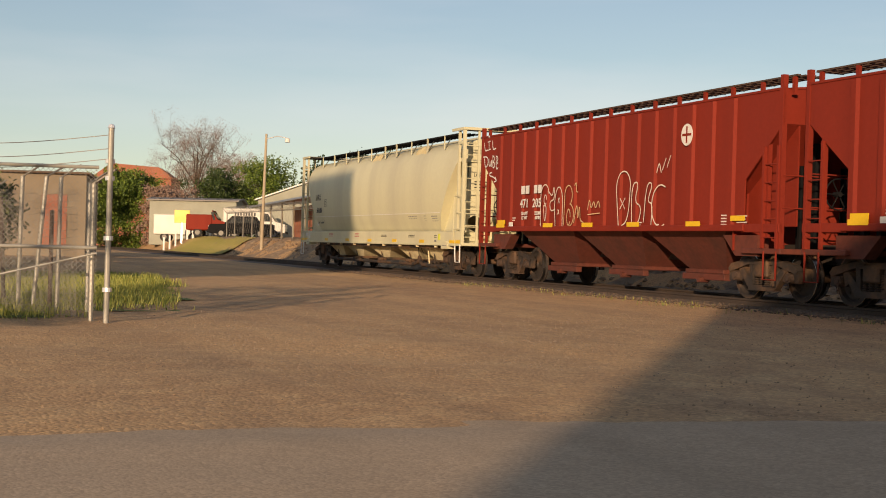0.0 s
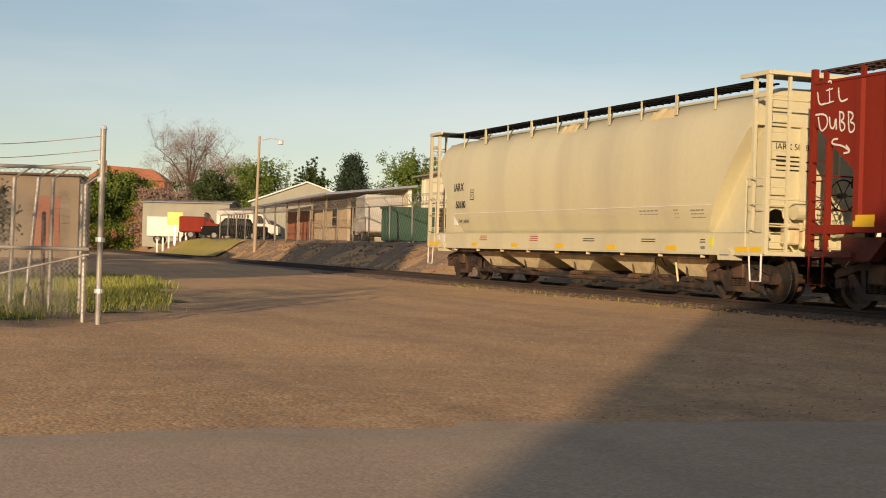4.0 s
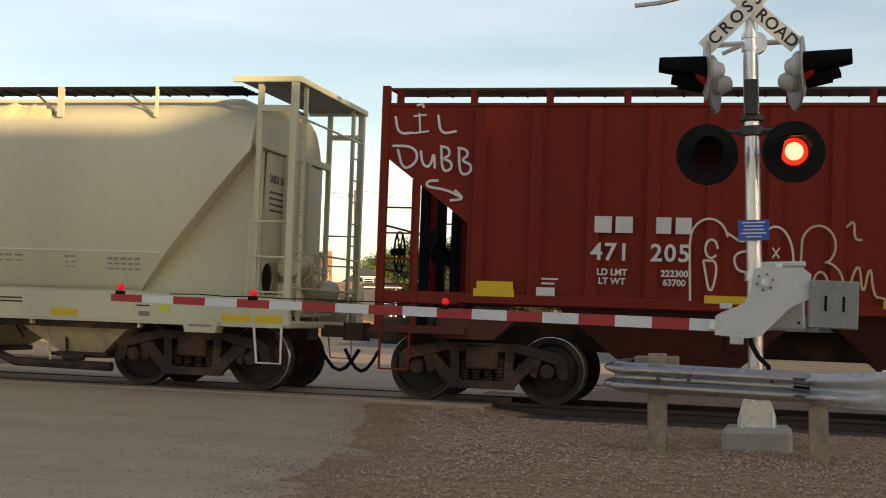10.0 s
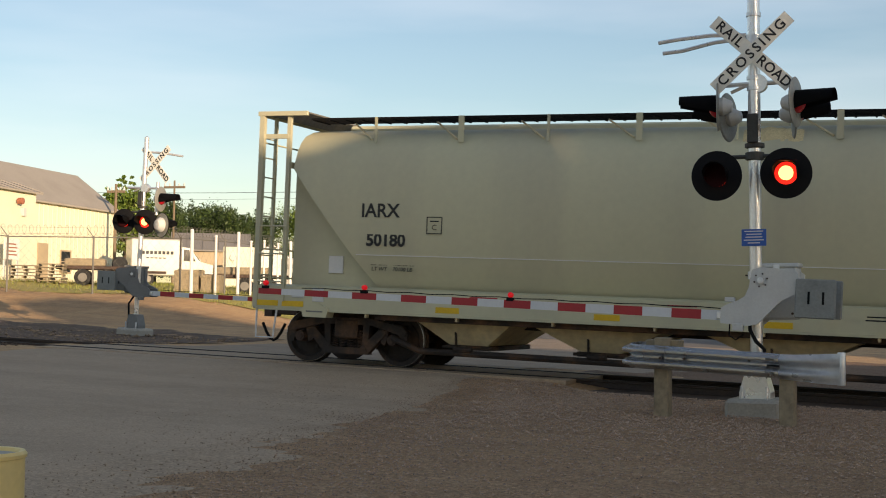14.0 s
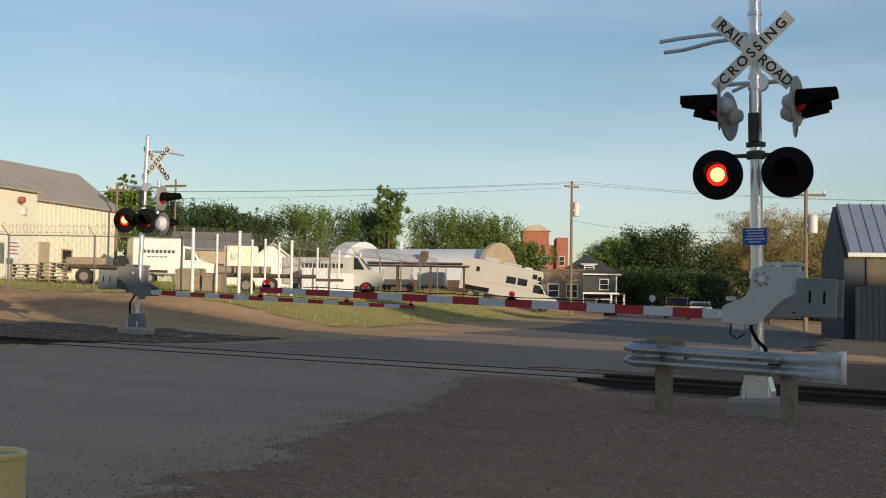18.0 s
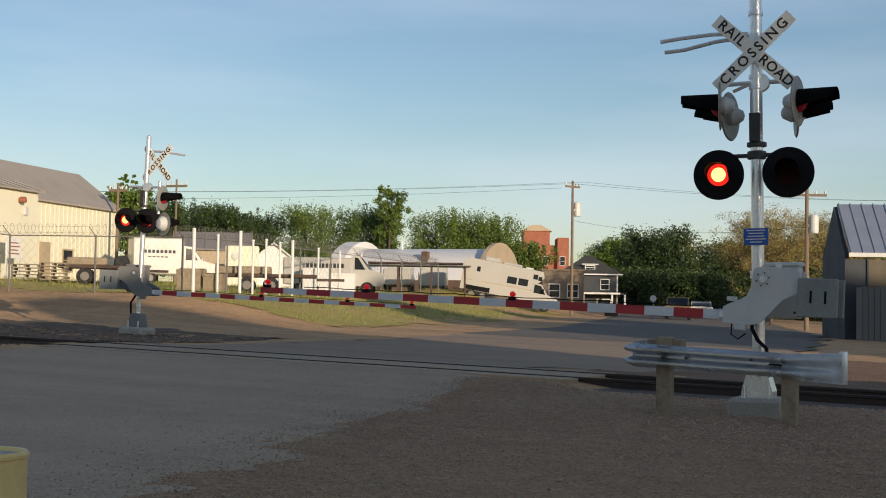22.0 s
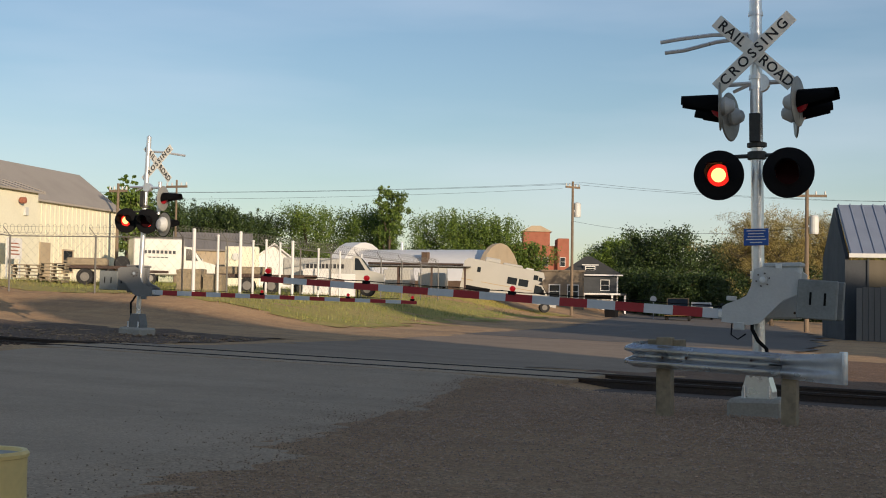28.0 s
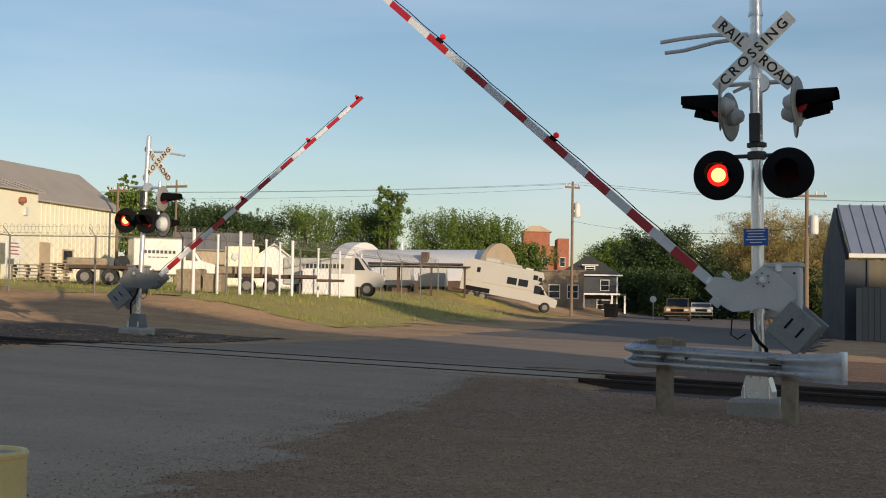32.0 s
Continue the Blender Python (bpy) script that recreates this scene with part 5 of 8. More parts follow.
def signal(m, near):
    sig = thing("crossing_signal", m, "silver railroad crossing signal with red flashing lamps and gate", "crossing signal", "signals at the crossing")
    high = 5.9 if near else 5.3
    girth = .082 if near else .064
    bm = lathe(bmesh.new(), [(girth, .3), (girth, high), (.0001, high + .05)], Matrix.Identity(4), 20)
    part("mast", bm, M_ALU, sig, "tall silver mast", flat=False)
    part("footing", box(bmesh.new(), -.36, .36, -.36, .36, -.35, .26, .05), M_CONCRETE, sig, "pale concrete footing")
    part("mast_base", prism(bmesh.new(), [(-.2, .26), (.2, .26), (.2, .34), (.12, .62), (-.12, .62), (-.2, .34)], "y", -.16, .16), M_ALU if near else M_DARKBOX, sig, "cast mast base")
    for x in (-.16, .16):
        part("anchor_bolt", rod(bmesh.new(), (x, -.2, .26), (x, -.2, .42), .022, n=6), M_GALV, sig)
    if near:
        crossbuck(sig, 0.0, -.13, 4.77, 4)
        for s in (-1, 1):
            part("top_bracket", pipe(bmesh.new(), [(-.08, .1 * s, 5.02), (-.55, .1 * s, 5.02 - .03 * s), (-.98, .1 * s, 4.97 - .06 * s), (-1.25, .12 * s, 4.95 - .05 * s)], .026, 6), M_GALV, sig, "bent bracket tubes")
        part("band_clamp", lathe(bmesh.new(), [(.1, 4.9), (.14, 4.9), (.14, 5.02), (.1, 5.02)], Matrix.Identity(4), 16), M_GALV, sig)
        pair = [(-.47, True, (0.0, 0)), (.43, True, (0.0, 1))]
        zf, zs = 3.17, 4.12
    else:
        crossbuck(sig, .36, -.05, 4.60, -8, 1.28)
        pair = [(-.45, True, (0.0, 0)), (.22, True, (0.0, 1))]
        zf, zs = 3.06, 3.7
    # side-facing heads on a cross arm
    bm = rod(bmesh.new(), (-.5, -.02, zs + .26), (.52, -.02, zs + .26), .03, n=8)
    rod(bm, (-.3, -.02, zs + .16), (-.05, -.02, zs + .26), .022, n=6)
    lathe(bm, [(.0001, -.16), (.10, -.16), (.12, -.1), (.12, .0), (.0001, 0)], pose(.06, -.06, zs + .26, 90), 16)
    part("cross_arm", bm, M_ALU, sig, "silver lamp bracket")
    for x, t in ((-.47, -80), (.55, 84)) if near else ((.60, 97),):
        lamp_head(sig, x, zs - .02, -.06, t, False, None, .5)
        if near:
            lamp_head(sig, x + .07 * (1 if x < 0 else -1), zs - .13, .24, t * 1.25, False, None, .45)
    bm = rod(bmesh.new(), (-.45, -.03, zf + .25), (.45, -.03, zf + .25), .028, n=8)
    lathe(bm, [(.10, zf + .20), (.125, zf + .21), (.125, zf + .30), (.10, zf + .31)], Matrix.Identity(4), 14)
    box(bm, -.07, .07, -.16, -.09, zf + .42, zf + .80, .01)
    lathe(bm, [(.10, zf + .36), (.13, zf + .37), (.13, zf + .42), (.10, zf + .43)], Matrix.Identity(4), 14)
    part("junction_box", bm, M_JBOX, sig, "dark terminal box on the mast")
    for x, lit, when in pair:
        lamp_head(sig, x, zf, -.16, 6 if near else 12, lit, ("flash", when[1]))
    if not near:
        lamp_head(sig, .66, zf - .06, -.02, 158, False, None, back=.19)
        part("lamp_stub", rod(bmesh.new(), (.44, 0, zf + .2), (.44, 0, zs + .42), .05, n=10), M_ALU, sig, "silver stub pipe", flat=False)
        part("top_bracket", pipe(bmesh.new(), [(-.08, 0, 4.92), (.5, 0, 4.90), (1.1, .1, 4.83)], .03, 6), M_GALV, sig, "bent bracket tubes")
    # gate mechanism box
    q = -1 if near else 1
    zb = 1.46 if near else 1.34
    bm = box(bmesh.new(), -.02 if near else -.52, .52 if near else .02, .10, .40, zb - .18, zb + .52, .03)
    box(bm, -.04 if near else -.54, .54 if near else .04, .08, .42, zb + .50, zb + .56, .015)
    mech = part("gate_mechanism", bm, M_GREYBOX if near else M_DARKBOX, sig, "grey gate motor box")
    if near:
        for x, z in ((.05, zb - .10), (.45, zb - .10), (.05, zb + .42), (.45, zb + .42)):
            part("cover_bolt", rod(bmesh.new(), (x, .085, z), (x, .10, z), .018, n=6), M_RUST, mech)
        part("hasp", box(bmesh.new(), .21, .29, .07, .10, zb + .44, zb + .54, .006), M_GALV, mech, "lid hasp")
        for z in (zb - .05, zb + .40):
            clamp = part("mast_clamp", lathe(bmesh.new(), [(.083, z - .05), (.105, z - .05), (.105, z + .05), (.083, z + .05)], Matrix.Identity(4), 18), M_GALV, sig, "bolted mast clamp", flat=False)
            for x in (-.12, .12):
                part("clamp_bolt", rod(bmesh.new(), (x, -.05, z), (x, .08, z), .012, n=6), M_RUST, clamp)
        for z in (zs + .20, zs + .34, 5.3):
            part("band_clamp", lathe(bmesh.new(), [(.083, z - .025), (.098, z - .025), (.098, z + .025), (.083, z + .025)], Matrix.Identity(4), 18), M_GALV, sig, flat=False)
    part("cable", pipe(bmesh.new(), [(.06 * q, -.12, 1.36), (.05 * q, -.18, 1.15), (-.03 * q, -.2, 1.0), (-.13 * q, -.17, .90), (-.14 * q, -.13, .6), (-.1 * q, -.12, .34)], .026, 6), M_BLACK, sig, "black feed cable")
    part("cable", pipe(bmesh.new(), [(.32 * q, -.12, 1.28), (.33 * q, -.15, 1.08), (.24 * q, -.16, 1.02), (.14 * q, -.14, 1.09)], .010, 5), M_BLACK, sig, "thin black wire")
    if near:
        plate = part("notice_plate", box(bmesh.new(), -.16, .16, -.118, -.108, 2.24, 2.46, .003), M_BLUE, sig, "small blue emergency notice")
        bm = bmesh.new()
        for k, w in enumerate((.24, .20, .22, .26, .16)):
            box(bm, -w / 2, w / 2, -.122, -.119, 2.425 - .038 * k, 2.438 - .038 * k)
        part("notice_lines", bm, M_SIGN, plate)
        rows = [(0, 3.0), (27.4, 3.0), (28, 4.3), (28.5, 8.8), (29, 13.9), (29.5, 18.4), (30, 23.0), (30.5, 27.4), (31, 32.0), (31.5, 36.7), (32, 41.4)]
        gate_arm(sig, (.11, -.16, 1.79), -1, 7.25, [(t, pose(.11, -.16, 1.79, 0, a, 0)) for t, a in rows])
    else:
        rows = [(0, 0.2), (27.6, 0.2), (28, 1.2), (28.5, 6.3), (29, 12), (29.5, 17.6), (30, 23), (30.5, 28), (31, 33), (31.5, 38), (32, 43)]
        gate_arm(sig, (.01, -.22, 1.68), 1, 7.3, [(t, Matrix.Translation((.01, -.22, 1.68)) @ pose(0, 0, 0, 0, 0, 12) @ pose(0, 0, 0, 0, -a, 0)) for t, a in rows])
    return sig


signal(pose(-3.45, 18.2, land(-3.5, 18.2) - .02, 0, -.9, 0), True)
signal(pose(-22.03, 30.2, land(-22, 30.2) - .06, 0, 2.6, 0), False)

# ---- guardrail, bollard ----
guard = thing("guardrail", pose(-3.6, 17.05, land(-3.6, 17.05)), "short galvanised W-beam guardrail on timber posts", "guardrail")
WB = [(.0425 + .055 * max(-1, min(1, 1.35 * math.cos(4 * math.pi * k / 28))), .32 * k / 28) for k in range(1, 28)]


def w_beam(points):
    bm = bmesh.new()
    rows = []
    for k, (x, y, z, flare) in enumerate(points):
        a, b = points[max(0, k - 1)], points[min(len(points) - 1, k + 1)]
        d = Vector((b[0] - a[0], b[1] - a[1], 0)).normalized()
        nrm = Vector((d.y, -d.x, 0))
        rows.append([bm.verts.new(Vector((x, y, z)) + nrm * (.055 - w) * flare + Vector((0, 0, (h - .16) * (1 + .25 * (1 - flare))))) for w, h in WB])
    for a, b in zip(rows, rows[1:]):
        for k in range(len(WB) - 1):
            bm.faces.new((a[k], b[k], b[k + 1], a[k + 1]))
    bmesh.ops.solidify(bm, geom=bm.faces[:], thickness=.006)
    return bm


TOPZ = .78
path = [(-1.10, .42, TOPZ + .04, 1), (-1.22, .30, TOPZ + .03, 1), (-1.30, .14, TOPZ + .02, 1), (-1.27, -.02, TOPZ + .01, 1), (-1.15, -.12, TOPZ, 1)] + [(-1.0 + .3 * k, -.16 - .004 * k, TOPZ - .012 * k, 1) for k in range(6)] + [(.72, -.18, TOPZ - .075, 1)]
part("beam", w_beam(path), M_BEAM, guard, "curved galvanised W-beam")
part("end_terminal", w_beam([(.66, -.19, TOPZ - .072, 1), (.85, -.19, TOPZ - .08, .8), (1.1, -.18, TOPZ - .085, .35), (1.25, -.17, TOPZ - .085, .1), (1.36, -.165, TOPZ - .085, .0), (1.38, -.10, TOPZ - .085, .0)]), M_GALV, guard, "flattened flared end piece", flat=False)
part("end_nose", lathe(bmesh.new(), [(.0001, TOPZ - .275), (.046, TOPZ - .275), (.05, TOPZ - .26), (.05, TOPZ + .10), (.046, TOPZ + .115), (.0001, TOPZ + .115)], pose(1.375, -.115, 0), 20), M_GALV, guard, "rounded bright end of the terminal", flat=False)
for x, yy, h in ((-.82, .05, 1.02), (.74, -.02, .72)):
    part("post", box(bmesh.new(), x - .09, x + .09, yy - .12, yy + .1, -.3, h, .01), M_WOOD, guard, "weathered timber post")
part("spacer_block", box(bmesh.new(), -1.05, -.62, .05, .30, .88, .99, .01), M_WOOD, guard)
for x in (-.8, -.5, .3, .7):
    part("bolt", rod(bmesh.new(), (x, -.20, TOPZ - .012), (x, -.165, TOPZ - .012), .018, n=6), M_RUST, guard)

bol = thing("bollard", pose(-4.18, 4.65, land(-4.18, 4.65) - .02), "yellow concrete-filled steel bollard with a pale chipped rim", "bollard")
part("pipe", lathe(bmesh.new(), [(.19, -.2), (.19, .70)], Matrix.Identity(4), 28), M_BOLLARD, bol, "yellow painted pipe", flat=False)
part("rim", lathe(bmesh.new(), [(.186, .695), (.197, .70), (.199, .715), (.190, .728), (.172, .726), (.165, .712), (.165, .69)], Matrix.Identity(4), 28), M_BOLLARD, bol, "chipped pale cream rim", flat=False)
part("fill", lathe(bmesh.new(), [(.166, .69), (.166, .711), (.10, .716), (.0001, .718)], Matrix.Identity(4), 28), M_CONCRETE, bol, "grey concrete fill", flat=False)
bm = bmesh.new()
for k in range(4):
    box(bm, -.06 + .035 * k, -.04 + .035 * k, -.1925, -.1895, .43, .50)
part("worn_lettering", bm, M_INK, bol, "worn black marks", pose(0, 0, 0, 0, 0, 30))


# ---- trees ----
LEAF = {}


def leaf_material(name, a, b):
    m = bpy.data.materials.new(name)
    m.use_nodes = True
    n, l = m.node_tree.nodes, m.node_tree.links
    p = n["Principled BSDF"]
    p.inputs["Roughness"].default_value = 0.6
    g, r = n.new("ShaderNodeNewGeometry"), n.new("ShaderNodeValToRGB")
    r.color_ramp.elements[0].color, r.color_ramp.elements[1].color = (*a, 1), (*b, 1)
    l.new(g.outputs["Random Per Island"], r.inputs["Fac"])
    l.new(r.outputs["Color"], p.inputs["Base Color"])
    p.inputs["Subsurface Weight"].default_value = 0.0
    return m


M_LEAF = leaf_material("green_leaves", (0.035, 0.075, 0.007), (0.165, 0.235, 0.028))
M_LEAF_DARK = leaf_material("dark_leaves", (0.012, 0.030, 0.006), (0.060, 0.098, 0.015))
M_LEAF_YELLOW = leaf_material("yellow_buds", (0.16, 0.13, 0.03), (0.34, 0.27, 0.08))
M_LEAF_RUSSET = leaf_material("russet_twigs", (0.19, 0.125, 0.095), (0.32, 0.22, 0.17))
M_GRASS = leaf_material("grass_blades", (0.09, 0.135, 0.018), (0.34, 0.33, 0.07))
M_NEEDLE = leaf_material("needles", (0.015, 0.035, 0.018), (0.035, 0.06, 0.03))


def leaves(rng, spots, per, spread, size, thin=0.5):
    """Many small leaf blades round the given spots, as arrays."""
    vs, fs = [], []
    for c in spots:
        n = per
        at = rng.normal(0, spread, (n, 3)) * (1, 1, .8) + c
        u = rng.normal(0, 1, (n, 3))
        u /= np.linalg.norm(u, axis=1, keepdims=True)
        w = np.cross(u, rng.normal(0, 1, (n, 3)))
        w /= np.linalg.norm(w, axis=1, keepdims=True)
        s = size * rng.uniform(.6, 1.4, (n, 1))
        k = len(vs) * 1
        quad = np.stack([at - u * s, at + w * s * thin, at + u * s, at - w * s * thin], 1).reshape(-1, 3)
        base = sum(len(x) for x in vs)
        vs.append(quad)
        fs.append(np.arange(base, base + 4 * n).reshape(-1, 4))
    return np.concatenate(vs), np.concatenate(fs)


def quads(name, vs, fs, material, parent=None, label=""):
    me = bpy.data.meshes.new(name)
    me.from_pydata(vs.tolist(), [], fs.tolist())
    me.materials.append(material)
    return link(name, me, parent, label)


def tree(x, y, height, width, label, leaf, seed, clumps=76, per=96, size=.135, bare=False, low=.18, category="tree", z=None):
    rng = np.random.default_rng(seed)
    t = thing("tree", pose(x, y, land(x, y) - .05 if z is None else z), label, category)
    bm = bmesh.new()
    top = Vector((rng.normal(0, .3), rng.normal(0, .3), height * .62))
    r0 = max(.09, height * .022)
    rod(bm, (0, 0, -.2), (top.x * .5, top.y * .5, height * .3), r0, r0 * .75, 9)
    rod(bm, (top.x * .5, top.y * .5, height * .3), top, r0 * .75, r0 * .3, 8)
    tips = []
    limbs = 22 if bare else 11
    for k in range(limbs):
        h = height * rng.uniform(.22, .6)
        a = rng.uniform(0, math.tau)
        reach = width * .5 * rng.uniform(.5, 1.0)
        s = Vector((top.x * h / height, top.y * h / height, h))
        e = Vector((math.cos(a) * reach, math.sin(a) * reach, min(height * .97, h + height * rng.uniform(.15, .45))))
        mid = s.lerp(e, .5) + Vector((0, 0, height * .05))
        rod(bm, s, mid, r0 * .38, r0 * .22, 6)
        rod(bm, mid, e, r0 * .22, r0 * .05, 5)
        tips += [mid, e]
        for j in range(9 if bare else 3):
            f = rng.uniform(.15, 1)
            b0 = mid.lerp(e, f) if rng.random() < .6 else s.lerp(mid, f)
            d = Vector(rng.normal(0, 1, 3)) * width * .13
            d.z = min(abs(d.z) * 1.3, max(.05, height - b0.z))
            rod(bm, b0, b0 + d, r0 * .1, r0 * .03, 4)
            tips.append(b0 + d)
            if bare:
                for _ in range(3):
                    g = Vector(rng.normal(0, 1, 3)) * width * .07
                    g.z = abs(g.z)
                    rod(bm, b0 + d * rng.uniform(.4, 1), b0 + d + g, r0 * .045, r0 * .02, 3)
                    tips.append(b0 + d + g)
    part("trunk", bm, M_BARK, t, "brown branching trunk")
    spots = []
    for _ in range(clumps):
        a, rr, hh = rng.uniform(0, math.tau), math.sqrt(rng.random()), rng.uniform(low, 1.0)
        env = math.sin(math.pi * min(1, max(0, (hh - low * .4) / (1.04 - low * .4))) ** .8) ** .65
        spots.append((math.cos(a) * rr * env * width / 2, math.sin(a) * rr * env * width / 2, hh * height - .04 * height))
    spots += [tuple(p) for p in tips]
    if not bare:
        per, size = int(per * 1.5), size * .78
    vs, fs = leaves(rng, np.array(spots), per, (.03 if bare else .062) * width, size, .16 if bare else .5)
    if not bare:
        # upright shoots break the outline of the crown
        shoots = []
        for _ in range(16):
            a, rr = rng.uniform(0, math.tau), math.sqrt(rng.random()) * .42
            x0, y0, z0, run = math.cos(a) * rr * width, math.sin(a) * rr * width, height * (.98 - .9 * rr * rr), height * rng.uniform(.04, .15)
            shoots += [(x0 + rng.normal(0, .05), y0 + rng.normal(0, .05), z0 - .1 * height + run * k / 4 + .1 * height * k / 4) for k in range(5)]
        v2, f2 = leaves(rng, np.array(shoots), max(8, per // 6), .018 * width, size, .5)
        vs, fs = np.concatenate([vs, v2]), np.concatenate([fs, f2 + len(vs)])
    crown = quads("crown", vs, fs, leaf, t, "uneven leafy crown")
    crown["kind"] = "stuff"
    return t


def conifer(x, y, height, width, seed, label):
    rng = np.random.default_rng(seed)
    t = thing("conifer", pose(x, y, land(x, y)), label, "tree")
    part("trunk", rod(bmesh.new(), (0, 0, -.2), (0, 0, height), height * .02, .02, 7), M_BARK, t)
    spots = []
    for k in range(420):
        h = rng.uniform(.1, 1.0)
        a, r = rng.uniform(0, math.tau), width / 2 * (1.03 - h) * rng.uniform(.5, 1.1)
        spots.append((r * math.cos(a), r * math.sin(a), h * height - r * .2))
    vs, fs = leaves(rng, np.array(spots), 40, width * .05, .16, .35)
    quads("crown", vs, fs, M_NEEDLE, t, "dark needle boughs")["kind"] = "stuff"


def tufts(name, places, size, label, material, seed):
    """Grass blades standing on the land."""
    rng = np.random.default_rng(seed)
    vs, fs = [], []
    for x, y, n, spread in places:
        for _ in range(n):
            px, py = x + rng.normal(0, spread), y + rng.normal(0, spread)
            h = size * rng.uniform(.4, 1.4)
            a = rng.uniform(0, math.tau)
            dx, dy = .009 * math.cos(a), .009 * math.sin(a)
            lx, ly = rng.normal(0, .3, 2) * h
            z = land(px, py)
            b = len(vs)
            vs += [(px - dx, py - dy, z - .02), (px + dx, py + dy, z - .02), (px + lx + dx * .3, py + ly + dy * .3, z + h), (px + lx - dx * .3, py + ly - dy * .3, z + h)]
            fs.append((b, b + 1, b + 2, b + 3))
    ob = quads(name, np.array(vs), np.array(fs), material, None, label)
    return tagged(ob, label, "grass", kind="stuff")


# ---- small building kit ----
def siding(owner, wall, x0, x1, z0, z1, y, step=.3, deep=.03):
    """Upright ribs over a wall facing -y, alike pieces on one mesh."""
    n, me = int((x1 - x0) / step), None
    for k in range(n):
        x = x0 + (k + .5) * (x1 - x0) / n
        if me is None:
            ob = part("rib", box(bmesh.new(), -.03, .03, y - deep, y, z0, z1), wall, owner)
            ob.matrix_basis, me = pose(x, 0, 0), ob.data
        else:
            link("rib", me, owner, "", pose(x, 0, 0))


def window(house, x, y, z, w, h, name="window", frame=M_SIGN):
    fr = bmesh.new()
    for a in ((x - w / 2 - .07, x + w / 2 + .07, y - .05, y + .02, z - h / 2 - .08, z - h / 2), (x - w / 2 - .07, x + w / 2 + .07, y - .05, y + .02, z + h / 2, z + h / 2 + .08),
              (x - w / 2 - .07, x - w / 2, y - .05, y + .02, z - h / 2, z + h / 2), (x + w / 2, x + w / 2 + .07, y - .05, y + .02, z - h / 2, z + h / 2), (x - w / 2, x + w / 2, y - .04, y + .01, z - .025, z + .025)):
        box(fr, *a)
    f = part(name, fr, frame, house, "framed window")
    part("pane", box(bmesh.new(), x - w / 2, x + w / 2, y - .02, y - .005, z - h / 2, z + h / 2), M_GLASS, f, "dark window pane")


def barn(m, w, d, eave, ridge, wall, roof, label, category="building", ribs=True, along="x", over=.25, name="building", seams=True):
    """A gabled building: base at its front left corner's middle; front faces -y, ridge along x or y."""
    b = thing(name, m, label, category)
    t = .18
    bm = bmesh.new()
    box(bm, 0, w, 0, t, -.6, eave)
    front = part("wall", bm, wall, b, "front wall")
    if ribs:
        siding(front, wall, 0, w, -.3, eave, 0, .45)
    part("wall", box(bmesh.new(), 0, w, d - t, d, -.6, eave), wall, b)
    for x in (0, w - t):
        bm = box(bmesh.new(), x, x + t, t, d - t, -.6, eave)
        if along == "x":
            prism(bm, [(0, eave), (d, eave), (d / 2, ridge)], "x", x, x + t)
        part("wall", bm, wall, b, "end wall")
    if along == "x":
        for s in (0, 1):
            y0, y1 = (-over, d / 2) if s == 0 else (d + over, d / 2)
            drop = over * (ridge - eave) / (d / 2)
            bm = bmesh.new()
            pts = [(y0, eave - drop + .02), (y1, ridge + .02), (y1, ridge + .12), (y0, eave - drop + .12)]
            prism(bm, pts, "x", -over, w + over)
            slope = part("roof", bm, roof, b, "ribbed metal roof slope")
            n, me = int(w / .9) if seams else -1, None
            for k in range(n + 1):
                x = -over + .03 + k * (w + 2 * over - .06) / n
                if me is None:
                    me = part("seam", prism(bmesh.new(), [(y0, eave - drop + .12), (y1, ridge + .12), (y1, ridge + .16), (y0, eave - drop + .16)], "x", -.03, .03), roof, slope, "", pose(x, 0, 0)).data
                else:
                    link("seam", me, slope, "", pose(x, 0, 0))
    else:
        for gy in (0, d - t):
            part("gable", prism(bmesh.new(), [(0, eave), (w, eave), (w / 2, ridge)], "y", gy, gy + t), wall, b)
        for s in (0, 1):
            x0, x1 = (-over, w / 2) if s == 0 else (w + over, w / 2)
            drop = over * (ridge - eave) / (w / 2)
            part("roof", prism(bmesh.new(), [(x0, eave - drop + .02), (x1, ridge + .02), (x1, ridge + .13), (x0, eave - drop + .13)], "y", -over, d + over), roof, b, "roof slope")
    return b


def wheel_part(car, x, y, r, wide=.2, parent=None):
    w = part("wheel", lathe(bmesh.new(), [(.05, -wide / 2), (r * .6, -wide / 2), (r * .95, -wide / 2), (r, -wide / 4), (r, wide / 4), (r * .95, wide / 2), (.05, wide / 2)], pose(x, y, r, 90), 20), M_TYRE, car, "black tyre", flat=False)
    for s in (-1, 1):
        part("rim", lathe(bmesh.new(), [(.03, s * (wide / 2 + .012)), (r * .52, s * (wide / 2 + .012)), (r * .56, s * (wide / 2 - .02))], pose(x, y, r, 90), 16), M_FENCE, w, "grey steel rim")


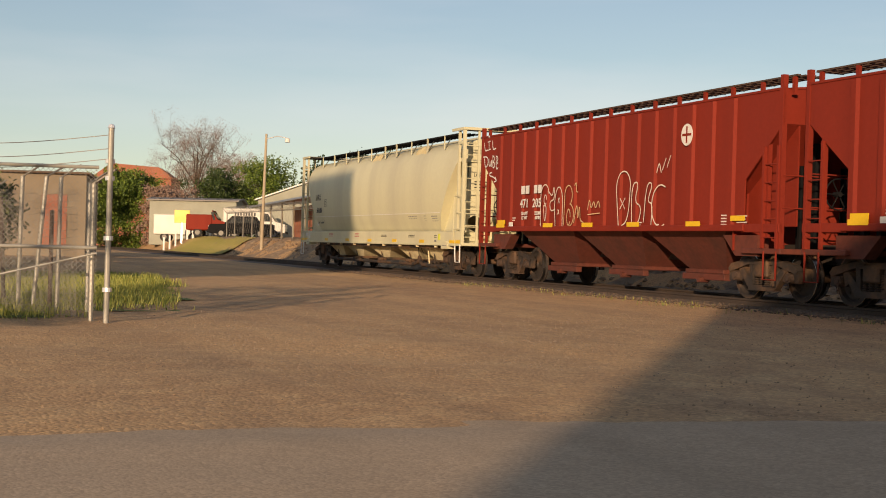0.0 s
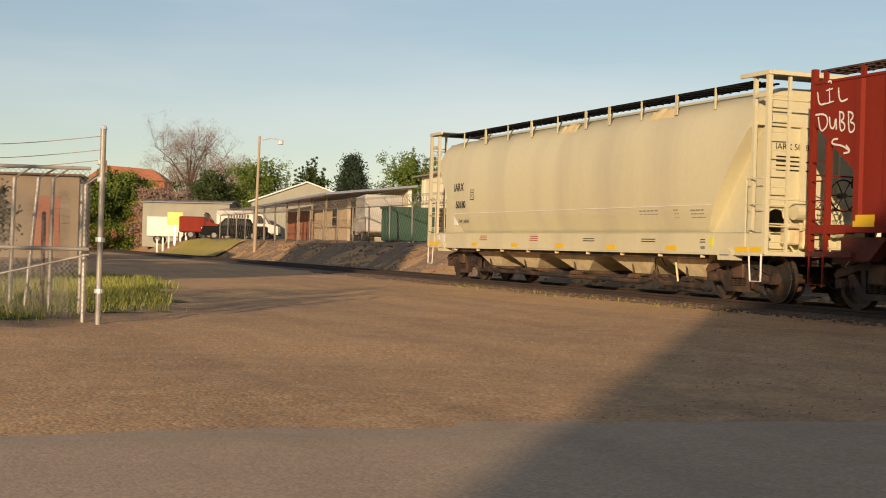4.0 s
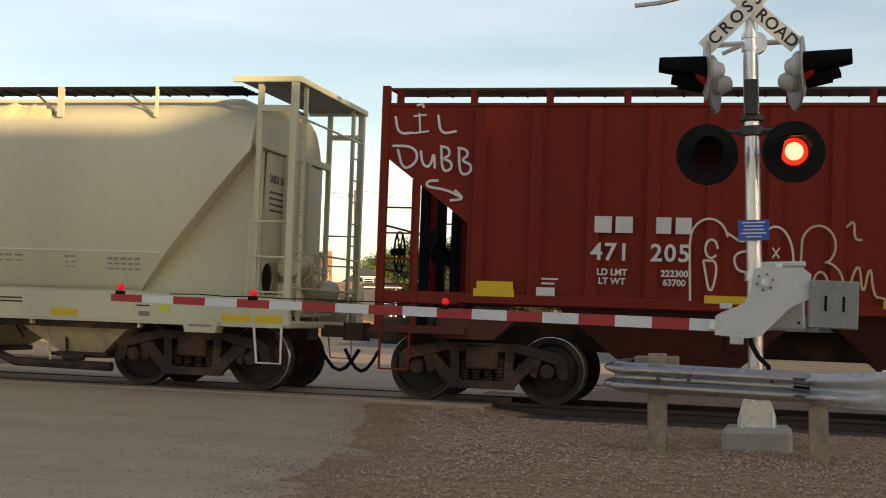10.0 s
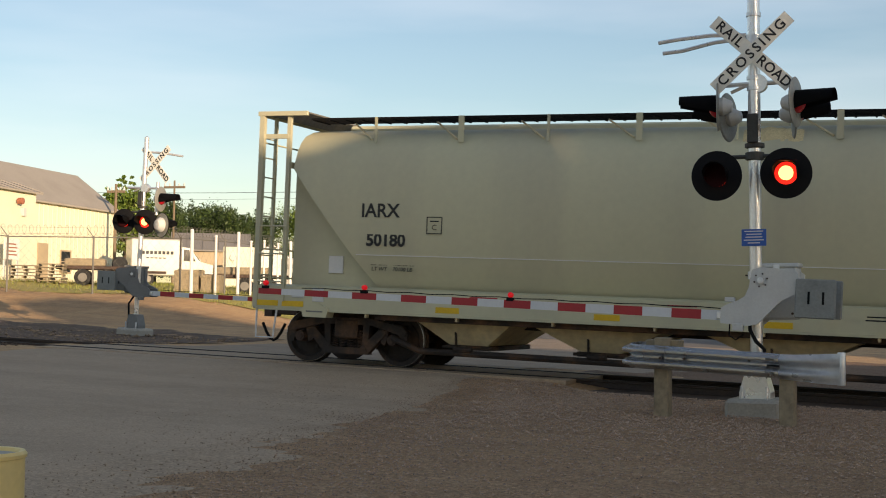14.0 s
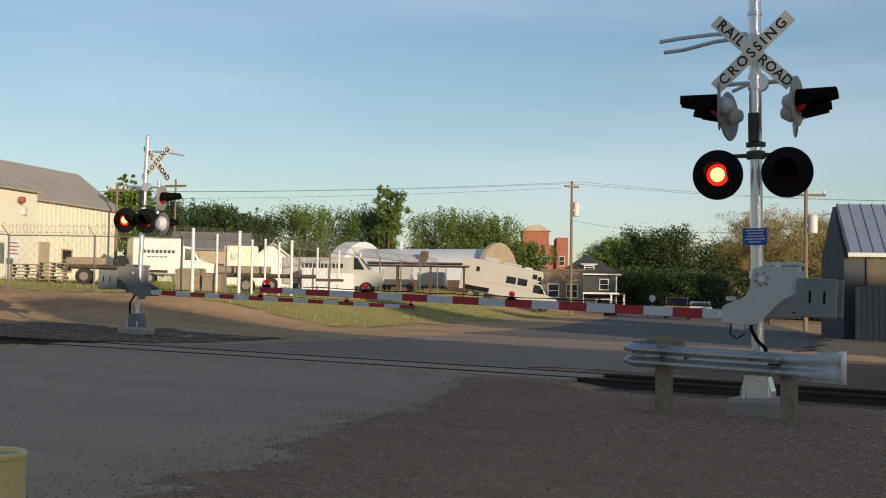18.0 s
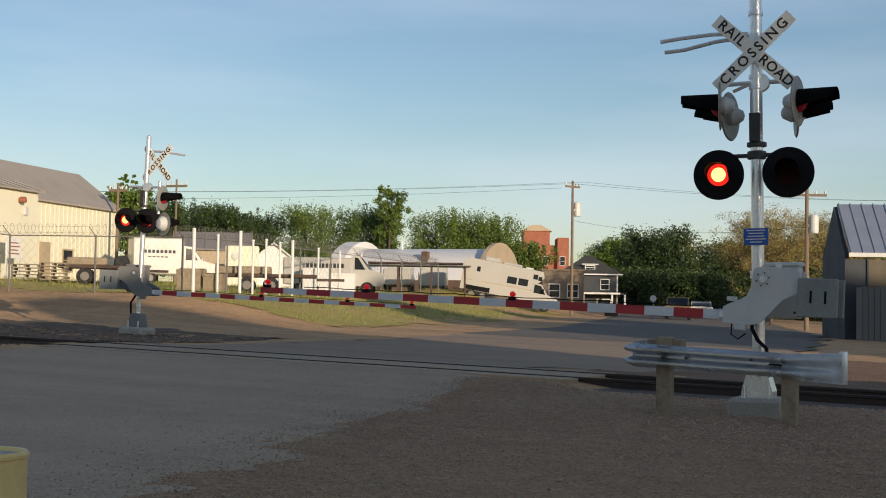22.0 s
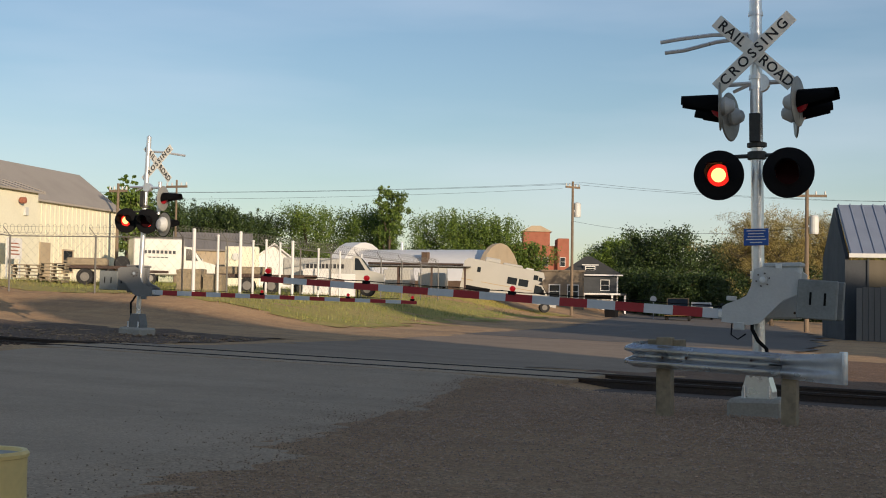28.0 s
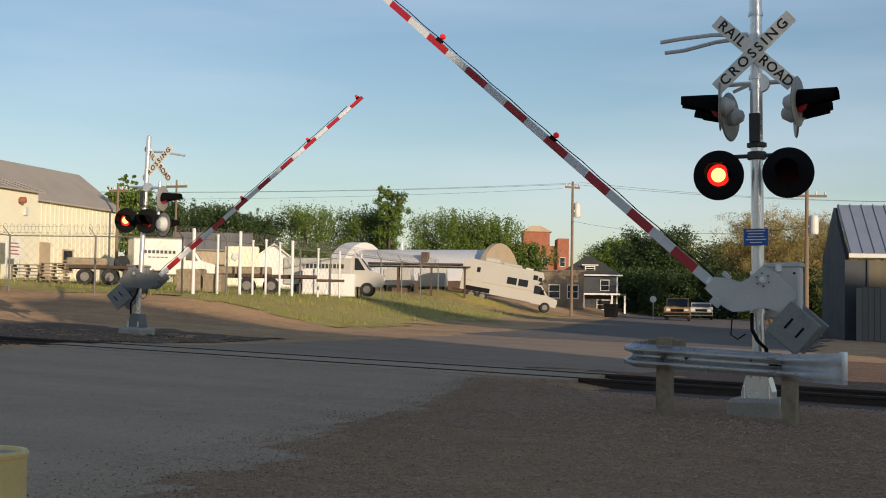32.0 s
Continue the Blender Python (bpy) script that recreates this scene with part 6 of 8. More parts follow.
def van_truck(m, length, label, box_len, body=M_VEHICLE, bars=None, height=2.7):
    """A box van: cab with sloping nose, windscreen, cargo box, wheels. Front towards +x."""
    v = thing("van", m, label, "van")
    w = 1.0
    part("cargo_box", box(bmesh.new(), -length / 2, -length / 2 + box_len, -w, w, .55, height, .06), body, v, "white cargo body")
    x = -length / 2 + box_len
    prof = [(x, .5), (length / 2, .5), (length / 2, 1.15), (length / 2 - .75, 1.35), (length / 2 - 1.25, 2.05), (x, 2.1)]
    cab = part("cab", prism(bmesh.new(), prof, "y", -w + .05, w - .05), body, v, "white cab")
    for s in (-1, 1):
        part("side_window", prism(bmesh.new(), [(x + .1, 1.35), (length / 2 - .95, 1.35), (length / 2 - 1.32, 1.95), (x + .1, 1.98)], "y", s * (w - .045), s * (w - .035)), M_GLASS, cab, "dark cab window")
    part("windscreen", prism(bmesh.new(), [(length / 2 - .74, 1.40), (length / 2 - .70, 1.40), (length / 2 - 1.18, 2.0), (length / 2 - 1.22, 2.0)], "y", -w + .15, w - .15), M_GLASS, cab, "dark windscreen")
    part("bumper", box(bmesh.new(), length / 2 - .02, length / 2 + .1, -w + .05, w - .05, .45, .62, .02), M_BLACK, v)
    for s in (-1, 1):
        part("headlight", box(bmesh.new(), length / 2 - .02, length / 2 + .02, s * .7 - .12, s * .7 + .12, .82, 1.0), M_STRIPE_WHITE, v)
        for wx in (-length / 2 + .9, length / 2 - .85):
            wheel_part(v, wx, s * (w - .12), .36)
    if bars:
        for k, (bx, bw, bz, bh, mat) in enumerate(bars):
            bm = bmesh.new()
            n = max(1, int(bw / .2))
            for j in range(n):
                x0 = -length / 2 + bx + j * bw / n
                box(bm, x0, x0 + bw / n * .7, -w - .012, -w - .004, bz, bz + bh)
            part("sign_bars", bm, mat, v, "dark lettering bars on the side")
    return v


def chain_fence(name, pts, height, label, wire=True, post_gap=3.0, barbs=True, mesh_step=.16, tall=()):
    """Posts along a line of points, with rails, woven wire and a coil of barbed wire on top."""
    f = thing(name, Matrix.Identity(4), label, "fence")
    mesh, top, coil = bmesh.new(), bmesh.new(), bmesh.new()
    for (x0, y0), (x1, y1) in zip(pts, pts[1:]):
        run = math.hypot(x1 - x0, y1 - y0)
        n = max(1, round(run / post_gap))
        for k in range(n + 1):
            x, y = x0 + (x1 - x0) * k / n, y0 + (y1 - y0) * k / n
            z = land(x, y)
            p = part("post", rod(bmesh.new(), (x, y, z - .1), (x, y, z + height + .05), .038, n=8), M_FENCE, f, "galvanised post")
            if barbs:
                part("outrigger", rod(bmesh.new(), (x, y, z + height), (x - .12, y - .28, z + height + .36), .018, n=5), M_FENCE, p)
        for k in range(n):
            xa, ya, xb, yb = (x0 + (x1 - x0) * k / n, y0 + (y1 - y0) * k / n, x0 + (x1 - x0) * (k + 1) / n, y0 + (y1 - y0) * (k + 1) / n)
            za, zb = land(xa, ya), land(xb, yb)
            rod(top, (xa, ya, za + height), (xb, yb, zb + height), .022, n=6)
            if wire:
                cols = int(run / n / mesh_step)
                rowsn = int(height / mesh_step)
                for c in range(-rowsn, cols):
                    for d in (1, -1):
                        lo, hi = max(0, -c), min(rowsn, cols - c)
                        if hi <= lo:
                            continue
                        def at(i):
                            f_ = (c + i) / cols
                            f_ = f_ if d > 0 else 1 - f_
                            return Vector((xa + (xb - xa) * f_, ya + (yb - ya) * f_, za + (zb - za) * f_ + i * height / rowsn))
                        rod(mesh, at(lo), at(hi), .0035, n=3)
            if barbs:
                turns = int(run / n / .28)
                prev = None
                for j in range(turns * 8 + 1):
                    f_ = j / (turns * 8)
                    a = j / 8 * math.tau
                    q = Vector((xa + (xb - xa) * f_, ya + (yb - ya) * f_ + .22 * math.cos(a), za + (zb - za) * f_ + height + .25 + .22 * math.sin(a)))
                    if prev is not None:
                        rod(coil, prev, q, .007, n=3)
                    prev = q
                for h in (.12, .36):
                    rod(coil, (xa - .1, ya - .2, za + height + h), (xb - .1, yb - .2, zb + height + h), .006, n=3)
    part("top_rail", top, M_FENCE, f, "galvanised top rail")
    if wire:
        part("woven_wire", mesh, M_FENCE, f, "diamond woven wire")["kind"] = "stuff"
    if barbs:
        part("razor_coil", coil, M_FENCE, f, "coiled razor wire")["kind"] = "stuff"
    return f


def utility_pole(x, y, height, label, arms=1, can=False, lean=0, turn=0, lamp=False, thick=1.0, reach=1.1):
    p = thing("utility_pole", pose(x, y, land(x, y) - .1, 0, lean, turn), label, "utility pole")
    part("pole", rod(bmesh.new(), (0, 0, 0), (0, 0, height), .10 if lamp else .15 * thick, .07 if lamp else .10 * thick, 10), M_PALEPOLE if lamp else M_POLE, p, "slender pole")
    for k in range(arms):
        bm = box(bmesh.new(), -reach, reach, -.05, .05, height - .5 - .9 * k, height - .36 - .9 * k)
        part("crossarm", bm, M_POLE, p)
        for q in (-.92, -.45, .45, .92):
            part("insulator", lathe(bmesh.new(), [(.0001, 0), (.05, .0), (.06, .1), (.03, .2), (.0001, .2)], pose(q * reach, 0, height - .36 - .9 * k), 8), M_GREYBOX, p)
    if can:
        part("transformer", lathe(bmesh.new(), [(.0001, 0), (.24, 0), (.26, .1), (.26, .95), (.2, 1.05), (.0001, 1.1)], pose(.38, -.1, height - 2.6), 16), M_GREYBOX, p, "grey transformer can")
        part("hanger", box(bmesh.new(), .05, .3, -.12, -.06, height - 2.2, height - 2.1), M_GALV, p)
    if lamp:
        part("lamp_arm", pipe(bmesh.new(), [(0, 0, height - .3), (.7, -.1, height - .12), (1.2, -.15, height - .2)], .03, 6), M_GALV, p)
        part("lamp_head", lathe(bmesh.new(), [(.0001, -.3), (.16, -.28), (.14, -.05), (.06, 0), (.0001, 0)], pose(1.3, -.15, height - .2), 12), M_GREYBOX, p, "grey yard lamp")
    return p


def wires(name, a, b, sags, label):
    for dx, dz, sag in sags:
        pts = [Vector(a).lerp(Vector(b), k / 16) + Vector((dx, 0, dz - sag * 4 * (k / 16) * (1 - k / 16))) for k in range(17)]
        tagged(part(name, pipe(bmesh.new(), pts, .011, 4), M_BLACK), label, "cable", "overhead wires of the street")


def at_land(x, y, turn=0, up=0.0):
    return pose(x, y, land(x, y) + up, 0, 0, turn)


# ---- beyond the crossing: yard, trucks, houses, street ----
# cream metal building with a grey roof, its long wall running away from the line
b = barn(pose(-46.35, 47.66, 2.0, 0, 0, 99.8), 18.3, 5.3, 4.30, 6.28, M_WHITEWALL, M_TANROOF, "cream ribbed metal building with a low grey roof", seams=False)
part("door", box(bmesh.new(), 9.7, 10.75, -.06, .02, -.1, 2.05, .01), M_TAN, b, "brown door")
window(b, 12.6, -.02, 1.15, 1.0, 1.1, frame=M_TAN)
b = barn(pose(-45.15, 47.4, 2.0, 0, 0, 99.8), 8.0, 3.0, 4.42, 4.9, M_WHITEWALL, M_TANROOF, "taller cream annex of the metal building", ribs=False)
part("vent_cap", lathe(bmesh.new(), [(.0001, 0), (.16, .0), (.16, .25), (.0001, .3)], pose(6.2, -.1, 3.9, 90), 12), M_BRICK, b, "round red vent")
part("wall_box", box(bmesh.new(), 6.6, 6.9, -.14, 0, 3.2, 3.6, .01), M_GREYBOX, b)
sb = thing("notice_board", at_land(-45.0, 51.8, 95), "white notice board on two posts", "sign")
for x in (-.5, .5):
    part("post", box(bmesh.new(), x - .04, x + .04, -.04, .04, -.1, 1.8), M_GALV, sb)
part("panel", box(bmesh.new(), -.6, .6, -.07, -.04, 1.0, 2.0, .01), M_SIGN, sb, "white panel")
bm = bmesh.new()
for k in range(4):
    box(bm, -.45, .4 - .1 * (k % 2), -.076, -.071, 1.2 + .17 * k, 1.26 + .17 * k)
part("panel_bars", bm, M_BRICK, sb)

chain_fence("chain_link_fence", [(-40.5, 41.6), (-30.5, 44.6)], 2.2, "chain-link fence with razor wire round the contractor's yard", mesh_step=.34)
chain_fence("chain_link_fence", [(-30.5, 44.6), (-33.2, 64.6), (-35.4, 80.0)], 2.2, "chain-link fence with razor wire along the grass verge", mesh_step=.5, post_gap=4.0)
for x, y, h in ((-30.39, 45.2, 2.5), (-30.68, 47.35, 2.35), (-30.97, 49.5, 2.6), (-31.15, 50.8, 2.3), (-31.34, 52.2, 2.4), (-31.55, 53.75, 2.35), (-31.74, 55.2, 2.5), (-32.18, 58.45, 2.3), (-32.58, 61.4, 2.3), (-33.0, 64.6, 2.3)):
    t = thing("steel_post", at_land(x, y), "tall white-painted steel fence post", "post", "tall yard posts")
    part("pipe", rod(bmesh.new(), (0, 0, -.1), (0, 0, h), .05 if h < 2.5 else .07, n=12), M_SIGN, t)
    part("cap", lathe(bmesh.new(), [(.0001, h), (.075, h), (.06, h + .05), (.0001, h + .07)], Matrix.Identity(4), 12), M_SIGN, t)


def pallet_stack(x, y, n, turn):
    p = thing("pallet_stack", at_land(x, y, turn), "stack of weathered wooden pallets", "pallets")
    for k in range(n):
        z = .15 * k
        pallet = part("pallet", box(bmesh.new(), -.04, .04, -.55, .55, z + .02, z + .11), M_WOOD, p, "", pose(random.uniform(-.04, .04), random.uniform(-.04, .04), 0, 0, 0, random.uniform(-4, 4)))
        for j in range(5):
            part("slat", box(bmesh.new(), -.6, .6, -.5 + .25 * j - .05, -.5 + .25 * j + .05, z + .11, z + .135), M_WOOD, pallet)
        for j in (-.55, .55):
            part("stringer", box(bmesh.new(), j - .04, j + .04, -.55, .55, z + .02, z + .11), M_WOOD, pallet)


def crate(x, y, turn, w, h, material, label, name="crate"):
    c = thing(name, at_land(x, y, turn), label, "box")
    part("body", box(bmesh.new(), -w / 2, w / 2, -.5, .5, .04, h, .02), material, c)
    for z in (.08, h - .12):
        part("batten", box(bmesh.new(), -w / 2 - .02, w / 2 + .02, -.53, -.5, z, z + .1), material, c)


crate(-33.3, 49.3, 25, 1.0, .95, M_WOOD, "wooden crate standing behind the fence")
crate(-32.4, 49.8, 20, .8, .8, M_WOOD, "wooden crate standing behind the fence")
crate(-33.9, 50.4, 30, 1.1, 1.0, M_WOOD, "brown wooden crate behind the fence")
crate(-34.3, 62.2, 24, 1.4, 1.35, M_SIGN, "white storage box beside the parked van", "storage_box")
crate(-33.2, 62.9, 24, 1.3, 1.2, M_SIGN, "white storage box beside the parked van", "storage_box")
pallet_stack(-41.3, 48.5, 5, 35)
pallet_stack(-40.6, 49.4, 6, 30)


def flat_trailer(x, y, turn, length, label, spare=True):
    t = thing("trailer", at_land(x, y, turn), label, "trailer")
    part("bed", box(bmesh.new(), -length / 2, length / 2, -1, 1, .75, .9, .02), M_RUST, t, "dark steel bed")
    part("drawbar", prism(bmesh.new(), [(length / 2, -.4), (length / 2 + 1.3, -.05), (length / 2 + 1.3, .05), (length / 2, .4)], "z", .62, .74), M_RUST, t)
    for q in (-.6, .5):
        for s in (-.95, .95):
            wheel_part(t, q, s, .38)
    part("load", box(bmesh.new(), -length * .4, length * .1, -.7, .7, .9, 1.25, .05), M_WOOD, t, "timber load")
    if spare:
        part("spare_wheel", lathe(bmesh.new(), [(.1, -.1), (.3, -.12), (.36, 0), (.3, .12), (.1, .1)], pose(length * .28, -.6, 1.02, 80), 18), M_TYRE, t)


flat_trailer(-40.0, 51.9, 34, 3.6, "rusty flat trailer loaded with timber and a spare wheel")
flat_trailer(-33.6, 55.5, 30, 5.2, "dark flat trailer parked behind the fence", False)
van_truck(at_land(-43.5, 62.6, 44), 4.4, "white box van with dark lettering, parked behind the fence", 2.7, bars=[(.35, 1.95, 1.68, .17, M_DARKWALL), (.8, 1.1, 1.45, .06, M_DARKWALL)], height=2.5)
van_truck(at_land(-34.2, 63.9, 24), 5.2, "white box van with dark lettering and a ladder on its roof", 3.6, bars=[(1.2, 2.0, 1.42, .22, M_INK)], height=1.95)
van_truck(at_land(-45.2, 94.9, 110), 4.8, "white utility truck with service boxes", 2.9, height=1.75)
van_truck(at_land(-42.8, 95.9, 110), 4.8, "white pickup truck by the carport", 2.8, height=1.6)
rack = thing("pipe_rack", at_land(-39.9, 86.3, 24), "low carport frame of rusty posts with stacked pipes", "rack")
for k in range(4):
    for yy in (0, 3):
        part("post", box(bmesh.new(), -3.5 + 2.3 * k - .07, -3.5 + 2.3 * k + .07, yy - .07, yy + .07, -.1, 2.0), M_RUST, rack)
part("roof_sheet", box(bmesh.new(), -3.8, 3.8, -.3, 3.3, 2.0, 2.06, .01), M_GREYBOARD, rack, "weathered sheet roof")
for k in range(5):
    part("pipe", rod(bmesh.new(), (-3.3, .4 + .35 * k, 2.2), (3.3, .4 + .35 * k, 2.2), .07, n=8), M_RUST, rack)

b = barn(pose(-56.5, 81.8, 2.3, 0, 0, 34), 5.2, 5, 2.5, 3.7, M_TAN, M_ROOFGREY, "small tan house with a grey gabled roof", name="house", ribs=False)
window(b, 1.4, -.02, 1.3, .8, .9)
b = barn(at_land(-48.3, 79.2, 30), 2.3, 4, 2.0, 2.9, M_SIGN, M_SIGN, "small white gabled shed", name="shed", ribs=False, along="y")
sl = thing("storage_tank", at_land(-49.2, 78.9, 30), "cream storage box with a round vent", "tank")
part("body", box(bmesh.new(), -1.1, 1.1, -1, 1, 0, 2.7, .05), M_WHITEWALL, sl)
part("vent", lathe(bmesh.new(), [(.0001, 0), (.25, 0), (.25, .1), (.0001, .12)], pose(-.4, -1.0, 2.0, 90), 14), M_GREYBOX, sl)

# long round-roofed hall: an arched shell with a tan end
hall = thing("arched_hall", pose(-60.8, 112.9, land(-58, 111) - 1.35, 0, 0, 3.5), "long white round-roofed hall with a tan end wall", "building")
bm = bmesh.new()
arch = [(6 - 6 * math.cos(math.pi * k / 14), 1.2 + 4.2 * math.sin(math.pi * k / 14)) for k in range(15)]
prism(bm, [(0, -.5)] + arch + [(12, -.5)], "x", 0, 14.2)
part("shell", bm, M_SIGN, hall, "white arched roof shell", flat=False)
part("end_hood", prism(bmesh.new(), [(-.3, -.5), (-.3, 1.4)] + [(6 - 6.5 * math.cos(math.pi * k / 14), 1.4 + 4.7 * math.sin(math.pi * k / 14)) for k in range(1, 14)] + [(12.3, 1.4), (12.3, -.5)], "x", -.6, .9), M_SIGN, hall, "white raised end hood")
part("end_wall", prism(bmesh.new(), [(-.3, -.5), (-.3, 1.4)] + [(6 - 6.5 * math.cos(math.pi * k / 14), 1.4 + 4.6 * math.sin(math.pi * k / 14)) for k in range(1, 14)] + [(12.3, 1.4), (12.3, -.5)], "x", 14.2, 14.6), M_TAN, hall, "tan stepped end wall")
part("side_wall", box(bmesh.new(), .1, 14.1, -.3, -.02, -.5, 2.35), M_DULLBRICK, hall, "dark brown side wall")
part("chimney", box(bmesh.new(), 8.3, 8.9, 1.6, 2.2, 3.0, 5.0, .02), M_DULLBRICK, hall, "brick chimney")
part("stove_pipe", rod(bmesh.new(), (5.0, 5, 5.2), (5.0, 5, 6.1), .12, n=10), M_GALV, hall)
ann = thing("low_annex", pose(-37.6, 105.8, land(-38, 106) - .4, 0, 0, 23.5), "low brown flat-roofed annex beside the hall", "building")
part("wall", box(bmesh.new(), 0, 3.4, 0, 6, -.5, 2.9, .03), M_BROWNWALL, ann, "brown rendered wall")
part("parapet", box(bmesh.new(), -.1, 3.5, -.1, 6.1, 2.9, 3.05, .02), M_BROWNWALL, ann)
for x in (1.0, 2.5):
    window(ann, x, -.0, 1.3, .8, 1.0)

house = thing("house", pose(-38.0, 112.25, land(-38, 112) - .85, 0, 0, 22) @ Matrix.Scale(.83, 4), "dark slate two-storey house with white porch posts", "house")
part("wall", box(bmesh.new(), 0, 5.6, 0, 6, -.4, 4.0), M_DARKWALL, house, "dark slate siding")
bm = bmesh.new()
v = [bm.verts.new(q) for q in ((-.5, -.5, 3.95), (6.1, -.5, 3.95), (6.1, 6.5, 3.95), (-.5, 6.5, 3.95), (2.5, 2.7, 5.95), (3.1, 2.7, 5.95), (3.1, 3.6, 5.95), (2.5, 3.6, 5.95))]
for f in ((3, 2, 1, 0), (0, 1, 5, 4), (1, 2, 6, 5), (2, 3, 7, 6), (3, 0, 4, 7), (4, 5, 6, 7)):
    bm.faces.new([v[k] for k in f])
part("roof", bm, M_ROOFDARK, house, "dark hipped shingle roof")
part("eave_trim", box(bmesh.new(), -.5, 6.1, -.56, -.505, 3.86, 3.99), M_SIGN, house, "white eave board")
for x in (.03, 5.57):
    part("corner_board", box(bmesh.new(), x - .07, x + .07, -.03, .0, -.2, 3.9), M_SIGN, house, "white corner board")
part("dormer", box(bmesh.new(), 2.1, 3.5, .35, 2.2, 4.3, 4.95, .03), M_DARKWALL, house)
part("dormer_trim", box(bmesh.new(), 1.95, 3.65, .2, .33, 4.93, 5.03), M_SIGN, house, "white dormer eave")
window(house, 2.8, .33, 4.62, .9, .35)
part("frieze", box(bmesh.new(), -.1, 5.7, -1.86, -1.80, 1.88, 2.06), M_SIGN, house, "white porch frieze")
window(house, 4.3, -.0, 2.9, .8, 1.0)
window(house, 1.3, -.0, 2.9, .8, 1.0)
window(house, 4.2, -.0, .9, 1.3, .9)
part("porch_roof", box(bmesh.new(), -.2, 6.4, -1.8, 0, 1.85, 2.05, .02), M_DARKWALL, house)
for x in (0, 2.0, 4.9, 6.2):
    part("porch_post", box(bmesh.new(), x - .09, x + .09, -1.75, -1.57, -.3, 1.85), M_SIGN, house, "white porch post")

far = thing("brick_block", pose(-95.5, 241.0, 4.0, 0, 0, 23), "distant red brick building with stepped flat roofs", "building")
for name, a in (("wing", (-4.5, 13.5, 0, 12, -6, 8.6)), ("tower", (5.6, 10.6, -1, 6, -6, 11.2)), ("wing", (12, 14.2, -1, 6, -6, 10.0))):
    part(name, box(bmesh.new(), *a, .1), M_BRICK, far, "red brick wall")
part("tower_roof", prism(bmesh.new(), [(5.2, 11.2), (11.0, 11.2), (8.8, 12.3), (7.2, 12.3)], "y", -1.3, 6.3), M_TAN, far, "tan cap roof")
part("cornice", box(bmesh.new(), -4.7, 5.5, -.3, 12, 7.3, 7.7), M_TAN, far)
for x in (-3.2, -1.2, 1.0, 3.0, 6.5, 8.2, 9.8, 13.0):
    window(far, x, -.05 if x < 5 else -1.05, 5.6, .9, 1.6)

# motorhome on the slope
rv = thing("motorhome", pose(-35.2, 91.4, land(-33.4, 92.0) + .44, 0, 9.5, 22), "white motorhome with dark windows, nose down the slope", "motorhome")
part("coach", prism(bmesh.new(), [(-3.4, .62), (1.6, .55), (1.6, 1.75), (2.0, 1.9), (2.35, 2.35), (2.2, 2.75), (-3.1, 2.85), (-3.4, 2.6)], "y", -1.12, 1.12), M_VEHICLE, rv, "white coach body")
cab = part("cab", prism(bmesh.new(), [(1.6, .5), (3.45, .45), (3.5, 1.0), (2.75, 1.2), (2.25, 1.85), (1.6, 1.9)], "y", -.95, .95), M_VEHICLE, rv, "white van nose")
for s in (-1, 1):
    part("side_window", prism(bmesh.new(), [(1.75, 1.2), (2.6, 1.2), (2.2, 1.75), (1.75, 1.78)], "y", s * .955, s * .965), M_GLASS, cab)
    for wx in (-2.55, -1.75, 2.7):
        wheel_part(rv, wx, s * .92, .36)
part("windscreen", prism(bmesh.new(), [(2.74, 1.24), (2.78, 1.24), (2.30, 1.84), (2.26, 1.84)], "y", -.8, .8), M_GLASS, cab)
for x, w, z, h in ((.12, .68, 1.78, .48), (.92, .68, 1.78, .48), (-2.3, .25, 2.15, .35), (1.72, .32, 2.3, .34), (2.06, .26, 2.22, .28)):
    part("window", box(bmesh.new(), x - w / 2, x + w / 2, -1.13, -1.12, z - h / 2, z + h / 2), M_GLASS, rv, "dark coach window")
part("door", box(bmesh.new(), -2.6, -2.0, -1.127, -1.12, .8, 2.5), M_VEHICLE, rv, "coach door")
part("roof_pod", box(bmesh.new(), -2.0, -.9, -.6, .6, 2.8, 3.15, .08), M_VEHICLE, rv, "roof air conditioner")
part("roof_pod", box(bmesh.new(), -.7, .7, -.5, .5, 2.78, 2.98, .08), M_VEHICLE, rv, "low white roof pod")
part("roof_vent", box(bmesh.new(), .95, 1.5, -.3, .3, 2.78, 2.9, .03), M_GREYBOX, rv)
part("wheel_arch", box(bmesh.new(), -3.0, -1.3, -1.128, -1.119, .62, .95, .01), M_BLACK, rv, "dark rear wheel arch")
part("side_mirror", box(bmesh.new(), 2.35, 2.45, -1.2, -1.0, 1.25, 1.55, .02), M_BLACK, rv)
part("headlight", box(bmesh.new(), 3.46, 3.51, -.85, -.6, .72, .9, .01), M_STRIPE_WHITE, rv)
part("stripe", box(bmesh.new(), -3.38, 1.6, -1.126, -1.121, 1.3, 1.36), M_TAN, rv)
part("bumper", box(bmesh.new(), -3.9, -3.4, -1.1, 1.1, .5, .62, .02), M_RUST, rv)

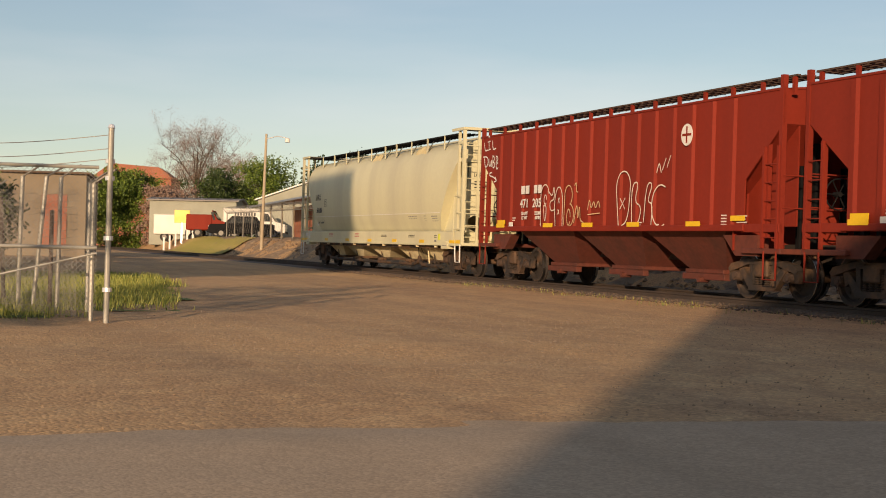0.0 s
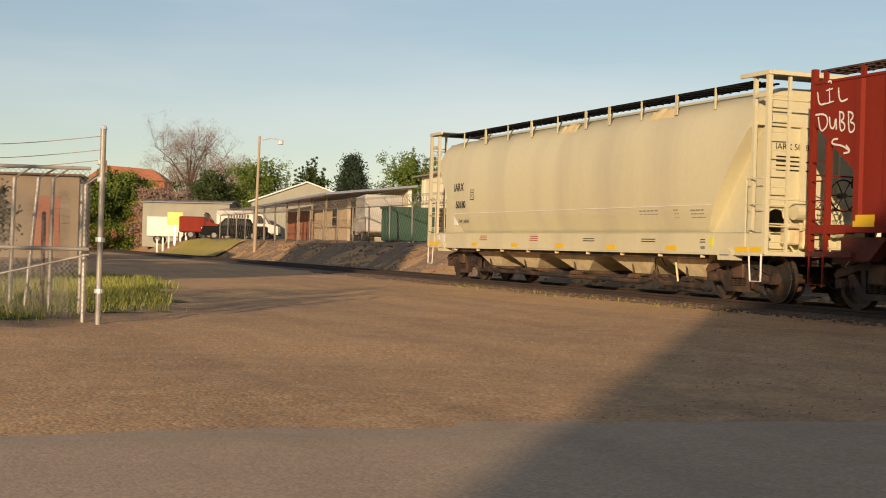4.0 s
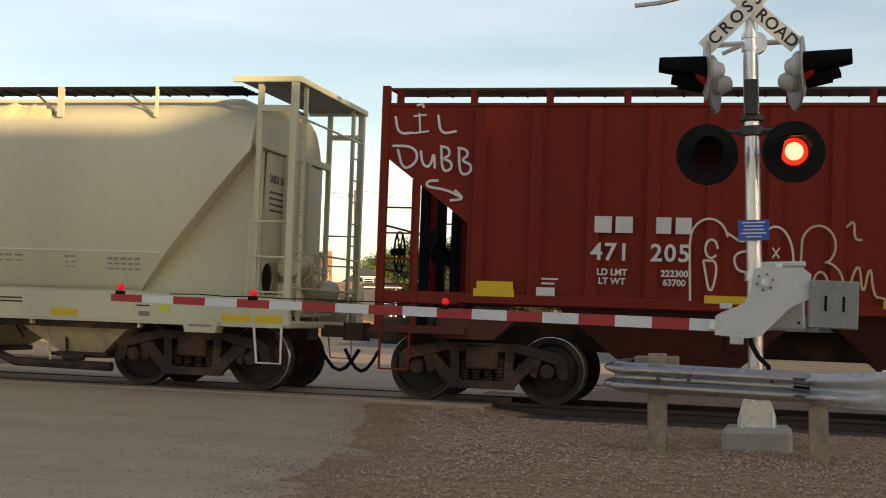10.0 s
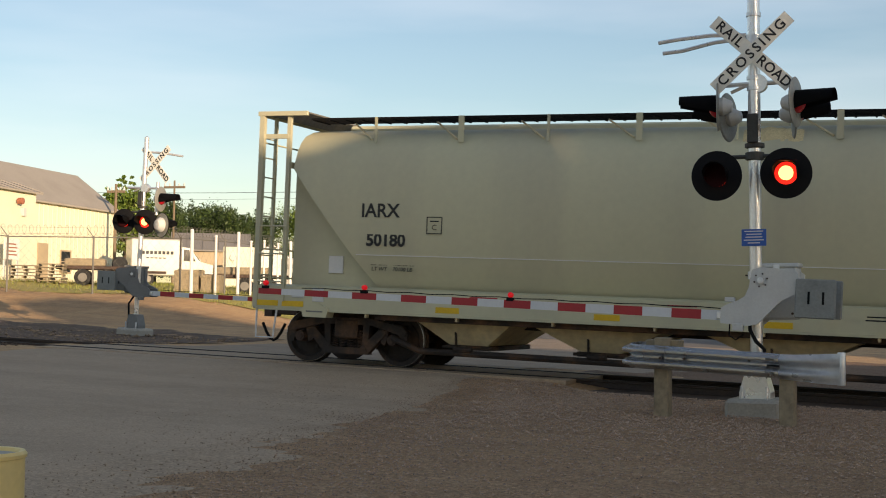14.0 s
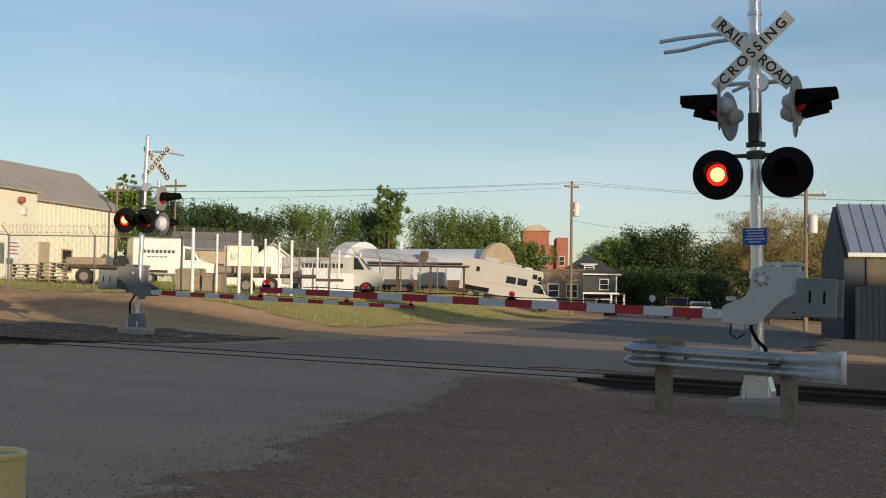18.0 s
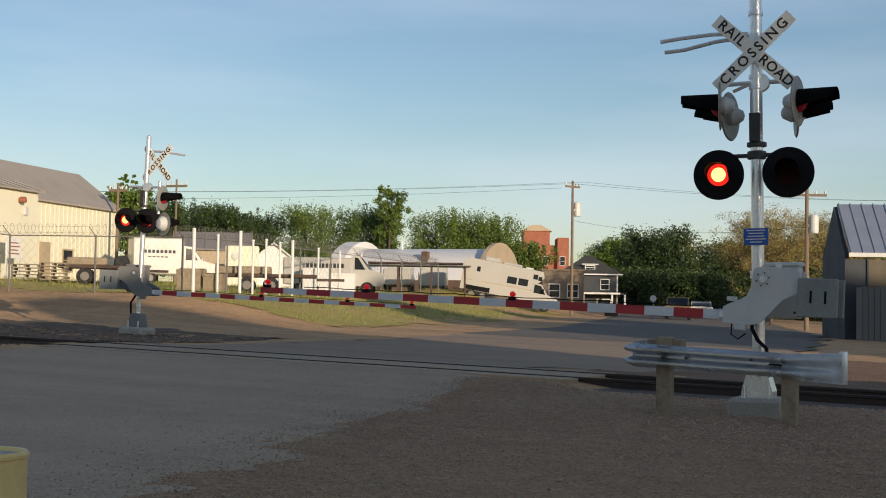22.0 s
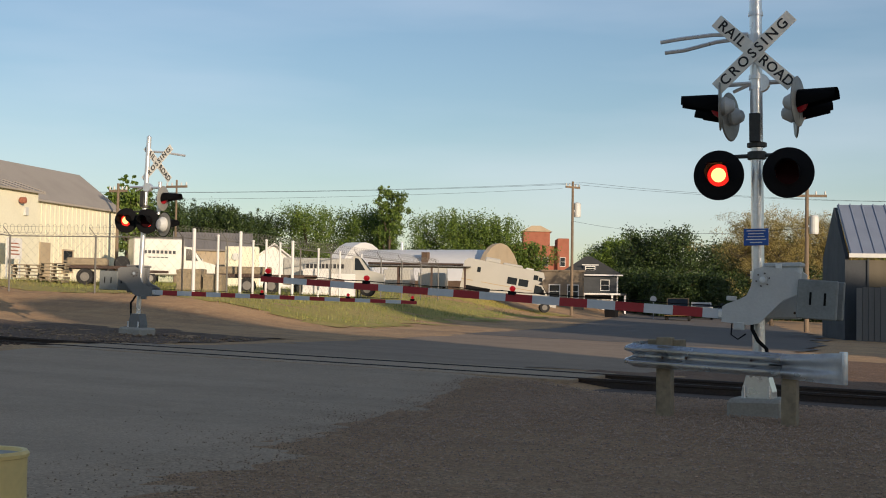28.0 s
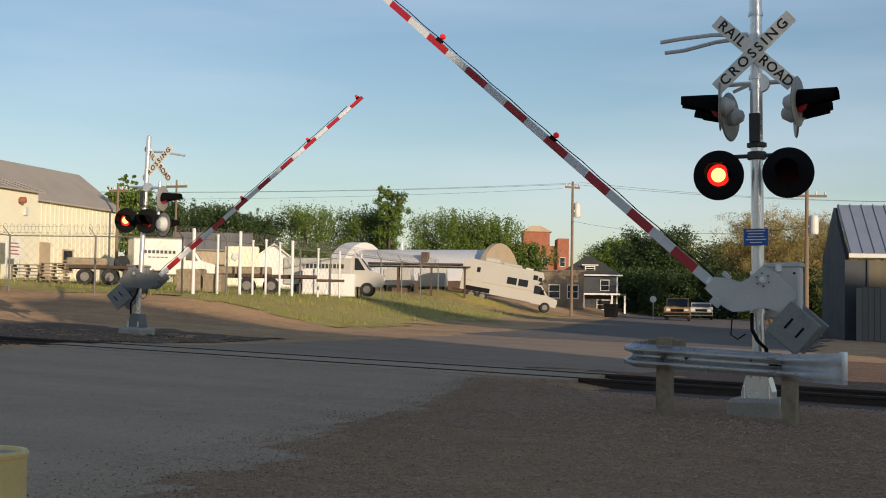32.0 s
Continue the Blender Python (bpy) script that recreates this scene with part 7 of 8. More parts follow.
utility_pole(-31.9, 96.2, 9.9, "wooden utility pole with crossarm and transformer", 1, True, turn=62, thick=.85, reach=.7)
utility_pole(-12.5, 79.6, 8.2, "wooden utility pole beside the street", 1, True, turn=20)
utility_pole(-50.9, 73.6, 6.8, "slender wooden pole with a crossarm behind the yard", 1, False, turn=5, thick=.6, reach=.75)
utility_pole(-48.2, 64.0, 5.75, "short dark wooden pole with a small crossarm", 1, False, turn=10, thick=.75, reach=.55)
wires("overhead_wire", (-31.9, 96.2, 10.1), (-110, 66, 10.5), [(0, 0, 1.2), (.8, .1, 1.3), (-.8, -.3, 1.4)], "sagging overhead power line between poles")
wires("overhead_wire", (-31.9, 96.2, 10.1), (10, 118, 10.5), [(0, 0, 1.0), (.8, .1, 1.1)], "sagging overhead power line between poles")
wires("overhead_wire", (-31.9, 96.2, 7.4), (-12.5, 79.6, 5.8), [(0, 0, .6)], "single sagging overhead cable over the street")


def street_car(m, paintwork, label, name="car", roof=1.75):
    c = thing(name, m, label, "car")
    part("body", prism(bmesh.new(), [(-2.3, .35), (2.3, .35), (2.35, .75), (2.2, 1.0), (-2.3, 1.05)], "y", -.92, .92), paintwork, c, "car body")
    cab = part("cabin", prism(bmesh.new(), [(-1.4, 1.0), (1.2, 1.0), (.65, roof), (-1.0, roof)], "y", -.8, .8), paintwork, c)
    part("windscreen", prism(bmesh.new(), [(1.15, 1.06), (1.22, 1.06), (.70, roof - .06), (.63, roof - .06)], "y", -.72, .72), M_GLASS, cab)
    for s in (-1, 1):
        part("side_window", prism(bmesh.new(), [(-1.2, 1.08), (.95, 1.08), (.55, roof - .1), (-.9, roof - .1)], "y", s * .8, s * .81), M_GLASS, cab)
        part("headlight", box(bmesh.new(), 2.28, 2.36, s * .65 - .15, s * .65 + .15, .72, .88, .01), M_STRIPE_WHITE, c)
        for wx in (-1.4, 1.4):
            wheel_part(c, wx, s * .82, .34)
    part("bumper", box(bmesh.new(), 2.3, 2.42, -.9, .9, .4, .6, .02), M_BLACK, c)
    part("grille", box(bmesh.new(), 2.33, 2.37, -.45, .45, .65, .85), M_BLACK, c)


M_GOLD = paint("gold_brown_paint", (0.30, 0.19, 0.08), 0.35, vary=0.03, coat=.4, bump=0)
M_DARKCAR = paint("dark_car_paint", (0.03, 0.035, 0.04), 0.3, vary=0.03, coat=.4, bump=0)
street_car(at_land(-25.0, 100.2, 283), M_GOLD, "gold-brown pickup parked facing the crossing", roof=1.65)
street_car(at_land(-26.0, 112, 283), M_VEHICLE, "white car parked farther along the street", roof=1.4)
street_car(at_land(-26.5, 124, 283), M_DARKCAR, "dark car parked along the street", roof=1.4)
street_car(at_land(-27.6, 138, 283), M_DARKCAR, "dark car at the end of the street", roof=1.4)
bn = thing("waste_bin", at_land(-29.6, 98.6), "black wheeled waste bin", "bin")
part("body", prism(bmesh.new(), [(-.38, .05), (.38, .05), (.46, .95), (-.46, .95)], "y", -.4, .4), M_BLACK, bn)
part("lid", box(bmesh.new(), -.5, .5, -.46, .44, .95, 1.03, .02), M_BLACK, bn)
for x, y in ((-27.2, 101.5), (-23.0, 118)):
    sg = thing("street_sign", at_land(x, y), "round pale back of a street sign on a post", "sign")
    part("post", rod(bmesh.new(), (0, 0, -.1), (0, 0, 1.7), .03, n=6), M_GALV, sg)
    part("plate", lathe(bmesh.new(), [(.0001, 0), (.26, 0), (.26, .02), (.0001, .02)], pose(0, -.03, 1.5, 90), 8), M_SIGN, sg)

# slate shed with a metal roof at the right of the street, and a board fence
shed = thing("shed", pose(-8.2, 63.5, land(-9, 63) - .05, 0, 0, 19), "dark slate shed with a blue-grey standing-seam roof", "shed")
part("gable_wall", prism(bmesh.new(), [(0, -.4), (0, 3.78), (2.6, 6.12), (5.2, 3.78), (5.2, -.4)], "x", -.1, .06), M_DARKWALL, shed, "slate gable wall")
part("front_wall", box(bmesh.new(), .06, 9, .02, .2, -.4, 3.6), M_DARKWALL, shed)
bm = prism(bmesh.new(), [(-.35, 3.75), (2.6, 6.15), (2.6, 6.25), (-.35, 3.85)], "x", .05, 9.3)
slope = part("roof", bm, M_ROOFBLUE, shed, "blue-grey standing-seam roof slope")
me = part("seam", prism(bmesh.new(), [(-.35, 3.85), (2.6, 6.25), (2.6, 6.31), (-.35, 3.91)], "x", 0, .05), M_ROOFBLUE, slope, "", pose(.1, 0, 0)).data
for k in range(1, 18):
    link("seam", me, slope, "", pose(.1 + .52 * k, 0, 0))
part("fascia", box(bmesh.new(), .0, 9.3, -.4, -.36, 3.7, 3.88), M_GREYBOX, shed, "pale fascia")
part("glazing", box(bmesh.new(), .9, 8.8, -.03, .02, 2.4, 3.6), M_DULLPANEL, shed, "yellowed translucent wall panels")
for k in range(9):
    part("mullion", box(bmesh.new(), .9 + k - .04, .9 + k + .04, -.06, .0, 2.3, 3.65), M_DARKWALL, shed)
# the shade over this fence is put into its dark board colour
bf = thing("board_fence", pose(-7.7, 62.7, land(-8, 62), 0, 0, 19), "grey upright board fence", "fence")
for k in range(26):
    part("board", box(bmesh.new(), .26 * k, .26 * k + .24, random.uniform(-.01, .01), .03, -.2, 2.35 + random.uniform(-.05, .05)), M_GREYBOARD, bf)

# trees of the far side
tree(-73.5, 131, 8.2, 9, "dense green leafy tree behind the yard", M_LEAF, 11)
tree(-68.0, 134, 8.5, 8, "dense green leafy tree behind the yard", M_LEAF, 12)
tree(-63.5, 130.5, 10.6, 3.4, "tall young tree with upright green shoots", M_LEAF, 13, clumps=30)
tree(-60.0, 137, 8.3, 9, "green leafy tree above the hall roof", M_LEAF, 14)
tree(-55.5, 139, 7.9, 8, "green leafy tree above the hall roof", M_LEAF, 15)
tree(-51.5, 141, 5.6, 5, "thin green tree with gaps in its crown", M_LEAF, 16, clumps=22)
tree(-78.5, 128, 7.5, 7, "dark green tree behind the cream building", M_LEAF_DARK, 17)
tree(-83.0, 122, 8.0, 8, "dark green tree behind the cream building", M_LEAF_DARK, 18)
tree(-62.5, 88, 6.2, 5, "dark leafy tree beside the metal building", M_LEAF_DARK, 19, clumps=30)
tree(-60.5, 94, 6.0, 6, "dark leafy tree beside the metal building", M_LEAF_DARK, 20, clumps=30)
tree(-51.8, 69.5, 6.0, 3.2, "small leafy tree by the lamp pole", M_LEAF, 21, clumps=24)
tree(-34.6, 126, 6.6, 6, "dark green tree by the street", M_LEAF_DARK, 22)
tree(-31.5, 125, 7.6, 7.5, "dark green tree by the street", M_LEAF_DARK, 23, low=.05)
tree(-27.0, 131, 6.6, 8, "dark green tree at the street's bend", M_LEAF_DARK, 24, low=.05)
tree(-21.5, 135, 7.0, 9, "dark green trees closing the street", M_LEAF_DARK, 25, low=.05)
tree(-41.5, 140, 6.4, 6, "green tree behind the slate house", M_LEAF, 27)
tree(-17.2, 95, 7.0, 7, "large bare-branched tree with yellow buds", M_LEAF_YELLOW, 26, bare=True, clumps=14, per=34, size=.10)
tree(-13.6, 103, 7.4, 6.5, "bare-branched tree with yellow buds", M_LEAF_YELLOW, 28, bare=True, clumps=11, per=34, size=.10)
tree(-10.5, 110, 7.0, 7, "green tree behind the slate shed", M_LEAF, 29)
for k, (x, y) in enumerate(((-31.6, 119), (-28.6, 121), (-34.2, 123), (-25.4, 128), (-22.0, 131), (-18.6, 131))):
    tree(x, y, 3.6, 6.5, "low dark bushes under the street trees", M_LEAF_DARK, 90 + k, clumps=60, low=.0, category="bush")
for k in range(7):
    tree(-33 + 5.5 * k, 160 + 3 * (k % 3), 7.5 + (k % 2), 8, "dark trees at the end of the street", M_LEAF_DARK, 40 + k, clumps=34, per=30, size=.3, low=.05)

# ---- along the bank on the other side ----
chain_fence("chain_link_fence", [(-46.5, 26.9), (-74, 26.9)], 1.75, "chain-link yard fence with barbed wire along the bank", mesh_step=.3)
chain_fence("chain_link_fence", [(-74, 26.9), (-108, 26.9)], 1.75, "chain-link yard fence along the bank", mesh_step=.6, post_gap=2.6)
utility_pole(-92, 25.6, 7.1, "leaning light pole with a lamp arm", 0, lamp=True, lean=1.2, turn=70)
b = barn(pose(-129.5, 24.8, land(-125, 28), 0, 0, 70), 7.4, 6, 3.2, 3.5, M_DULLSHED, M_ROOFGREY, "low grey flat-roofed shed at the end of the line", name="shed", ribs=False)
b = barn(pose(-120, 32, land(-120, 32), 0, 0, 68), 9, 12, 3.2, 4.8, M_DULLSHED, M_GREYBOX, "pale grey gabled storage building", along="y", ribs=False)
van_truck(pose(-116.2, 30.9, land(-116, 31), 0, 0, 70), 4.8, "white box van with dark lettering behind the fence", 3.1, bars=[(.9, 1.7, 1.75, .26, M_INK)], height=2.35)
van_truck(pose(-117, 27.4, land(-117, 27.4), 0, 0, 70), 3.2, "red box truck parked by the far shed", 2.0, body=M_REDCAR, height=1.75)
van_truck(pose(-122.5, 26.2, land(-122, 26), 0, 0, 70), 4.0, "white and yellow van by the far shed", 2.8, height=2.2)
street_car(at_land(-110.2, 28.5, 250), M_BLACK, "dark pickup parked by the end of the yard fence", roof=1.6)
fz = thing("yellow_sign", pose(-118.5, 25.6, land(-118, 26), 0, 0, 70), "yellow panel standing by the parked trucks", "sign")
part("panel", box(bmesh.new(), -.6, .6, -.04, .04, 1.5, 2.5, .01), M_YELLOW, fz)
part("post", box(bmesh.new(), -.05, .05, -.05, .05, -.1, 1.5), M_GALV, fz)
for k in range(9):
    p = thing("marker_post", pose(-120.7, 24.6 + .46 * k, land(-120.7, 24.6 + .46 * k) - .05, 0, 0, 80), "white wooden paling by the parked trucks", "post", "white palings by the trucks")
    part("stake", box(bmesh.new(), -.07, .07, -.03, .03, -.1, 1.15, .01), M_SIGN, p)
# open carport with a long sloping roof
cp = thing("carport", pose(-103.5, 28.3, land(-100, 28.3), 0, 0, 0), "long open carport with a blue-grey sloping roof", "carport")
part("roof", prism(bmesh.new(), [(-.8, 2.2), (4.6, 2.85), (4.6, 2.97), (-.8, 2.32)], "x", -1, 20), M_ROOFBLUE, cp, "blue-grey metal roof sheet")
part("rear_wall", box(bmesh.new(), 0, 19.5, 4.2, 4.4, -.3, 2.75), M_WHITEWALL, cp)
part("bay_wall", box(bmesh.new(), .2, 7.4, 2.2, 2.4, -.3, 2.3), M_BRICK, cp, "rust-red bay wall")
part("bay_wall", box(bmesh.new(), 10.8, 17.6, 1.2, 1.4, -.3, 2.2), M_TAN, cp, "tan bay wall")
window(cp, 15.2, 1.18, 1.2, .9, 1.0, frame=M_TAN)
for k in range(7):
    part("post", box(bmesh.new(), 2.9 * k - .05, 2.9 * k + .05, -.06, .04, -.3, 2.42), M_WOOD, cp, "timber post")
van_truck(pose(-80.4, 29.4, land(-80, 29.4), 0, 0, 172), 4.4, "white box truck backed up to the fence", 2.9, height=2.5, bars=[(.5, 2.4, 2.1, .2, M_BLUE)])


def skip_bin(x, y, turn, length, high, paintwork, label):
    b = thing("waste_container", at_land(x, y, turn), label, "container")
    bm = bmesh.new()
    prism(bm, [(-length / 2, .15), (length / 2 - .2, .15), (length / 2, high), (-length / 2, high)], "y", -1.1, 1.1)
    part("body", bm, paintwork, b, "steel container body")
    for s in (-1, 1):
        for k in range(int(length / .55)):
            xx = -length / 2 + .25 + .55 * k
            part("rib", box(bmesh.new(), xx - .05, xx + .05, s * 1.1 - .06, s * 1.1 + .06, .2, high - .04), paintwork, b)
        part("rim", box(bmesh.new(), -length / 2 - .04, length / 2 + .04, s * 1.1 - .07, s * 1.1 + .07, high - .06, high + .04, .01), paintwork, b)
    for q in (-.4, .4):
        part("skid", box(bmesh.new(), -length / 2, length / 2, q * 2 - .08, q * 2 + .08, 0, .16), M_RUST, b)


skip_bin(-72.8, 28.5, 0, 1.6, 1.75, M_GREENBIN, "dark green ribbed waste container")
skip_bin(-56.5, 28.5, 0, 3.8, 1.85, M_TANBIN, "rusty tan ribbed waste container")
hut = barn(pose(-66.2, 30.0, land(-66, 30), 0, 0, 0), .85, .85, 2.0, 2.55, M_GREENBIN, M_GREENBIN, "small green kiosk with a gabled roof", along="y", ribs=False, name="kiosk")
crate(-69.4, 29.4, 6, 1.1, 1.7, M_RUST, "rusty brown sheet-steel cabinet in the yard", "cabinet")
crate(-67.0, 29.0, 12, .9, .8, M_TANBIN, "tan wooden crate in the yard")
for k in range(6):
    rk = thing("stacked_frames", at_land(-68.4 + .75 * k, 28.4 + .1 * k, 12), "rusty steel frames leaning in the yard", "frame")
    part("frame", pipe(bmesh.new(), [(0, 0, 0), (0, .2, 1.5), (.4, .2, 1.5), (.4, 0, 0)], .03, 5), M_RUST, rk)
wb = thing("warehouse", pose(-94, 37, land(-94, 37) - .45, 0, 0, 0), "long cream warehouse with a low grey roof", "building")
bm = box(bmesh.new(), 0, 44, 0, .25, -.5, 4.9)
front = part("wall", bm, M_WHITEWALL, wb, "cream wall facing the line")
siding(front, M_WHITEWALL, 0, 44, -.2, 4.9, 0, 1.2)
part("wall", box(bmesh.new(), 43.75, 44, .25, 14, -2.0, 4.9), M_WHITEWALL, wb)
part("wall", box(bmesh.new(), 0, .25, .25, 14, -.5, 4.9), M_WHITEWALL, wb)
part("roof", prism(bmesh.new(), [(-.5, 4.85), (7, 5.4), (14.5, 4.85), (14.5, 4.93), (7, 5.48), (-.5, 4.93)], "x", -.5, 44.5), M_ROOFGREY, wb, "low grey roof")
for x in (12, 26):
    part("vent", lathe(bmesh.new(), [(.0001, 0), (.3, 0), (.3, .3), (.0001, .35)], pose(x, -.3, 4.2, 90), 12), M_BLACK, wb, "dark wall vent")
for x in (34, 42):
    part("floodlight", box(bmesh.new(), x, x + .35, -.4, -.05, 4.2, 4.5, .03), M_GREYBOX, wb)
part("aerial", pipe(bmesh.new(), [(28, 3, 5.3), (28, 3, 6.2), (27, 3, 6.3), (29, 3, 6.2)], .03, 5), M_BLACK, wb, "roof aerial")

tree(-159, 34.5, 13.0, 9.5, "large bare russet-twigged tree", M_LEAF_RUSSET, 60, bare=True, clumps=16, per=40, size=.085, z=3.3)
tree(-150, 38.0, 9.5, 6, "smaller bare russet-twigged tree", M_LEAF_RUSSET, 61, bare=True, clumps=12, per=40, size=.085, z=3.3)
tree(-141, 24.6, 6.6, 5.5, "dense green bush by the far shed", M_LEAF, 62, clumps=60, low=.02, z=3.3)
for k, y in enumerate((20.6, 16.8, 13.0)):
    tree(-138 + 2 * k, y, 6.0 - .3 * k, 5.6, "dense green bush by the far shed", M_LEAF, 130 + k, clumps=60, low=.02, z=3.2, category="bush")
tree(-137.5, 27.4, 5.4, 4.6, "brown-green shrub behind the far shed", M_LEAF_RUSSET, 140, clumps=60, low=.02, z=3.3, category="bush")
tree(-140.5, 23.4, 7.0, 5.0, "dense green bush by the far shed", M_LEAF, 141, clumps=60, low=.02, z=3.3, category="bush")
tree(-143, 33.5, 7.4, 5.5, "green tree behind the far shed", M_LEAF_DARK, 63, low=.05, z=3.3)
tree(-142, 38.5, 8.6, 6.5, "green tree behind the far shed", M_LEAF, 64, low=.05, z=3.3)
tree(-140, 42.5, 8.6, 3.6, "dark rounded evergreen behind the sheds", M_LEAF_DARK, 65, low=.02, z=3.3, clumps=70)
conifer(-139, 46.5, 8.7, 8.2, 66, "dark pointed conifer above the carport roof")
tree(-133, 50.5, 9.3, 6, "green tree behind the warehouse roof", M_LEAF, 67, z=3.3)
tree(-130, 54.5, 9.6, 4.4, "dark evergreen behind the warehouse roof", M_LEAF_DARK, 68, z=3.3)
tree(-112, 62, 10.5, 3.4, "tall dark evergreen behind the warehouse roof", M_LEAF_DARK, 69, z=3.3)
rr = thing("brick_block", pose(-188, 27.2, 3.4, 0, 0, 72), "distant brick building with a rounded red roof", "building")
part("wall", box(bmesh.new(), 0, 9.5, 0, 8, -3, 9.6, .05), M_BRICK, rr)
part("roof", prism(bmesh.new(), [(-.4, 9.6), (9.9, 9.6), (8, 11.0), (2, 11.4)], "y", -.4, 8.4), M_BRICK, rr, "rust-red roof")

# ---- the fenced lot beside the gravel ----
lot = thing("gate_post", at_land(-26.7, 8.05), "tall galvanised gate post with barbed wire strands", "post")
part("pipe", rod(bmesh.new(), (0, 0, -.2), (.06, 0, 2.27), .034, n=12), M_OLDPIPE, lot, "galvanised pipe")
part("cap", lathe(bmesh.new(), [(.0001, .0), (.046, 0), (.03, .04), (.0001, .05)], pose(.06, 0, 2.26), 12), M_GALV, lot)
for z in (.35, .95, 1.65, 1.85):
    part("hinge_band", lathe(bmesh.new(), [(.042, 0), (.055, 0), (.055, .05), (.042, .05)], pose(.02, 0, z), 12), M_GALV, lot)
gate = thing("chain_link_gate", pose(-26.72, 7.93, land(-26.7, 7.9), 0, 0, 0), "open chain-link gate with pipe frame and loose wire", "gate")
bm = bmesh.new()
for z in (.86, 1.80):
    rod(bm, (0, 0, z), (-.42, -2.6, z), .021, n=8)
for f in (.98,):
    rod(bm, (-.42 * f, -2.6 * f, .1), (-.42 * f, -2.6 * f, 1.82), .012, n=8)
rod(bm, (0, 0, .8), (-.42, -2.6, .15), .012, n=6)
part("frame", bm, M_OLDPIPE, gate, "galvanised pipe frame")
bm = bmesh.new()
for c in range(-30, 44):
    for d in (1, -1):
        lo, hi = max(0, -c), min(28, 44 - c)
        if hi > lo:
            def knot(i):
                f_ = (c + i) / 44
                f_ = f_ if d > 0 else 1 - f_
                return Vector((-.42 * f_, -2.6 * f_, .12 + i * .06))
            rod(bm, knot(lo), knot(hi), .0021, n=3)
part("woven_wire", bm, M_FENCE, gate, "diamond woven wire")["kind"] = "stuff"
back = thing("chain_link_fence", Matrix.Identity(4), "old chain-link fence with leaning posts and barbed arms", "fence")
POSTS = [(-26.92, 7.9, 1.62, 0, M_OLDPIPE), (-28.4, 8.03, 1.68, 0, M_OLDPIPE), (-29.0, 7.71, 1.76, -.5, M_OLDPIPE), (-29.0, 7.62, 1.32, 0, M_RUST), (-29.2, 7.42, 1.78, -4.5, M_OLDPIPE), (-29.0, 7.22, 1.75, -.6, M_OLDPIPE), (-30.2, 7.12, 1.5, 3, M_RUST), (-31.5, 7.0, 1.6, 2, M_OLDPIPE)]
for k, (x, y, h, lean, steel) in enumerate(POSTS):
    p = part("post", rod(bmesh.new(), (0, 0, -.1), (0, 0, h), .028, n=8), steel, back, "weathered post", pose(x, y, land(x, y), lean, 0, 0))
    if steel is M_OLDPIPE:
        part("outrigger", rod(bmesh.new(), (0, 0, h), (.1, .24, h + .17), .014, n=5), M_FENCE, p)
bm = bmesh.new()
for k in range(10):
    x0, y0 = -27.1 - .34 * k, 7.75 - .22 * k
    z0 = land(x0, y0)
    x1, y1 = x0 - .34, y0 - .22
    for j in range(18):
        rod(bm, (x0, y0, z0 + .05 + .085 * j), (x1, y1, z0 + .05 + .085 * j + .03 * math.sin(k + j)), .002, n=3)
        f = (j + .5) / 18
        rod(bm, (x0 + (x1 - x0) * f, y0 + (y1 - y0) * f, z0 + .05), (x0 + (x1 - x0) * f, y0 + (y1 - y0) * f, z0 + 1.55), .002, n=3)
part("woven_wire", bm, M_FENCE, back, "sagging woven wire")["kind"] = "stuff"
bm = bmesh.new()
for h in (2.18, 2.02, 1.9):
    prev = None
    for k in range(13):
        f = k / 12
        q = Vector((-26.66 - .8 * f, 8.03 - 3.0 * f, land(-26.7, 8) + h - .12 * math.sin(f * math.pi) - .05 * f))
        if prev is not None:
            rod(bm, prev, q, .006, n=4)
        prev = q
part("barbed_wire", bm, M_FENCE, back, "loose barbed wire strands")
rb = thing("brick_shed", pose(-79.4, 12.3, land(-79, 12.3), 0, 0, 78), "small weathered brown shed with a red door behind the fence", "shed")
for k, (x, y, h) in enumerate(((-60, 5.2, 2.9), (-62, 7.0, 3.2), (-66, 7.6, 2.8), (-52, 4.0, 2.2))):
    tree(x, y, h, 4.2, "scrubby olive-green bush behind the fence", M_LEAF if k % 2 else M_LEAF_DARK, 120 + k, clumps=46, low=.0, category="bush", per=60)
part("wall", box(bmesh.new(), -7.5, 1.5, 0, 6, -.4, 4.0, .03), M_BROWNWALL, rb, "weathered brown wall")
part("roof", box(bmesh.new(), -7.7, 1.7, -.3, 6.3, 4.0, 4.1, .03), M_DULLBRICK, rb)
part("door", box(bmesh.new(), -.6, .6, -.05, .02, .4, 3.0, .01), M_BRICK, rb, "faded red door")

# tall unseen blocks on the near side, added to cast shade over the street; they stand back from it along the sun's line
BACK = Vector((0, -6, -.6)) - SUN_WAY * 35
bb = thing("warehouse", pose(*BACK), "unseen tall building added to shade the street", "building")
FACE = [(4.65, -8), (4.65, 9.0), (8.65, 10.3), (13.35, 12.4), (14.9, 12.55), (26.5, 12.3), (28.5, 12.9), (31.2, 13.4), (31.2, -8)]
def skew(bm):
    """Sets a caster's depth along the sun's line, so its rear adds no shade."""
    for v in bm.verts:
        v.co.x -= v.co.y * 1.44
    return bm


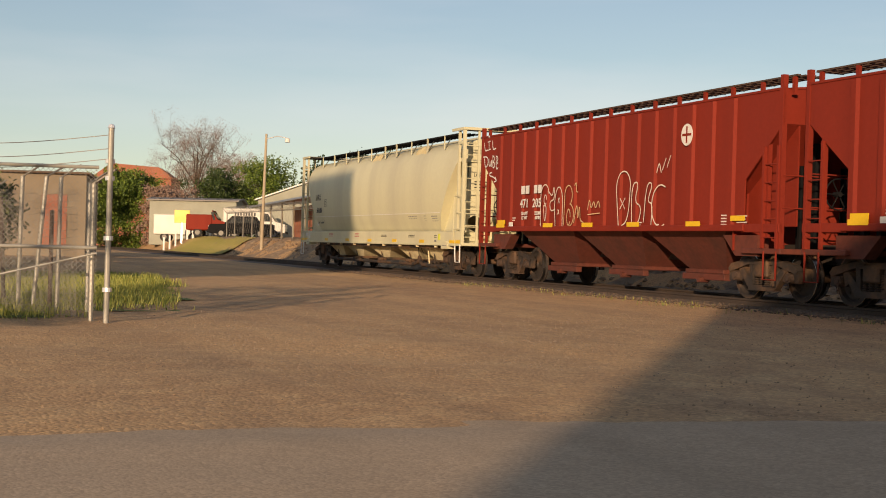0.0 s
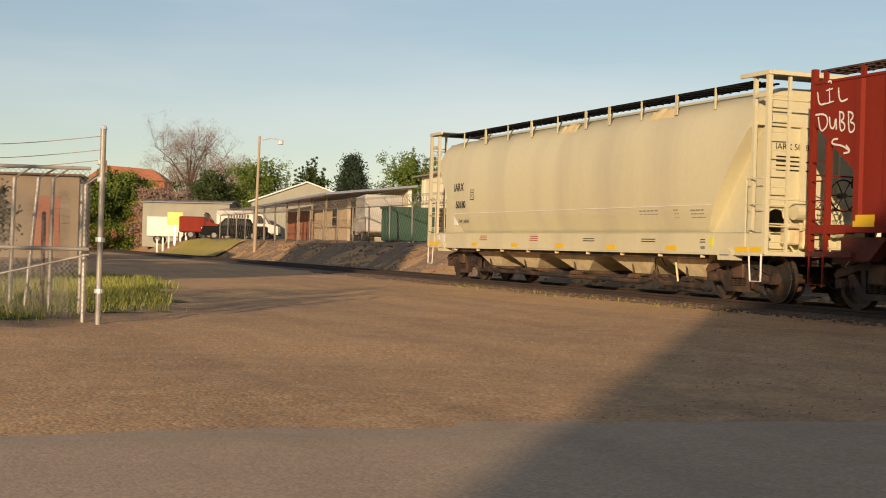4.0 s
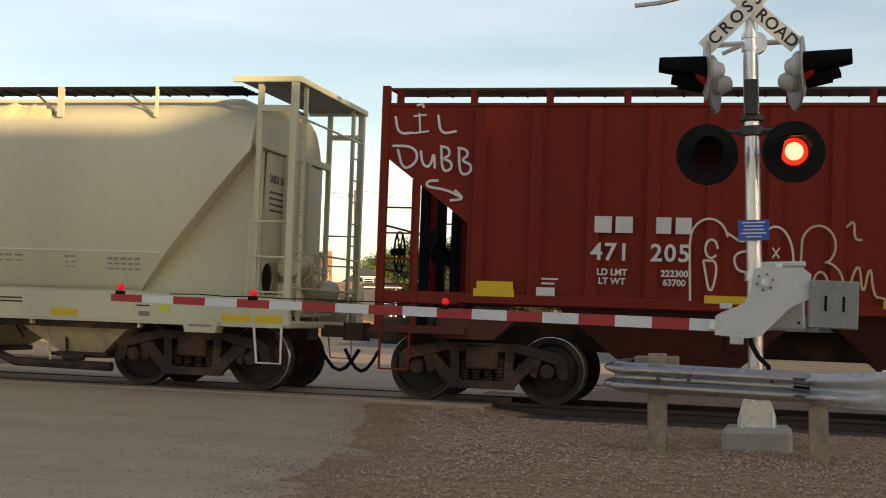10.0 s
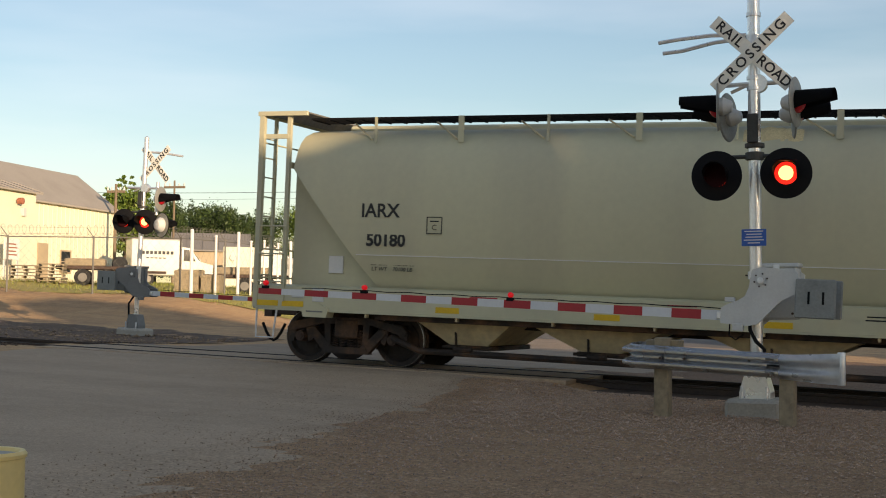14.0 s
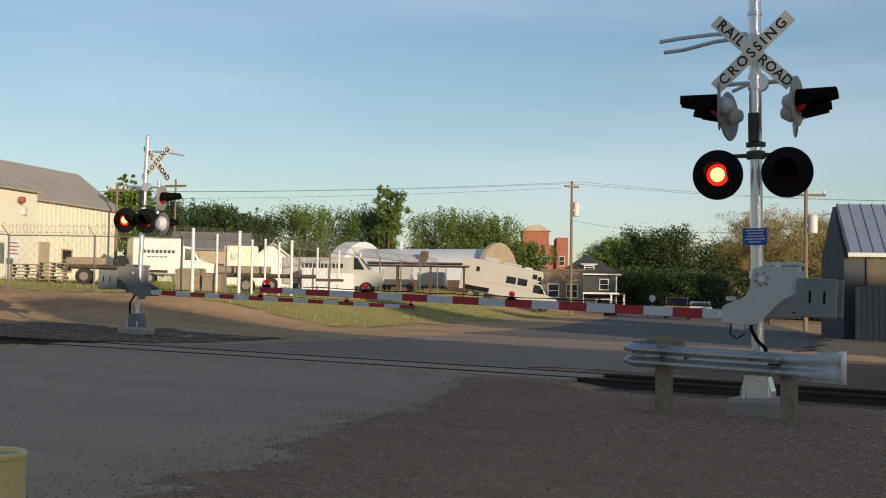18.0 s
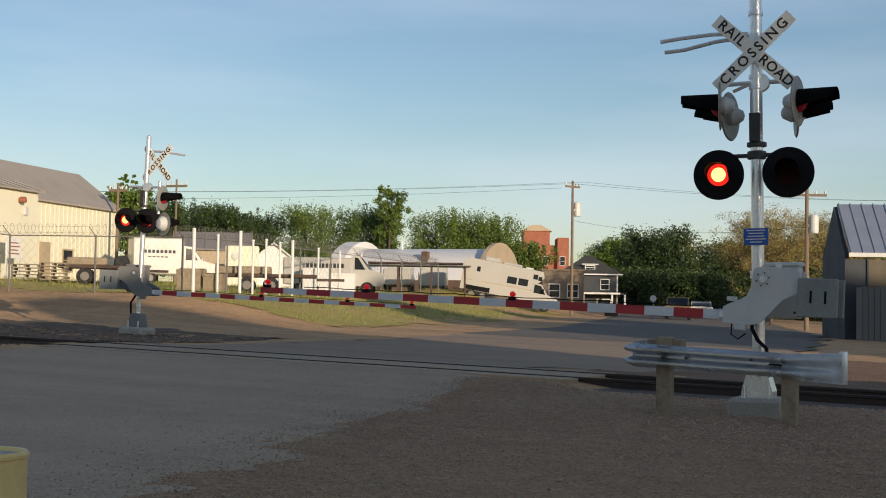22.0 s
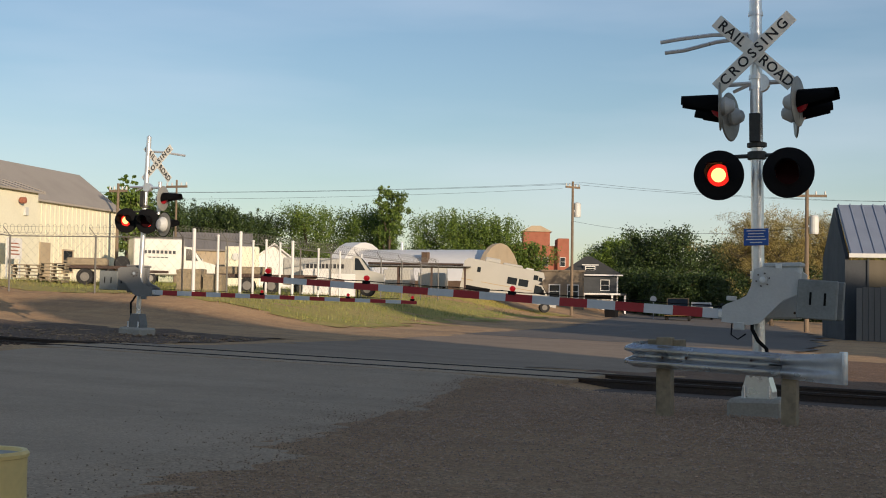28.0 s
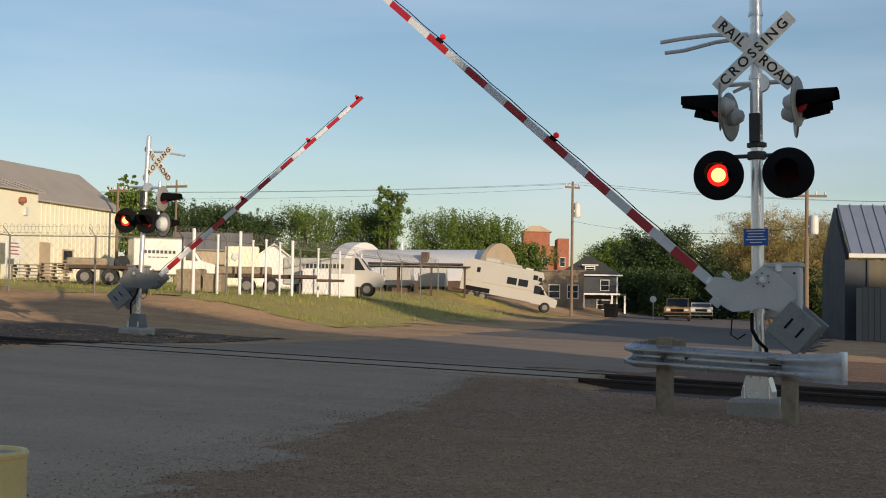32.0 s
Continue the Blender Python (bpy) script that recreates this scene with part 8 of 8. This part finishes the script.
part("wall", skew(prism(bmesh.new(), FACE, "y", -.3, 0)), M_WHITEWALL, bb, "plain wall towards the line")
part("wall", skew(prism(bmesh.new(), FACE, "y", -12.3, -12)), M_WHITEWALL, bb)
part("wall", skew(box(bmesh.new(), 4.65, 4.95, -12, -.3, -8, 8.9)), M_WHITEWALL, bb)
part("wall", skew(box(bmesh.new(), 30.9, 31.2, -12, -.3, -8, 12.1)), M_WHITEWALL, bb)
part("roof", skew(prism(bmesh.new(), [(4.7, 9.0), (8.65, 10.35), (13.35, 12.45), (14.9, 12.6), (26.5, 12.35), (28.5, 12.95), (31.2, 13.45), (31.2, 13.2), (28.6, 12.7), (26.5, 12.15), (14.9, 12.4), (13.4, 12.2), (8.7, 10.1), (4.7, 8.8)], "y", -12.2, .0)), M_ROOFGREY, bb)
b2 = thing("shade_caster_mid", pose(*BACK), "unseen tall cream block added to cast shade beyond the track", "building")
FACE = [(31.3, -8), (31.3, 15.6), (35, 16.3), (38.7, 15.6), (42, 14.9), (44.5, 13.5), (45.2, 12.0), (45.2, -8)]
part("tower", skew(prism(bmesh.new(), FACE, "y", -9, 0)), M_WHITEWALL, b2, "cream ribbed walls")
b4 = thing("shade_caster_far", pose(*BACK), "unseen huge concrete block added to shade the far street", "building")
part("tower", skew(prism(bmesh.new(), [(65, -8), (65, 21), (68, 24), (112, 24), (112, -8)], "y", -9, 0)), M_CONCRETE, b4, "plain concrete walls")
b3 = thing("shade_caster_lot", pose(*(BACK - Vector((0, 8, 0)))), "unseen tall block added to shade the lot and bank", "building")
part("wall", skew(box(bmesh.new(), -8.8, -8.5, -10, 0, -8, 15.6)), M_WHITEWALL, b3, "plain end wall")
part("wall", skew(box(bmesh.new(), -28, -8.8, -.3, 0, -8, 15.6)), M_WHITEWALL, b3, "plain wall towards the lot")
part("wall", skew(box(bmesh.new(), -28, -8.8, -10, -9.7, -8, 15.6)), M_WHITEWALL, b3)
part("roof", skew(box(bmesh.new(), -28.1, -8.5, -10.1, .1, 15.6, 15.8)), M_ROOFGREY, b3)
# an unseen tree beside the lot, added for its broken shade on the ground
tree(-2.5, -11.5, 9.0, 4.5, "unseen half-bare tree added to streak the lot with shade", M_LEAF, 81, clumps=14, per=16)

# grass and weeds
rng = np.random.default_rng(5)
tufts("grass", [(x, y, 30, .16) for x, y in ((rng.uniform(-46, -27), rng.uniform(4.4, 12.4)) for _ in range(1500)) if in_weeds(x, y)], .125, "green weedy grass at the foot of the fence", M_GRASS, 7)
tufts("grass", [(rng.uniform(-24, -18.5), TRACK_Y - 2.6 + rng.normal(0, .35), 7, .2) for _ in range(60)] + [(rng.uniform(-45, -24), TRACK_Y - 2.4 + rng.normal(0, .3), 5, .2) for _ in range(60)], .07, "dry straw-coloured weeds beside the rails", M_GRASS, 8)
tufts("grass", [(x, y, 14, .35) for x, y in ((rng.uniform(-60, -24), rng.uniform(44, 92)) for _ in range(2200)) if x < -23.5 - 0.2 * max(0, y - 46)], .16, "rough grass on the verge", M_GRASS, 9)


# ---- stones ----
def stones(name, spots, size, material, label, seed):
    rng = np.random.default_rng(seed)
    vs, fs = [], []
    for x, y in spots:
        s = size * rng.uniform(.5, 1.7)
        z = land(x, y) + .02
        o = rng.uniform(.7, 1.2, (6, 1)) * np.array([(1, 0, 0), (-1, 0, 0), (0, 1, 0), (0, -1, 0), (0, 0, .7), (0, 0, -.4)]) * s
        a = rng.uniform(0, math.tau)
        c, d = math.cos(a), math.sin(a)
        b = len(vs)
        vs += [(x + c * p[0] - d * p[1], y + d * p[0] + c * p[1], z + p[2]) for p in o]
        fs += [(b + i, b + j, b + k) for i, j, k in ((0, 2, 4), (2, 1, 4), (1, 3, 4), (3, 0, 4), (2, 0, 5), (1, 2, 5), (3, 1, 5), (0, 3, 5))]
    ob = quads(name, np.array(vs), np.array(fs), material, None, label)
    return tagged(ob, label, "stones", kind="stuff")


rng = np.random.default_rng(3)
stones("edge_stones", [(grit_edge(y) + rng.normal(-.25, .45), y) for y in rng.uniform(5, 20.5, 5200)], .0095, M_STONE, "stones strewn along the ragged gravel edge", 7)
stones("road_grit", [(grit_edge(y) - .3 - abs(rng.normal(0, 1.3)), y) for y in rng.uniform(5, 20.5, 3800)], .007, M_BANK, "loose grit scattered over the road edge", 6)
stones("gravel_stones", [(rng.uniform(grit_edge(y) - .1, 1), y) for y in (20.5 - abs(rng.normal(0, 4.2)) for _ in range(34000))], .0115, M_STONE, "loose gravel stones beside the street", 1)
stones("gravel_stones", [(rng.uniform(-30, -17.4), rng.uniform(5, 20.5)) for _ in range(4000)], .008, M_BANK, "loose gravel stones in the lot", 2)
stones("rubble", [(rng.uniform(-34, -18.6), rng.uniform(24.2, 31)) for _ in range(1300)], .04, M_BANK, "broken stones by the rails", 3)
stones("rubble", [(rng.uniform(-100, -34), rng.uniform(23.8, 26.6)) for _ in range(1600)], .07, M_BANK, "stones on the bank", 4)
stones("ballast_stones", [(rng.uniform(-60, -18), TRACK_Y + rng.choice((-1, 1)) * rng.uniform(.9, 2.4)) for _ in range(6000)], .03, M_BALLAST, "ballast stones", 5)


# ---- what moves ----
def motions():
    for u, car, wheelsets in TRAIN:
        walk(car, [(t, on_rails(u, t)) for t, _ in SHIFTS])
        for ws in wheelsets:
            base = ws.matrix_basis.translation.copy()
            rows, t = [], 0.0
            while t < 32.0:
                rows.append((t, Matrix.Translation(base) @ Matrix.Rotation((shift(t) - shift(0)) / .457, 4, "Y")))
                t += .15
            rows.append((32.0, Matrix.Translation(base) @ Matrix.Rotation((shift(32) - shift(0)) / .457, 4, "Y")))
            walk(ws, rows)
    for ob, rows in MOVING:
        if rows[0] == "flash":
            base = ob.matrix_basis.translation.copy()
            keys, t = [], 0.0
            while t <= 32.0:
                # both lamps always glow; the added vanes cover them by turns, half a second each
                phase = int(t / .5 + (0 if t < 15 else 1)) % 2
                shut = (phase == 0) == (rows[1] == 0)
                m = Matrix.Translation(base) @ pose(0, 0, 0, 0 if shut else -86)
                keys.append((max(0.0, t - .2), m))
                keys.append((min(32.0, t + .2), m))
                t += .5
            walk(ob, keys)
        else:
            walk(ob, rows)


motions()
